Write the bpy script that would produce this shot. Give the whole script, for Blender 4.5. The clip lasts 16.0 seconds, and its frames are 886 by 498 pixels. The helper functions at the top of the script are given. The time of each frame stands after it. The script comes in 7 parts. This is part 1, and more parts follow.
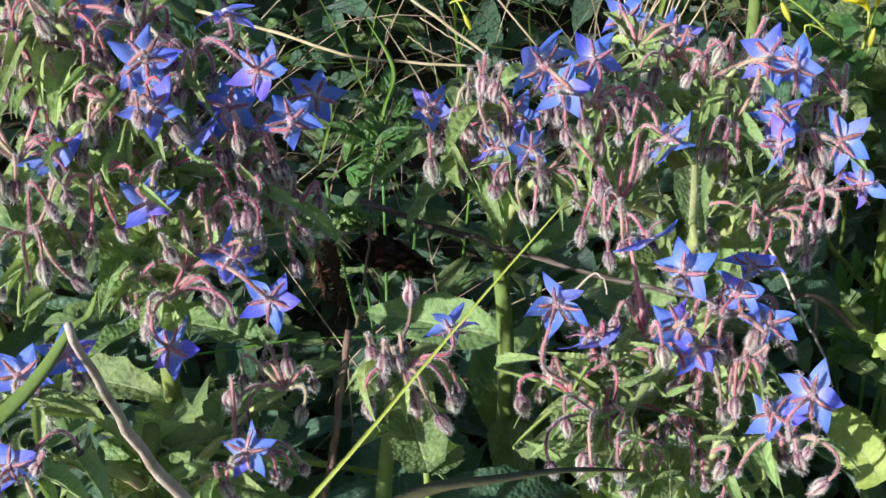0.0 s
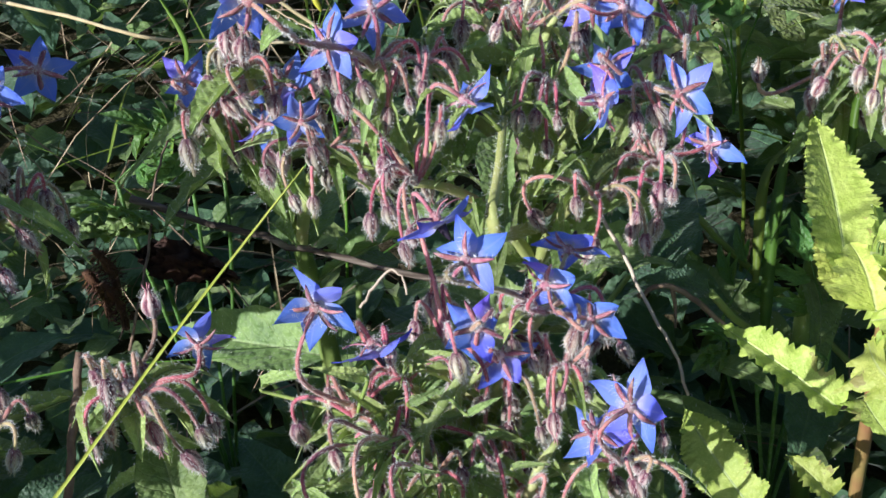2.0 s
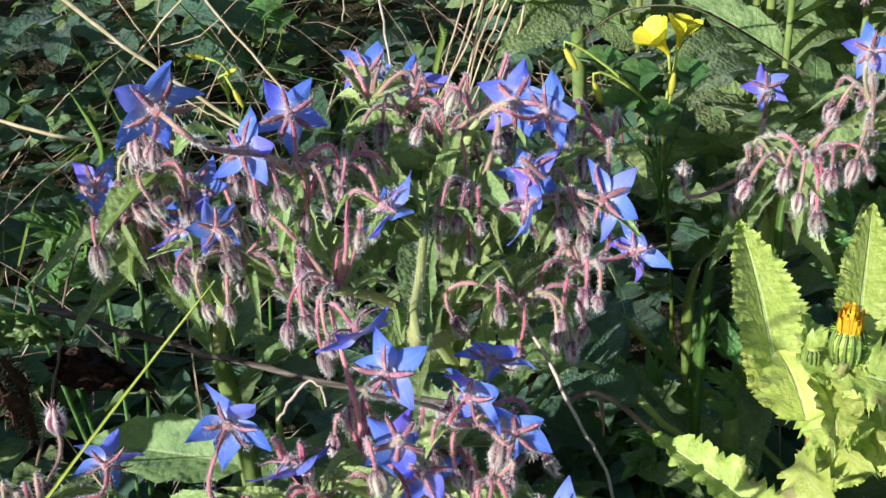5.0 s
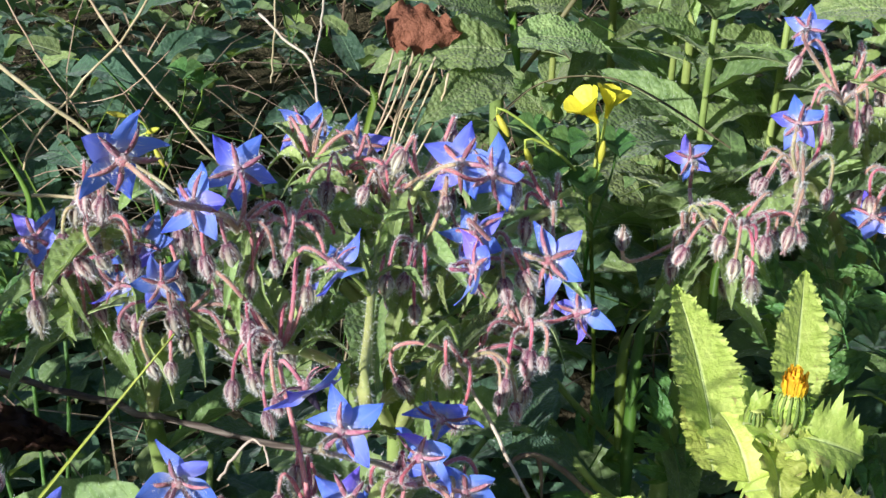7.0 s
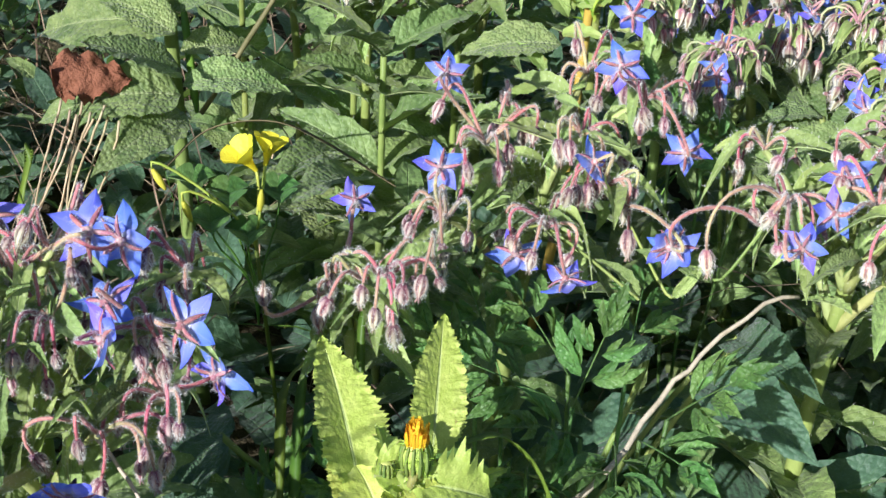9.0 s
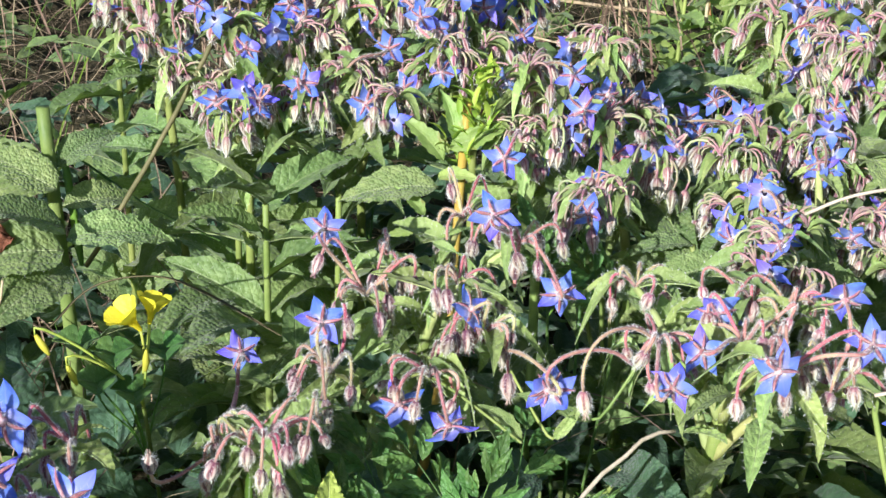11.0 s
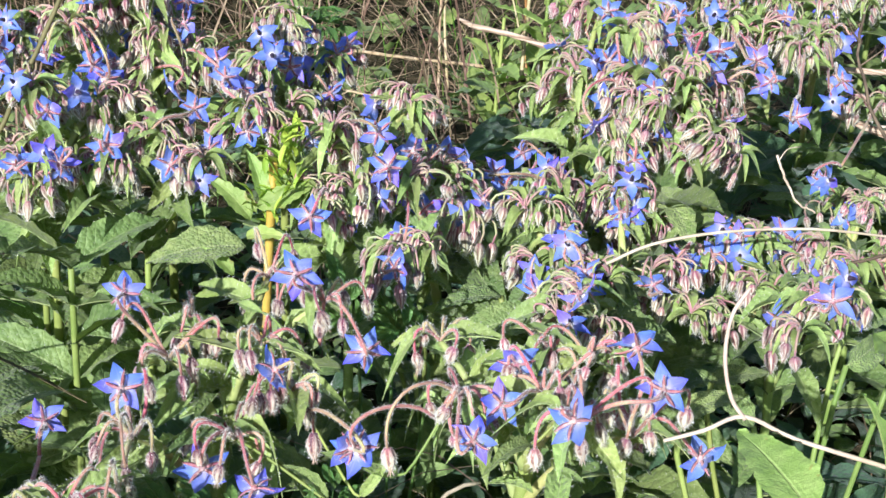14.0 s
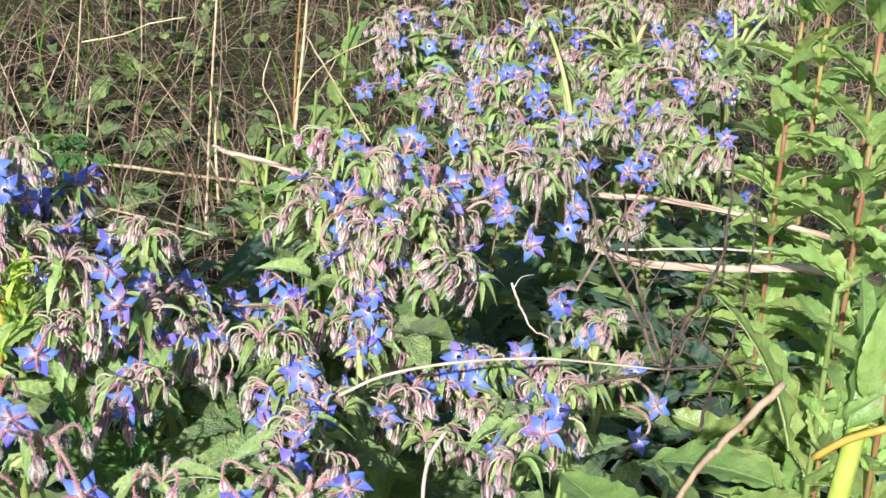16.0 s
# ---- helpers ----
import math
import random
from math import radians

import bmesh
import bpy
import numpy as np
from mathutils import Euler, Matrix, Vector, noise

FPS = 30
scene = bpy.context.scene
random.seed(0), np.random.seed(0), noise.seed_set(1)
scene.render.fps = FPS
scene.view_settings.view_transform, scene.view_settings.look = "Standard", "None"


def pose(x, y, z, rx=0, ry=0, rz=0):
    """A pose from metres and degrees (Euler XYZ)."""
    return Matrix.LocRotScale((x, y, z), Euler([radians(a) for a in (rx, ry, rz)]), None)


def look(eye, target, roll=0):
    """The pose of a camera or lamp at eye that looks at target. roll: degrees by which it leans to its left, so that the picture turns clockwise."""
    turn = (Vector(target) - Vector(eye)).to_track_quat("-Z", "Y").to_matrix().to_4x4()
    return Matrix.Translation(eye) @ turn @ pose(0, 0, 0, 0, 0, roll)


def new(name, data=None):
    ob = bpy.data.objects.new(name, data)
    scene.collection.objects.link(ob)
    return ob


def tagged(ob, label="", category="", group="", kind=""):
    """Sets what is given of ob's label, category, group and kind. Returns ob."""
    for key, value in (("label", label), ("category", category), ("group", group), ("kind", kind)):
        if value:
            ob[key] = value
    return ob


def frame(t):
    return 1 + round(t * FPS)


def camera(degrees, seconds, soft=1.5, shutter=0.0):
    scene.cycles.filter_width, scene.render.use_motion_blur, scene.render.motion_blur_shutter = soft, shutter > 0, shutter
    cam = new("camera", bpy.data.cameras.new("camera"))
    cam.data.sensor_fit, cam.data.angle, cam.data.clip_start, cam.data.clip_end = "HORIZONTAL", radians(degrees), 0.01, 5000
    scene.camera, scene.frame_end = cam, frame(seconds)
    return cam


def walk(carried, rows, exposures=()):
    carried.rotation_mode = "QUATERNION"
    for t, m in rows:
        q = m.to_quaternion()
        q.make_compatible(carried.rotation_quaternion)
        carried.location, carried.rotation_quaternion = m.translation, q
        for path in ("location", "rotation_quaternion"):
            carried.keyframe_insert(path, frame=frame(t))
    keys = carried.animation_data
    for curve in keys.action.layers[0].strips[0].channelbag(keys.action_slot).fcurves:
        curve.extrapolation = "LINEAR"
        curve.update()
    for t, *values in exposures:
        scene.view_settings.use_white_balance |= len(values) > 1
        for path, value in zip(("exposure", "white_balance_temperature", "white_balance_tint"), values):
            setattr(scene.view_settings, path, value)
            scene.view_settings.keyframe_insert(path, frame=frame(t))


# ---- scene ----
cam = camera(35, 16.0)
PATH = [
    (0, (0.1577, -0.0989, 0.9129), (0.0345, 0.6845, 0.3037), -1.93),
    (0.5, (0.1903, -0.0724, 0.8882), (0.0548, 0.7090, 0.2790), -3.20),
    (1, (0.2164, -0.0419, 0.8639), (0.0810, 0.7404, 0.2559), -3.97),
    (1.5, (0.2333, -0.0183, 0.8377), (0.0972, 0.7706, 0.2386), -4.66),
    (2, (0.2476, 0.0036, 0.8194), (0.1108, 0.7984, 0.2282), -5.13),
    (2.5, (0.2636, 0.0218, 0.8164), (0.1220, 0.8161, 0.2255), -5.78),
    (3, (0.2685, 0.0235, 0.8153), (0.1323, 0.8221, 0.2291), -5.91),
    (3.5, (0.2680, 0.0245, 0.8171), (0.1370, 0.8305, 0.2399), -5.57),
    (4, (0.2636, 0.0261, 0.8205), (0.1437, 0.8418, 0.2546), -4.83),
    (4.2, (0.2644, 0.0272, 0.8227), (0.1475, 0.8452, 0.2595), -4.71),
    (6.3, (0.2212, 0.0153, 0.8092), (0.1869, 0.8695, 0.2903), -0.44),
    (6.5, (0.2215, 0.0154, 0.8100), (0.1923, 0.8706, 0.2925), -0.15),
    (7, (0.2237, 0.0185, 0.8154), (0.2190, 0.8819, 0.3109), 0.59),
    (7.5, (0.2353, 0.0217, 0.8146), (0.2660, 0.8896, 0.3188), 1.58),
    (8, (0.2525, 0.0181, 0.8241), (0.3252, 0.8757, 0.3149), 2.34),
    (8.5, (0.2754, 0.0182, 0.8241), (0.3935, 0.8706, 0.3147), 2.45),
    (9, (0.2804, 0.0224, 0.8364), (0.4379, 0.8764, 0.3405), 2.50),
    (9.5, (0.2878, 0.0203, 0.8464), (0.4704, 0.8851, 0.3787), 2.61),
    (9.7, (0.2855, 0.0170, 0.8505), (0.4798, 0.8841, 0.3917), 2.85),
    (11.8, (0.2994, 0.0167, 0.8689), (0.5434, 0.8947, 0.4570), 0.89),
    (12, (0.3051, 0.0177, 0.8705), (0.5512, 0.8975, 0.4637), 0.72),
    (12.5, (0.3131, 0.0135, 0.8771), (0.5773, 0.8941, 0.4836), 1.32),
    (13, (0.3144, 0.0090, 0.8735), (0.5917, 0.8898, 0.4896), 1.61),
    (13.5, (0.3082, 0.0098, 0.8721), (0.6018, 0.8847, 0.4871), 1.87),
    (14, (0.3067, 0.0081, 0.8715), (0.6491, 0.8626, 0.4807), 2.97),
    (14.5, (0.3140, 0.0036, 0.8790), (0.7022, 0.8400, 0.4921), 3.37),
    (15, (0.3284, -0.0045, 0.8833), (0.7522, 0.8228, 0.5145), 3.54),
    (15.5, (0.3397, -0.0147, 0.8922), (0.7977, 0.8057, 0.5499), 4.17),
    (16, (0.3404, -0.0180, 0.9012), (0.8181, 0.8023, 0.5868), 5.36),
]
walk(
    cam,
    [(t, look(eye, target, roll)) for t, eye, target, roll in PATH],
    [(0.0, 0.6, 5800, 10), (4.0, 0.6, 5800, 10), (8.5, 0.68, 5850, 10), (12.5, 0.77, 5900, 10), (16.0, 0.77, 5850, 10)],
)

# world, sun, exposure
world = bpy.data.worlds.new("sky")
scene.world = world
world.use_nodes = True
wn = world.node_tree
sky = wn.nodes.new("ShaderNodeTexSky")
sky.sky_type = "NISHITA"
sky.sun_disc = False
SUN_DIR = Vector((-0.59, -0.64, 0.38)).normalized()
sky.sun_elevation = math.asin(SUN_DIR.z)
sky.sun_rotation = math.atan2(SUN_DIR.x, SUN_DIR.y)
wn.nodes["Background"].inputs["Strength"].default_value = 0.072
wn.links.new(sky.outputs["Color"], wn.nodes["Background"].inputs["Color"])
sun = new("sun", bpy.data.lights.new("sun", "SUN"))
sun.data.energy = 5.0
sun.data.angle = radians(0.55)
sun.data.color = (1.0, 0.95, 0.88)
sun.matrix_world = look(SUN_DIR * 30, (0, 0, 0))

# ---------------------------------------------------------------- materials


def material(name):
    mat = bpy.data.materials.new(name)
    mat.use_nodes = True
    nt = mat.node_tree
    nt.nodes.clear()
    return mat, nt, nt.nodes.new("ShaderNodeOutputMaterial")


def noise_node(nt, scale, detail=3.0, coord="Object", rough=0.55):
    tc = nt.nodes.new("ShaderNodeTexCoord")
    n = nt.nodes.new("ShaderNodeTexNoise")
    n.inputs["Scale"].default_value = scale
    n.inputs["Detail"].default_value = detail
    n.inputs["Roughness"].default_value = rough
    nt.links.new(tc.outputs[coord], n.inputs["Vector"])
    return n.outputs["Fac"]


def ramp(nt, fac, stops):
    r = nt.nodes.new("ShaderNodeValToRGB")
    el = r.color_ramp.elements
    while len(el) < len(stops):
        el.new(0.5)
    for e, (p, c) in zip(el, stops):
        e.position, e.color = p, (*c, 1)
    nt.links.new(fac, r.inputs["Fac"])
    return r.outputs["Color"]


def mix(nt, fac, a, b, mode="MIX"):
    m = nt.nodes.new("ShaderNodeMix")
    m.data_type, m.blend_type = "RGBA", mode
    for sock, v in ((m.inputs[0], fac), (m.inputs[6], a), (m.inputs[7], b)):
        if isinstance(v, (int, float)):
            sock.default_value = v
        elif isinstance(v, tuple):
            sock.default_value = (*v, 1)
        else:
            nt.links.new(v, sock)
    return m.outputs[2]


def maths(nt, op, a, b=0.0):
    m = nt.nodes.new("ShaderNodeMath")
    m.operation = op
    for sock, v in ((m.inputs[0], a), (m.inputs[1], b)):
        if isinstance(v, (int, float)):
            sock.default_value = v
        else:
            nt.links.new(v, sock)
    return m.outputs[0]


def vary(nt, col, hue=0.02, value=0.3):
    """Piece to piece change of hue and value."""
    info = nt.nodes.new("ShaderNodeObjectInfo")
    geo = nt.nodes.new("ShaderNodeNewGeometry")
    r = maths(nt, "FRACT", maths(nt, "ADD", info.outputs["Random"], geo.outputs["Random Per Island"]))
    hsv = nt.nodes.new("ShaderNodeHueSaturation")
    nt.links.new(maths(nt, "ADD", maths(nt, "MULTIPLY", r, 2 * hue), 0.5 - hue), hsv.inputs["Hue"])
    r2 = maths(nt, "FRACT", maths(nt, "MULTIPLY", r, 7.31))
    nt.links.new(maths(nt, "ADD", maths(nt, "MULTIPLY", r2, 2 * value), 1 - value), hsv.inputs["Value"])
    nt.links.new(col, hsv.inputs["Color"])
    return hsv.outputs["Color"]


def finish(nt, out, col, rough=0.6, through_light=0.0, through_col=None, bump=None, bump_size=0.001, spec=0.4, sheen=0.0):
    p = nt.nodes.new("ShaderNodeBsdfPrincipled")
    nt.links.new(col, p.inputs["Base Color"])
    p.inputs["Roughness"].default_value = rough
    p.inputs["Specular IOR Level"].default_value = spec
    p.inputs["Sheen Weight"].default_value = sheen
    b = None
    if bump is not None:
        b = nt.nodes.new("ShaderNodeBump")
        b.inputs["Strength"].default_value = 0.7
        b.inputs["Distance"].default_value = bump_size
        nt.links.new(bump, b.inputs["Height"])
        nt.links.new(b.outputs["Normal"], p.inputs["Normal"])
    shader = p.outputs["BSDF"]
    if through_light:
        t = nt.nodes.new("ShaderNodeBsdfTranslucent")
        nt.links.new(through_col or col, t.inputs["Color"])
        m = nt.nodes.new("ShaderNodeMixShader")
        m.inputs["Fac"].default_value = through_light
        nt.links.new(shader, m.inputs[1])
        nt.links.new(t.outputs["BSDF"], m.inputs[2])
        shader = m.outputs["Shader"]
    nt.links.new(shader, out.inputs["Surface"])


def leaf_material(name, dark, light, rough=0.55, thru=0.3, fuzz=0.35, vein=(0.30, 0.36, 0.16), spots=None, side_veins=0.34, quilt=1.0):
    """Leaf blade: mottled green, paler midrib and side veins along the blade's own axes, downy bloom."""
    mat, nt, out = material(name)
    tc = nt.nodes.new("ShaderNodeTexCoord")
    sep = nt.nodes.new("ShaderNodeSeparateXYZ")
    nt.links.new(tc.outputs["UV"], sep.inputs["Vector"])
    u, v = sep.outputs["X"], sep.outputs["Y"]
    n1 = noise_node(nt, 55, 4)
    n2 = noise_node(nt, 700, 3)
    col = ramp(nt, n1, [(0.3, dark), (0.72, light)])
    side = maths(nt, "ABSOLUTE", maths(nt, "SUBTRACT", u, 0.5))
    rib = maths(nt, "SUBTRACT", 1.0, maths(nt, "MULTIPLY", side, 26))
    rib = maths(nt, "MAXIMUM", rib, 0.0)
    ph = maths(nt, "SUBTRACT", maths(nt, "MULTIPLY", v, 9.0), maths(nt, "MULTIPLY", side, 4.0))
    ph = maths(nt, "ADD", ph, maths(nt, "MULTIPLY", noise_node(nt, 70, 3), 0.9))
    w = maths(nt, "ABSOLUTE", maths(nt, "SUBTRACT", maths(nt, "FRACT", ph), 0.5))
    w = maths(nt, "MAXIMUM", maths(nt, "SUBTRACT", 1.0, maths(nt, "MULTIPLY", w, 11)), 0.0)
    w = maths(nt, "MULTIPLY", w, side_veins)
    veins = maths(nt, "MINIMUM", maths(nt, "MAXIMUM", rib, w), 1.0)
    col = mix(nt, maths(nt, "MULTIPLY", veins, 0.62), col, vein)
    col = mix(nt, maths(nt, "MULTIPLY", maths(nt, "GREATER_THAN", n2, 0.6), 0.22), col, tuple(min(1, 1.7 * c + 0.05) for c in light))
    if spots:
        col = mix(nt, maths(nt, "MULTIPLY", maths(nt, "GREATER_THAN", noise_node(nt, 38, 5), 0.64), 0.85), col, spots)
    col = vary(nt, col, 0.018, 0.28)
    tl = mix(nt, 0.55, col, (0.42, 0.62, 0.06))
    vor = nt.nodes.new("ShaderNodeTexVoronoi")
    vor.feature = "SMOOTH_F1"
    vor.inputs["Scale"].default_value = 230
    vor.inputs["Smoothness"].default_value = 0.35
    nt.links.new(tc.outputs["Object"], vor.inputs["Vector"])
    crinkle = maths(nt, "SUBTRACT", maths(nt, "MULTIPLY", noise_node(nt, 160, 2), 0.6), maths(nt, "MULTIPLY", vor.outputs["Distance"], quilt))
    bump = maths(nt, "ADD", maths(nt, "MULTIPLY", n2, 0.25), maths(nt, "ADD", maths(nt, "MULTIPLY", veins, -0.5), maths(nt, "MULTIPLY", crinkle, 1.1)))
    finish(nt, out, col, rough, thru, tl, bump, 0.0017, 0.45, fuzz)
    return mat


def plain(name, stops, scale=60, rough=0.7, thru=0.0, bump_size=0.0008, hue=0.015, value=0.2, sheen=0.0, spec=0.3):
    mat, nt, out = material(name)
    col = ramp(nt, noise_node(nt, scale, 5), stops)
    col = vary(nt, col, hue, value)
    finish(nt, out, col, rough, thru, None, noise_node(nt, scale * 7, 3), bump_size, spec, sheen)
    return mat


def petal_material():
    mat, nt, out = material("borage_petal")
    tc = nt.nodes.new("ShaderNodeTexCoord")
    sep = nt.nodes.new("ShaderNodeSeparateXYZ")
    nt.links.new(tc.outputs["UV"], sep.inputs["Vector"])
    side = maths(nt, "ABSOLUTE", maths(nt, "SUBTRACT", sep.outputs["X"], 0.5))
    col = ramp(nt, sep.outputs["Y"], [(0.05, (0.70, 0.68, 0.96)), (0.34, (0.20, 0.31, 0.97)), (1.0, (0.078, 0.168, 0.95))])
    rib = maths(nt, "MAXIMUM", maths(nt, "SUBTRACT", 1.0, maths(nt, "MULTIPLY", side, 14)), 0.0)
    col = mix(nt, maths(nt, "MULTIPLY", rib, 0.35), col, (0.42, 0.45, 0.92))
    streak = nt.nodes.new("ShaderNodeTexNoise")
    streak.inputs["Scale"].default_value = 14
    mp = nt.nodes.new("ShaderNodeMapping")
    mp.inputs["Scale"].default_value = (3.0, 0.35, 1.0)
    nt.links.new(tc.outputs["UV"], mp.inputs["Vector"])
    nt.links.new(mp.outputs["Vector"], streak.inputs["Vector"])
    col = mix(nt, maths(nt, "MULTIPLY", streak.outputs["Fac"], 0.3), col, (0.22, 0.30, 0.95))
    info = nt.nodes.new("ShaderNodeObjectInfo")
    hsv = nt.nodes.new("ShaderNodeHueSaturation")
    nt.links.new(maths(nt, "ADD", maths(nt, "MULTIPLY", maths(nt, "POWER", info.outputs["Random"], 3.0), 0.045), 0.492), hsv.inputs["Hue"])
    nt.links.new(maths(nt, "ADD", maths(nt, "MULTIPLY", info.outputs["Random"], 0.3), 0.85), hsv.inputs["Value"])
    # random petals mixed towards pale lilac: glare of strong sun put into the colour
    overlit = maths(nt, "POWER", maths(nt, "FRACT", maths(nt, "MULTIPLY", info.outputs["Random"], 13.7)), 2.0)
    col = mix(nt, maths(nt, "MULTIPLY", overlit, 0.28), col, (0.46, 0.44, 0.96))
    nt.links.new(col, hsv.inputs["Color"])
    finish(nt, out, hsv.outputs["Color"], 0.42, 0.38, None, streak.outputs["Fac"], 0.0006, 0.4, 0.15)
    return mat


def bud_material(name, pinks, greens, rosy, base):
    """Closed sepals: dark purple edges, pale hairy backs, in stripes down the bud."""
    mat, nt, out = material(name)
    tc = nt.nodes.new("ShaderNodeTexCoord")
    sep = nt.nodes.new("ShaderNodeSeparateXYZ")
    nt.links.new(tc.outputs["UV"], sep.inputs["Vector"])
    w = maths(nt, "ABSOLUTE", maths(nt, "SUBTRACT", maths(nt, "FRACT", maths(nt, "MULTIPLY", sep.outputs["X"], 5.0)), 0.5))
    w = maths(nt, "ADD", w, maths(nt, "MULTIPLY", maths(nt, "SUBTRACT", noise_node(nt, 400, 3), 0.5), 0.35))
    pink = ramp(nt, w, list(zip((0.06, 0.2, 0.38), pinks)))
    green = ramp(nt, w, list(zip((0.06, 0.2, 0.38), greens)))
    info = nt.nodes.new("ShaderNodeObjectInfo")
    col = mix(nt, maths(nt, "POWER", info.outputs["Random"], rosy), pink, green)
    foot = maths(nt, "POWER", maths(nt, "SUBTRACT", 1.0, sep.outputs["Y"]), 2.2)
    col = mix(nt, maths(nt, "MULTIPLY", foot, 0.9), col, base)
    col = vary(nt, col, 0.02, 0.25)
    finish(nt, out, col, 0.6, 0.15, None, noise_node(nt, 900, 2), 0.0006, 0.3, 0.4)
    return mat


def pedicel_material(name, dull):
    """Flower stalks: from rose red to dusky purple and olive, one to the next and along each."""
    mat, nt, out = material(name)
    n = noise_node(nt, 45, 4)
    rose = ramp(nt, n, [(0.30, (0.24, 0.03, 0.07)), (0.50, (0.50, 0.11, 0.17)), (0.72, (0.58, 0.29, 0.27))])
    olive = ramp(nt, n, [(0.30, (0.15, 0.06, 0.07)), (0.50, (0.40, 0.27, 0.16)), (0.70, (0.46, 0.47, 0.18))])
    info = nt.nodes.new("ShaderNodeObjectInfo")
    col = mix(nt, maths(nt, "POWER", info.outputs["Random"], dull), rose, olive)
    finish(nt, out, vary(nt, col, 0.015, 0.25), 0.5, 0.1, None, noise_node(nt, 500, 3), 0.0006, 0.4, 0.3)
    return mat


M_PETAL = petal_material()
M_SEPAL = plain("borage_sepal", [(0.3, (0.27, 0.06, 0.11)), (0.5, (0.50, 0.21, 0.24)), (0.72, (0.66, 0.48, 0.45))], 220, 0.6, 0.2, hue=0.02, value=0.3, sheen=0.3)
M_BUD = bud_material("borage_bud", ((0.12, 0.025, 0.06), (0.38, 0.14, 0.18), (0.74, 0.58, 0.54)), ((0.12, 0.09, 0.07), (0.34, 0.32, 0.17), (0.66, 0.64, 0.46)), 1.0, (0.11, 0.02, 0.055))
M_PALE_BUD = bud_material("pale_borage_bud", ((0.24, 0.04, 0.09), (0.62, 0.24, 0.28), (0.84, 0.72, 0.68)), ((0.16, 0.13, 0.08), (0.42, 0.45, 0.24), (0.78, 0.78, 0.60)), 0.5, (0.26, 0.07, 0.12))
M_PEDICEL = pedicel_material("dusky_pedicel", 1.1)
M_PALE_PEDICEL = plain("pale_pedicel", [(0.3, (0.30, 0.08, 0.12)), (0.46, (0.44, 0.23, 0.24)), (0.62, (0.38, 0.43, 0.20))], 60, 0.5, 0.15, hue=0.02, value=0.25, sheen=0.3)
M_PEDICEL_RED = pedicel_material("rose_red_pedicel", 2.0)
M_BRANCH = plain("green_branch", [(0.3, (0.26, 0.32, 0.09)), (0.55, (0.44, 0.46, 0.18)), (0.75, (0.52, 0.32, 0.22))], 30, 0.55, 0.1, hue=0.02, value=0.2)
M_STEM = plain("green_stem", [(0.3, (0.15, 0.23, 0.05)), (0.65, (0.31, 0.38, 0.11))], 25, 0.5, 0.15, hue=0.02, value=0.2)
M_HAIR = plain("white_bristle", [(0.3, (0.88, 0.86, 0.83)), (0.7, (0.97, 0.96, 0.94))], 100, 0.4, 0.5, hue=0.0, value=0.05)
M_CONE = plain("anther_cone", [(0.3, (0.012, 0.008, 0.02)), (0.7, (0.05, 0.03, 0.06))], 300, 0.5)
M_CROWN_WHITE = plain("flower_throat", [(0.3, (0.75, 0.72, 0.85)), (0.7, (0.9, 0.88, 0.95))], 300, 0.5, 0.2)
M_LEAF = leaf_material("borage_leaf", (0.080, 0.138, 0.038), (0.245, 0.330, 0.105), fuzz=0.12)
M_BRACT = leaf_material("borage_bract", (0.19, 0.29, 0.07), (0.40, 0.50, 0.17), fuzz=0.12, vein=(0.50, 0.56, 0.28))
# dark green low leaves, with the bluish shade under the plants put into the colour
M_SHADED_LEAF = leaf_material("shaded_basal_leaf", (0.032, 0.080, 0.042), (0.088, 0.168, 0.088), fuzz=0.2, vein=(0.13, 0.22, 0.09))
M_THISTLE = leaf_material("sow_thistle_leaf", (0.34, 0.45, 0.06), (0.57, 0.65, 0.16), 0.5, 0.35, 0.1, (0.68, 0.74, 0.36), spots=(0.34, 0.30, 0.10), side_veins=0.10, quilt=0.35)
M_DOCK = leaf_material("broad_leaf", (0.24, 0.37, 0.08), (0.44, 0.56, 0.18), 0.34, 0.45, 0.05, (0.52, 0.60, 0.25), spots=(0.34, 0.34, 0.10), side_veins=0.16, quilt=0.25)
M_QUILT = leaf_material("quilted_leaf", (0.105, 0.175, 0.045), (0.290, 0.370, 0.125), fuzz=0.2, vein=(0.36, 0.42, 0.20), side_veins=0.6, quilt=1.3)
M_FERN = leaf_material("umbel_leaf", (0.060, 0.145, 0.032), (0.150, 0.285, 0.070), 0.45, 0.3, 0.05, (0.16, 0.26, 0.08))
M_OLIVE = plain("olive_brown_blade", [(0.3, (0.13, 0.12, 0.05)), (0.7, (0.27, 0.23, 0.11))], 30, 0.6, 0.2, hue=0.02, value=0.2)
M_YOUNG = plain("light_green_blade", [(0.3, (0.17, 0.27, 0.05)), (0.7, (0.33, 0.42, 0.12))], 30, 0.5, 0.35, hue=0.02, value=0.2)
M_GRASS = plain("grass_blade", [(0.3, (0.08, 0.17, 0.02)), (0.7, (0.20, 0.32, 0.05))], 30, 0.45, 0.35, hue=0.03, value=0.3)
M_YELLOW_STEM = plain("yellow_green_stalk", [(0.3, (0.40, 0.50, 0.07)), (0.7, (0.58, 0.66, 0.14))], 30, 0.45, 0.2)
M_STRAW = plain("dry_straw", [(0.25, (0.30, 0.21, 0.11)), (0.5, (0.50, 0.39, 0.23)), (0.75, (0.68, 0.57, 0.39))], 70, 0.75, 0.1, hue=0.02, value=0.2)
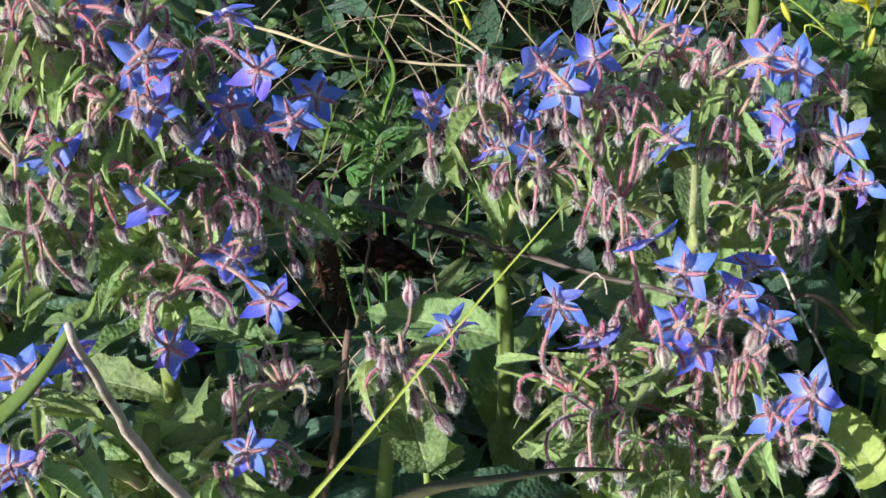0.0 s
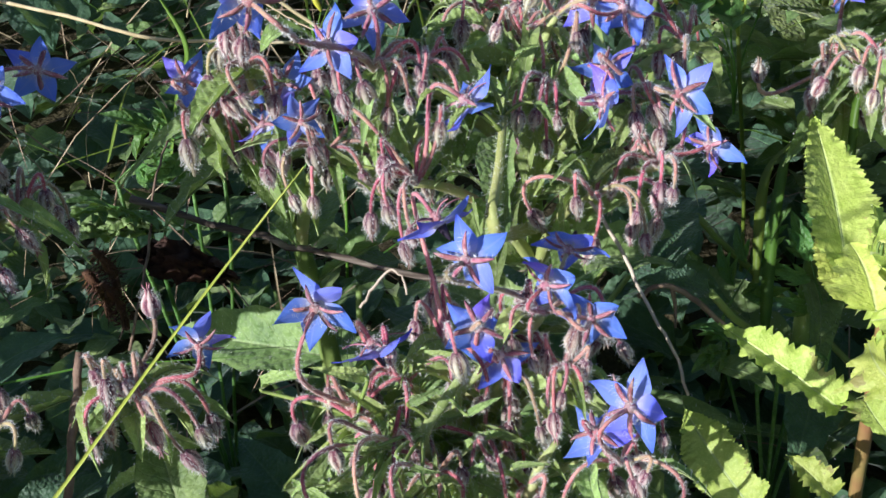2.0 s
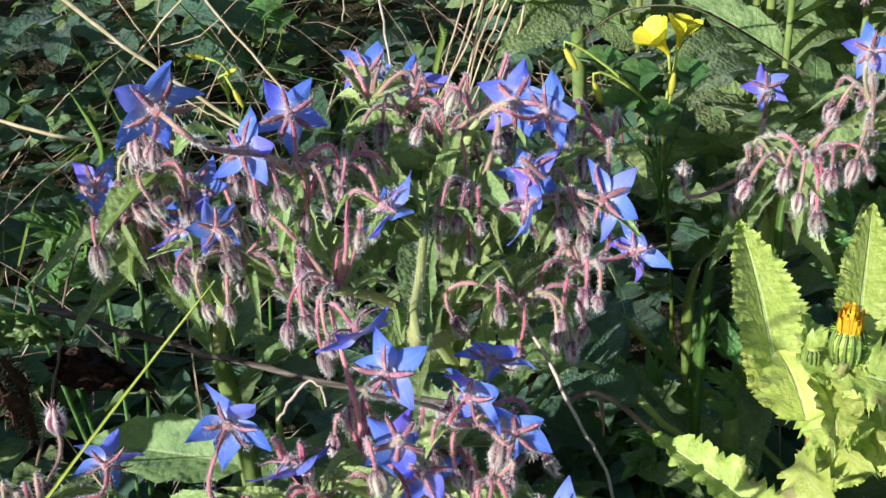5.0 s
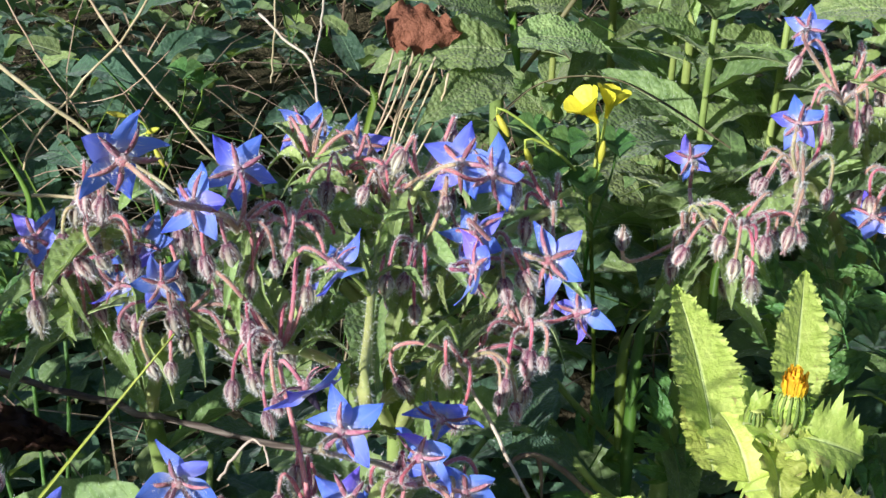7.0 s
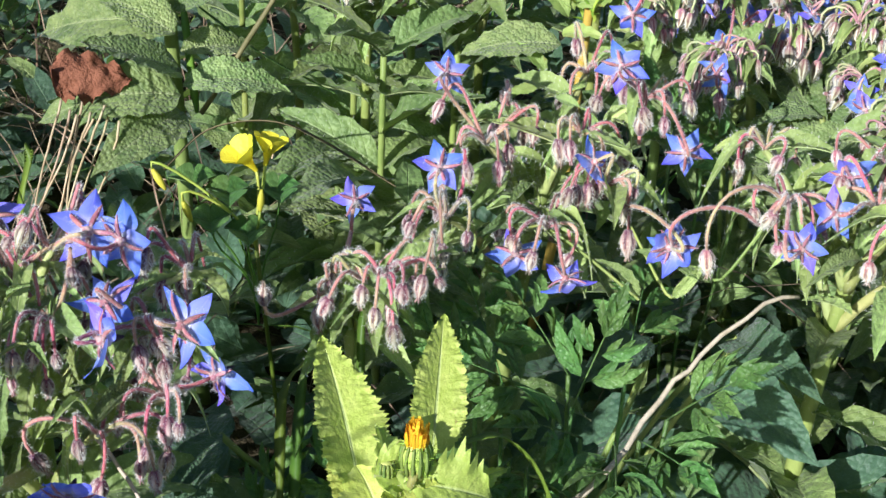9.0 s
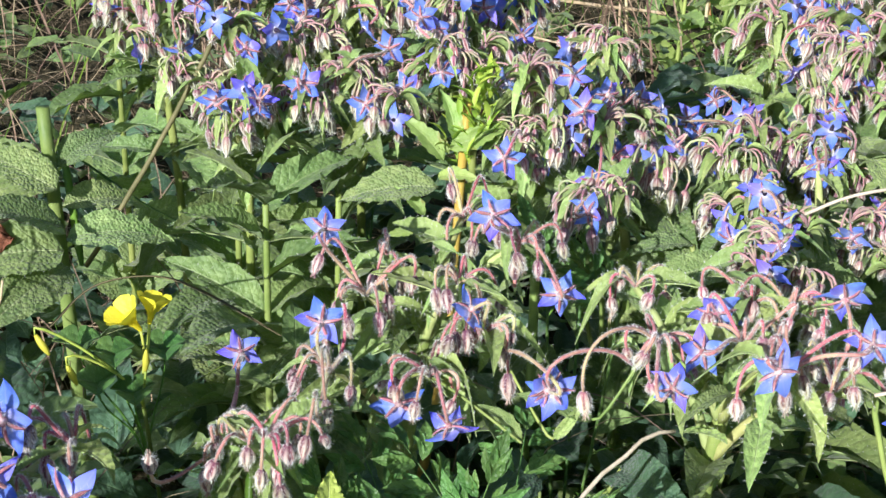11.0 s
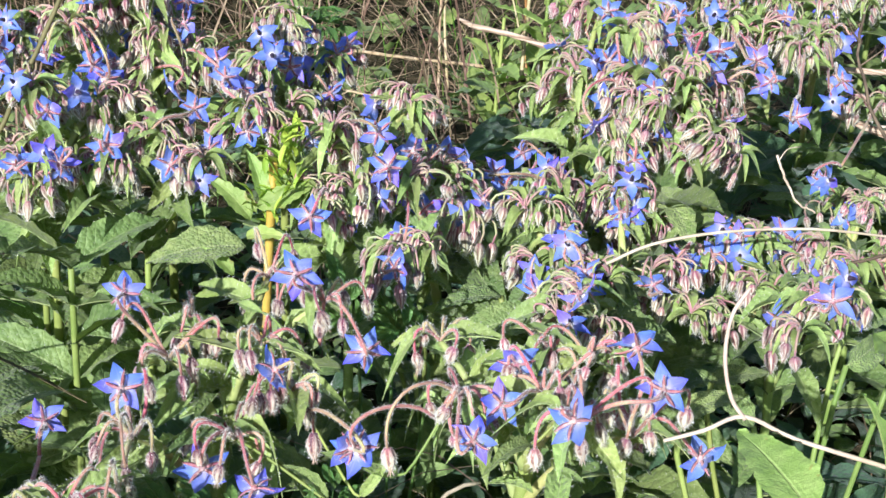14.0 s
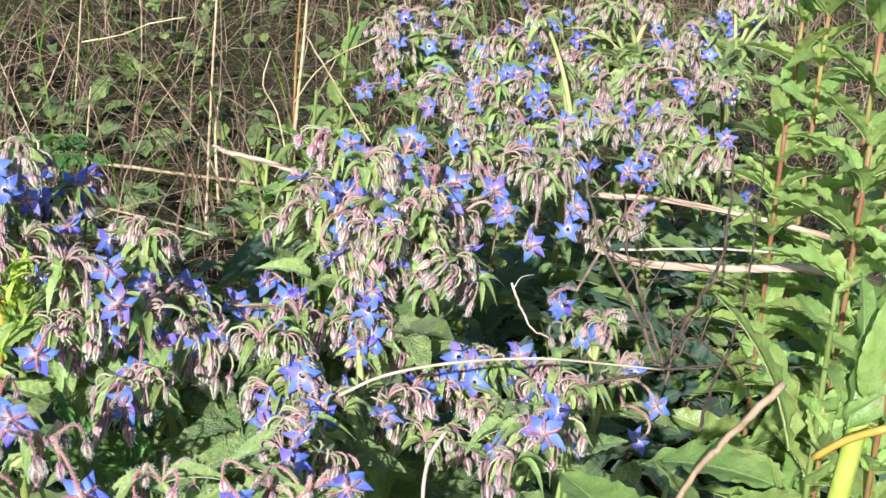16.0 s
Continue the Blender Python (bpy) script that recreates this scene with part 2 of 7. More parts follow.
M_TWIG = plain("brown_twig", [(0.3, (0.10, 0.06, 0.045)), (0.7, (0.28, 0.19, 0.13))], 90, 0.8, hue=0.02, value=0.3)
M_DARKTWIG = plain("dark_dead_stalk", [(0.3, (0.045, 0.032, 0.024)), (0.7, (0.17, 0.125, 0.085))], 90, 0.8, hue=0.02, value=0.3)
M_PALE = plain("pale_dry_stem", [(0.3, (0.36, 0.28, 0.20)), (0.7, (0.62, 0.52, 0.42))], 60, 0.7, hue=0.02, value=0.1)
M_DEAD = plain("dead_leaf", [(0.35, (0.025, 0.013, 0.01)), (0.6, (0.08, 0.035, 0.018)), (0.75, (0.42, 0.24, 0.05))], 40, 0.75, 0.15, 0.002)
M_RUST = plain("rust_leaf", [(0.3, (0.20, 0.07, 0.035)), (0.7, (0.36, 0.14, 0.08))], 60, 0.75, 0.1, 0.003)
M_YELLOW = plain("yellow_petal", [(0.3, (0.86, 0.74, 0.02)), (0.7, (0.92, 0.84, 0.06))], 60, 0.45, 0.35, hue=0.008, value=0.06)
M_YELLOW_BUD = plain("yellow_green_bud", [(0.3, (0.50, 0.52, 0.06)), (0.7, (0.78, 0.70, 0.08))], 60, 0.45, 0.3, hue=0.008, value=0.06)
M_ORANGE = plain("orange_petal", [(0.3, (0.90, 0.42, 0.01)), (0.7, (0.95, 0.66, 0.04))], 200, 0.5, 0.3)
M_SHOOT = plain("lime_shoot", [(0.3, (0.28, 0.44, 0.05)), (0.7, (0.48, 0.62, 0.10))], 80, 0.45, 0.35, hue=0.02, value=0.2)
M_AMBER = plain("amber_stem", [(0.3, (0.52, 0.36, 0.06)), (0.7, (0.66, 0.50, 0.10))], 40, 0.45, 0.15)
M_REDSTEM = plain("russet_stem", [(0.3, (0.30, 0.12, 0.04)), (0.7, (0.48, 0.26, 0.10))], 40, 0.5, 0.1)
M_RED_BLEND = plain("green_red_stalk", [(0.35, (0.32, 0.34, 0.09)), (0.58, (0.30, 0.14, 0.07))], 14, 0.5, 0.1)


def ground_material():
    mat, nt, out = material("litter_soil")
    big = noise_node(nt, 3.0, 5)
    col = ramp(nt, noise_node(nt, 60, 6, rough=0.7), [(0.3, (0.022, 0.017, 0.011)), (0.55, (0.07, 0.052, 0.033)), (0.8, (0.20, 0.15, 0.09))])
    col = mix(nt, maths(nt, "MULTIPLY", big, 0.5), col, (0.045, 0.055, 0.02))
    finish(nt, out, col, 0.95, 0.0, None, noise_node(nt, 150, 4), 0.01, 0.1)
    return mat


M_GROUND = ground_material()
M_SHRUB = leaf_material("shrub_leaf", (0.03, 0.06, 0.02), (0.08, 0.13, 0.04), 0.6, 0.25, 0.1)

# ---------------------------------------------------------------- geometry helpers
rng = np.random.default_rng(7)
UP = np.array([0.0, 0.0, 1.0])


def unit(v):
    v = np.asarray(v, float)
    return v / (np.linalg.norm(v) + 1e-12)


def bezier(p0, p1, p2, p3, n):
    t = np.linspace(0, 1, n)[:, None]
    return (1 - t) ** 3 * np.array(p0) + 3 * (1 - t) ** 2 * t * np.array(p1) + 3 * (1 - t) * t**2 * np.array(p2) + t**3 * np.array(p3)


def smooth_line(points, n=24):
    """Catmull-Rom line through a few points."""
    p = np.array(points, float)
    p = np.vstack([2 * p[0] - p[1], p, 2 * p[-1] - p[-2]])
    out = []
    for k in range(len(p) - 3):
        for t in np.linspace(0, 1, max(2, n // (len(p) - 3)), endpoint=k == len(p) - 4):
            a, b, c, d = p[k : k + 4]
            out.append(0.5 * (2 * b + (c - a) * t + (2 * a - 5 * b + 4 * c - d) * t * t + (3 * b - a - 3 * c + d) * t**3))
    return np.array(out)


def frames(pts):
    tang = np.gradient(pts, axis=0)
    tang /= np.linalg.norm(tang, axis=1, keepdims=True) + 1e-12
    ref = np.array([0.31, 0.87, 0.38])
    a = np.cross(tang, ref)
    a /= np.linalg.norm(a, axis=1, keepdims=True) + 1e-12
    return tang, a, np.cross(tang, a)


def tube(pts, radii, sides=6, wobble=0.0):
    pts = np.asarray(pts, float)
    n = len(pts)
    radii = np.broadcast_to(radii, (n,)) * (1 + wobble * rng.uniform(-1, 1, n))
    _, a, b = frames(pts)
    ang = np.arange(sides) * 2 * np.pi / sides
    ring = np.cos(ang)[None, :, None] * a[:, None] + np.sin(ang)[None, :, None] * b[:, None]
    v = (pts[:, None] + ring * radii[:, None, None]).reshape(-1, 3)
    f = []
    for i in range(n - 1):
        for j in range(sides):
            k = (j + 1) % sides
            f.append((i * sides + j, i * sides + k, (i + 1) * sides + k, (i + 1) * sides + j))
    f.append(tuple(range(sides - 1, -1, -1)))
    f.append(tuple((n - 1) * sides + j for j in range(sides)))
    return v, f


def bristles(pts, radii, count, length, width=0.00007, lean=(-0.5, 0.7)):
    """Stiff hairs standing out from a round stalk."""
    pts = np.asarray(pts, float)
    n = len(pts)
    radii = np.broadcast_to(radii, (n,))
    tang, a, b = frames(pts)
    s = rng.uniform(0, n - 1.001, count)
    i = s.astype(int)
    w = (s - i)[:, None]
    base = pts[i] * (1 - w) + pts[i + 1] * w
    ang = rng.uniform(0, 2 * np.pi, count)[:, None]
    outw = np.cos(ang) * a[i] + np.sin(ang) * b[i]
    base = base + outw * (radii[i][:, None] * 0.9)
    way = outw + tang[i] * rng.uniform(*lean, (count, 1)) + rng.normal(0, 0.12, (count, 3))
    ln = length * rng.uniform(0.5, 1.2, (count, 1))
    tip = base + way * ln
    sidev = np.cross(way, rng.normal(0, 1, (count, 3)))
    sidev /= np.linalg.norm(sidev, axis=1, keepdims=True) + 1e-12
    v = np.stack([base - sidev * width, base + sidev * width, tip], 1).reshape(-1, 3)
    return v, [(3 * k, 3 * k + 1, 3 * k + 2) for k in range(count)]


def build(name, pieces, smooth=True):
    """A mesh from pieces of (vertices, faces, material[, uv per vertex])."""
    verts, faces, idx, mats, uvs, off = [], [], [], [], [], 0
    for piece in pieces:
        v, f, m = piece[:3]
        uv = piece[3] if len(piece) > 3 else np.zeros((len(v), 2))
        if m not in mats:
            mats.append(m)
        verts.append(np.asarray(v, float))
        uvs.append(np.asarray(uv, float))
        faces += [tuple(int(q) + off for q in face) for face in f]
        idx += [mats.index(m)] * len(f)
        off += len(v)
    me = bpy.data.meshes.new(name)
    verts, uvs = np.vstack(verts), np.vstack(uvs)
    me.from_pydata(verts.tolist(), [], faces)
    for m in mats:
        me.materials.append(m)
    me.polygons.foreach_set("material_index", idx)
    me.polygons.foreach_set("use_smooth", [smooth] * len(faces))
    loops = np.empty(len(me.loops), dtype=np.int32)
    me.loops.foreach_get("vertex_index", loops)
    layer = me.uv_layers.new(name="UVMap")
    layer.data.foreach_set("uv", uvs[loops].ravel())
    me.update()
    return me


def part(name, me, parent, m=None, label=""):
    ob = new(name, me)
    ob.parent = parent
    if m is not None:
        ob.matrix_basis = m
    return tagged(ob, label) if label else ob


def thing(name, place, label, category, group="", kind=""):
    ob = new(name)
    ob.location = place
    ob.empty_display_size = 0.02
    return tagged(ob, label, category, group, kind)


def aim(place, way, spin=0.0, scale=1.0, up=(0, 0, 1)):
    """A pose whose y axis runs along way and whose z axis is as near to up as it can be, turned by spin about y."""
    y = Vector(way).normalized()
    x = y.cross(Vector(up))
    if x.length < 1e-4:
        x = Vector((1, 0, 0))
    x.normalize()
    z = x.cross(y)
    m = Matrix((x, y, z)).transposed().to_4x4()
    return Matrix.Translation(place) @ m @ Matrix.Rotation(spin, 4, "Y") @ Matrix.Scale(scale, 4)


def blade(length, width, nu=9, nv=18, shape="lance", curl=0.25, fold=0.25, quilt=0.02, teeth=0.0, nteeth=12, wave=0.0, seed=0, lobe=0.0):
    """A leaf blade lying along +y, upper side +z, with midrib, quilted side veins, toothed or wavy edge and a drooping tip."""
    r = np.random.default_rng(seed)
    v = np.linspace(0, 1, nv)
    if shape == "lance":
        prof = np.sin(np.pi * v**0.75) ** 0.85
    elif shape == "ovate":
        prof = np.sin(np.pi * v**0.6) ** 0.7
    elif shape == "strap":
        prof = np.minimum(1, 6 * v + 0.3) * (1 - v**4)
    elif shape == "spoon":
        prof = np.sin(np.pi * v**1.25) ** 0.9 * 0.95 + 0.12 * (1 - v)
    elif shape == "clasp":
        prof = 0.72 * np.sin(np.pi * np.clip(v * 1.02, 0, 1) ** 0.9) ** 0.8 + 0.45 * np.exp(-((v - 0.06) / 0.1) ** 2)
        prof *= np.clip((1 - v) * 6, 0, 1) ** 0.6
    prof = np.clip(prof, 0.015, None)
    u = np.linspace(-1, 1, nu)
    U, V = np.meshgrid(u, v)
    edge = np.abs(U) ** 3
    saw = (V * nteeth) % 1.0
    jag = r.uniform(0.3, 1.6, (2, nteeth + 2))[(U > 0).astype(int), (V * nteeth).astype(int)]
    prof = prof * (1 + lobe * np.sin(2 * np.pi * (v * 3.4 + r.uniform(0, 1))) * np.sin(np.pi * v))
    W = prof[:, None] * width / 2 * (1 + teeth * np.abs(U) ** 7 * (saw - 0.35) * jag)
    x = U * W
    bend = r.uniform(-0.12, 0.12)
    x = x + bend * length * V**2
    y = V * length * (1 - 0.12 * curl * V)
    ph = V * 9 - np.abs(U) * 2.0
    z = np.abs(U) * W * fold * 2 + quilt * length * 0.35 * (0.5 - np.abs((ph % 1) - 0.5)) * np.minimum(1, 3 * (1 - np.abs(U)) + 0.2) * prof[:, None]
    z += wave * length * edge * np.sin(V * nteeth * 2.1 + np.sign(U) * 1.3 + r.uniform(0, 6)) * 0.5
    z += -curl * length * V**2.2 + curl * 0.45 * length * V
    z += 0.012 * min(length, 2.5 * width) * r.normal(0, 1, z.shape) * edge
    vv = np.stack([x, y, z], -1).reshape(-1, 3)
    f = [(i * nu + j, i * nu + j + 1, (i + 1) * nu + j + 1, (i + 1) * nu + j) for i in range(nv - 1) for j in range(nu - 1)]
    uv = np.stack([(U + 1) / 2, V], -1).reshape(-1, 2)
    return vv, f, uv


def leaf_mesh(name, mat, seed, hairs=0, **kw):
    v, f, uv = blade(seed=seed, **kw)
    nu = kw.get("nu", 9)
    mid = v.reshape(-1, nu, 3)[:, nu // 2] - np.array([0, 0, 0.0006])
    w = kw["width"]
    rib = tube(mid, np.linspace(w * 0.025, w * 0.006, len(mid)) + 0.0002, 5)
    pieces = [(v, f, mat, uv), (rib[0], rib[1], mat, np.tile([0.5, 0.5], (len(rib[0]), 1)))]
    if hairs:
        g = v.reshape(-1, nu, 3)
        r = np.random.default_rng(seed + 99)
        i, j = r.integers(1, len(g) - 1, hairs), r.choice([0, nu - 1, nu - 1, 0, *range(nu)], hairs)
        base = g[i, j]
        out = np.where(j[:, None] == 0, [-1.0, 0, 0.2], np.where(j[:, None] == nu - 1, [1.0, 0, 0.2], [0, 0, 1.0])) + r.normal(0, 0.3, (hairs, 3))
        tip = base + out * 0.0021 * r.uniform(0.5, 1.2, (hairs, 1))
        d = np.array([0, 0.00009, 0])
        hv = np.stack([base - d, base + d, tip], 1).reshape(-1, 3)
        pieces.append((hv, [(3 * k, 3 * k + 1, 3 * k + 2) for k in range(hairs)], M_HAIR))
    return build(name, pieces)


# ---------------------------------------------------------------- borage pieces


def petal_mesh(seed):
    r = np.random.default_rng(seed)
    nu, nv = 7, 12
    v = np.linspace(0, 1, nv)
    prof = np.where(v < 0.38, 0.40 + 0.60 * np.sin(np.pi / 2 * v / 0.38) ** 1.1, np.clip(1 - ((v - 0.38) / 0.62) ** 1.3, 0, 1))
    prof = np.clip(prof, 0.02, None)
    U, V = np.meshgrid(np.linspace(-1, 1, nu), v)
    W = prof[:, None] * 0.0045
    x = U * W + 0.0007 * r.uniform(-1, 1) * V**2
    y = 0.0010 + V * 0.0146
    droop = r.uniform(-0.05, 0.28)
    z = -droop * 0.012 * V**1.8 + np.abs(U) ** 2 * W * r.uniform(-0.1, 0.35) + 0.0004 * np.sin(V * 5 + U * 2 + r.uniform(0, 6))
    z -= 0.0016 * np.clip(V - 0.8, 0, 1) * 5 * r.uniform(0, 1)
    uv = np.stack([(U + 1) / 2, V], -1).reshape(-1, 2)
    f = [(i * nu + j, i * nu + j + 1, (i + 1) * nu + j + 1, (i + 1) * nu + j) for i in range(nv - 1) for j in range(nu - 1)]
    return build("petal", [(np.stack([x, y, z], -1).reshape(-1, 3), f, M_PETAL, uv)])


def calyx_mesh(seed):
    """Five narrow hairy sepals behind the corolla, on a small receptacle. The flower faces +z."""
    r = np.random.default_rng(seed)
    pieces = []
    for k in range(5):
        n = 7
        s = np.linspace(0, 1, n)
        ang = 2 * np.pi * (k + 0.5) / 5 + r.normal(0, 0.1)
        ln = 0.0105 * r.uniform(0.85, 1.1)
        lift = r.uniform(-0.25, 0.3)
        rad = 0.0012 + ln * s * np.cos(lift)
        z = -0.0016 - ln * np.sin(lift) * s - 0.0012 * np.sin(np.pi * s)
        w = 0.00100 * np.sin(np.pi * (0.18 + 0.82 * s)) ** 0.8 + 0.0001
        c, q = np.cos(ang), np.sin(ang)
        mid = np.stack([rad * c, rad * q, z], -1)
        sd = np.array([-q, c, 0])
        top = np.stack([mid - sd * w[:, None], mid + np.array([0, 0, -0.00035]), mid + sd * w[:, None], mid + np.array([0, 0, 0.0002])], 1)
        v = top.reshape(-1, 3)
        f = [(4 * i + j, 4 * i + (j + 1) % 4, 4 * i + 4 + (j + 1) % 4, 4 * i + 4 + j) for i in range(n - 1) for j in range(4)]
        pieces.append((v, f, M_SEPAL))
        hv, hf = bristles(mid + np.array([0, 0, -0.0004]), w, 60, 0.0019)
        pieces.append((hv, hf, M_HAIR))
    stem = np.array([[0, 0, -0.0040], [0, 0, -0.003], [0, 0, -0.0018], [0, 0, -0.0004]])
    tv, tf = tube(stem, [0.0011, 0.0017, 0.0022, 0.0016], 8)
    pieces.append((tv, tf, M_SEPAL))
    hv, hf = bristles(stem, 0.002, 50, 0.0018)
    pieces.append((hv, hf, M_HAIR))
    return build("flower", pieces)


def cone_mesh():
    s = np.linspace(0, 1, 7)
    tv, tf = tube(np.stack([0 * s, 0 * s, 0.0008 + 0.0065 * s], -1), 0.0017 * (1 - s) ** 0.7 + 0.0003, 8)
    wv, wf = tube(np.array([[0, 0, 0.0002], [0, 0, 0.0010], [0, 0, 0.0016]]), [0.0026, 0.0027, 0.0019], 10)
    return build("anther_cone", [(tv, tf, M_CONE), (wv, wf, M_CROWN_WHITE)])


def bud_mesh(seed, hairs=340, skin=M_BUD):
    """A nodding teardrop bud of five closed, ridged sepals, hanging along -z from its stalk at the origin."""
    r = np.random.default_rng(seed)
    n, m = 10, 20
    s = np.linspace(0, 1, n)
    L = 0.0104 * r.uniform(0.85, 1.2)
    R = 0.0029 * r.uniform(0.85, 1.2) * (np.sin(np.pi * np.clip(0.14 + 0.82 * s, 0, 1)) ** 1.0) + 0.0002
    ang = np.arange(m) * 2 * np.pi / m
    ridge = 1 + 0.16 * np.cos(5 * ang)
    v = np.stack([R[:, None] * ridge * np.cos(ang), R[:, None] * ridge * np.sin(ang), np.broadcast_to(-L * s[:, None], (n, m))], -1).reshape(-1, 3)
    f = [(i * m + j, (i + 1) * m + j, (i + 1) * m + (j + 1) % m, i * m + (j + 1) % m) for i in range(n - 1) for j in range(m)]
    f += [tuple(range(m)), tuple((n - 1) * m + j for j in range(m - 1, -1, -1))]
    axis = np.stack([0 * s, 0 * s, -L * s], -1)
    buv = np.stack([np.broadcast_to(np.arange(m) / m, (n, m)), np.broadcast_to(s[:, None], (n, m))], -1).reshape(-1, 2)
    pieces = [(v, f, skin, buv)]
    hv, hf = bristles(axis + np.array([0.00001, 0, 0]), R, hairs, 0.0018, 0.00009, (-0.1, 1.2))
    pieces.append((hv, hf, M_HAIR))
    for k in range(5):
        a = 2 * np.pi * (k + 0.5) / 5
        tip = smooth_line([[0.7 * R[6] * np.cos(a), 0.7 * R[6] * np.sin(a), -L * 0.7], [0.0006 * np.cos(a), 0.0006 * np.sin(a), -L * 1.02], [0.0016 * np.cos(a) * r.uniform(0, 1.4), 0.0016 * np.sin(a), -L * 1.2]], 5)
        tv, tf = tube(tip, np.linspace(0.0008, 0.0002, len(tip)), 4)
        pieces.append((tv, tf, skin, np.tile([0.06, 0.9], (len(tv), 1))))
    return build("bud", pieces)


PETALS = [petal_mesh(s) for s in range(6)]
CALYCES = [calyx_mesh(20 + s) for s in range(4)]
CONE = cone_mesh()
BUDS = [bud_mesh(40 + s) for s in range(5)]
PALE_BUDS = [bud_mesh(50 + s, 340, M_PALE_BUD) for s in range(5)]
BRACTS = [leaf_mesh("leaf", M_BRACT, 60 + s, 150, length=0.05, width=0.015, nu=7, nv=12, shape="lance", curl=(0.1, 0.5, 0.8, 0.3)[s], fold=0.5, wave=0.05, quilt=0.03) for s in range(4)]
CURLS = [leaf_mesh("leaf", M_BRACT, 64 + s, 110, length=0.030, width=(0.0062, 0.0075, 0.0055, 0.007)[s], nu=5, nv=12, shape="lance", curl=(1.2, 1.6, 0.9, 1.9)[s], fold=0.55, wave=0.03, quilt=0.02) for s in range(4)]
STEM_LEAVES = [leaf_mesh("leaf", M_LEAF, 70 + s, 160, length=0.10, width=0.034, nu=9, nv=18, shape=("lance", "ovate", "spoon", "lance", "clasp")[s], curl=(0.25, 0.5, 0.35, 0.7, 0.3)[s], fold=0.3, wave=0.05, teeth=0.15, quilt=0.035) for s in range(5)]
BASAL = [leaf_mesh("leaf", M_SHADED_LEAF, 80 + s, 0, length=0.14, width=0.062, nu=9, nv=20, shape=("ovate", "spoon", "lance", "ovate")[s], curl=(0.3, 0.45, 0.25, 0.6)[s], fold=0.16, wave=0.05, teeth=0.14, quilt=0.10) for s in range(4)]



def cyme_mesh(seed, count):
    """A drooping cyme seen from afar: hooked pedicels from one point, each with a striped hanging bud, and small hairy bracts."""
    r = np.random.default_rng(seed)
    pieces = []
    for k in range(count):
        ang = r.normal(0, 0.75)
        out = np.array([math.cos(ang), math.sin(ang), 0])
        reach, drop = r.uniform(0.006, 0.024), r.uniform(-0.006, 0.010)
        end = out * reach + [0, 0, -drop]
        arm = bezier(np.zeros(3), out * reach * 0.3 + [0, 0, 0.012], out * reach * 1.2 + [0, 0, 0.010 - 0.4 * drop], end, 7)
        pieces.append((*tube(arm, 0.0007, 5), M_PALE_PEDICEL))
        pieces.append((*bristles(arm, 0.0007, 14, 0.0016, 0.00009), M_HAIR))
        w = unit(out * r.uniform(-0.15, 0.45) + r.normal(0, 0.12, 3) * [1, 1, 0] + [0, 0, -1.0])
        a = unit(np.cross(w, [0.3, 1, 0.2]))
        c = np.cross(w, a)
        L, m, n = 0.0115 * r.uniform(0.7, 1.2), 10, 7
        s = np.linspace(0, 1, n)
        R = 0.0024 * r.uniform(0.75, 1.2) * np.sin(np.pi * np.clip(0.16 + 0.82 * s**0.8, 0, 1)) ** 1.1 + 0.0001
        th = np.arange(m) * 2 * np.pi / m
        rr = R[:, None] * (1 + 0.3 * np.cos(5 * th))
        v = end + (L * s)[:, None, None] * w + rr[..., None] * (np.cos(th)[:, None] * a + np.sin(th)[:, None] * c)
        f = [(i * m + j, (i + 1) * m + j, (i + 1) * m + (j + 1) % m, i * m + (j + 1) % m) for i in range(n - 1) for j in range(m)]
        uv = np.stack([np.broadcast_to(np.arange(m) / m, (n, m)), np.broadcast_to(s[:, None], (n, m))], -1).reshape(-1, 2)
        pieces.append((v.reshape(-1, 3), f, M_PALE_BUD, uv))
        pieces.append((*bristles(end + (L * s)[:, None] * w, R, 64, 0.0022, 0.00012, (0.0, 1.4)), M_HAIR))
    for k in range(6):
        v, f, uv = blade(r.uniform(0.016, 0.030), 0.0065, 3, 7, "lance", 1.2, 0.4, 0, 0, 1, 0, seed + k)
        ang = r.uniform(0, 6.28)
        m = np.array(aim(Vector((0, 0, r.uniform(-0.006, 0.004))), (math.cos(ang), math.sin(ang), r.uniform(-0.2, 0.7)), 0, 1))
        pieces.append((v @ m[:3, :3].T + m[:3, 3], f, M_BRACT, uv))
    return build("cyme", pieces)


CYMES = [cyme_mesh(300 + 7 * s, 7 + s % 4) for s in range(8)]


def flower(parent, rel, normal, size=1.0):
    """An open star flower: hairy calyx behind, five pointed petals, dark cone in front."""
    z = unit(normal)
    x = unit(np.cross(z, rng.normal(0, 1, 3)))
    y = np.cross(z, x)
    m = Matrix.Translation(Vector(rel)) @ Matrix((x, y, z)).transposed().to_4x4() @ Matrix.Scale(size, 4)
    ob = part("flower", CALYCES[rng.integers(4)], parent, m)
    for k in range(5):
        part("petal", PETALS[rng.integers(6)], ob, Matrix.Rotation(2 * math.pi * k / 5 + rng.normal(0, 0.05), 4, "Z") @ Matrix.Rotation(rng.normal(-0.02, 0.22), 4, "X") @ Matrix.Rotation(rng.normal(0, 0.2), 4, "Y") @ Matrix.Translation((0, 0, 0.0002 * k)))
    part("anther_cone", CONE, ob)


def stalk(name, parent, pts, radii, mat, hairs, hair_len, sides=6):
    tv, tf = tube(pts, radii, sides, 0.06)
    hv, hf = bristles(pts, radii, hairs, hair_len)
    return part(name, build(name, [(tv, tf, mat), (hv, hf, M_HAIR)]), parent)


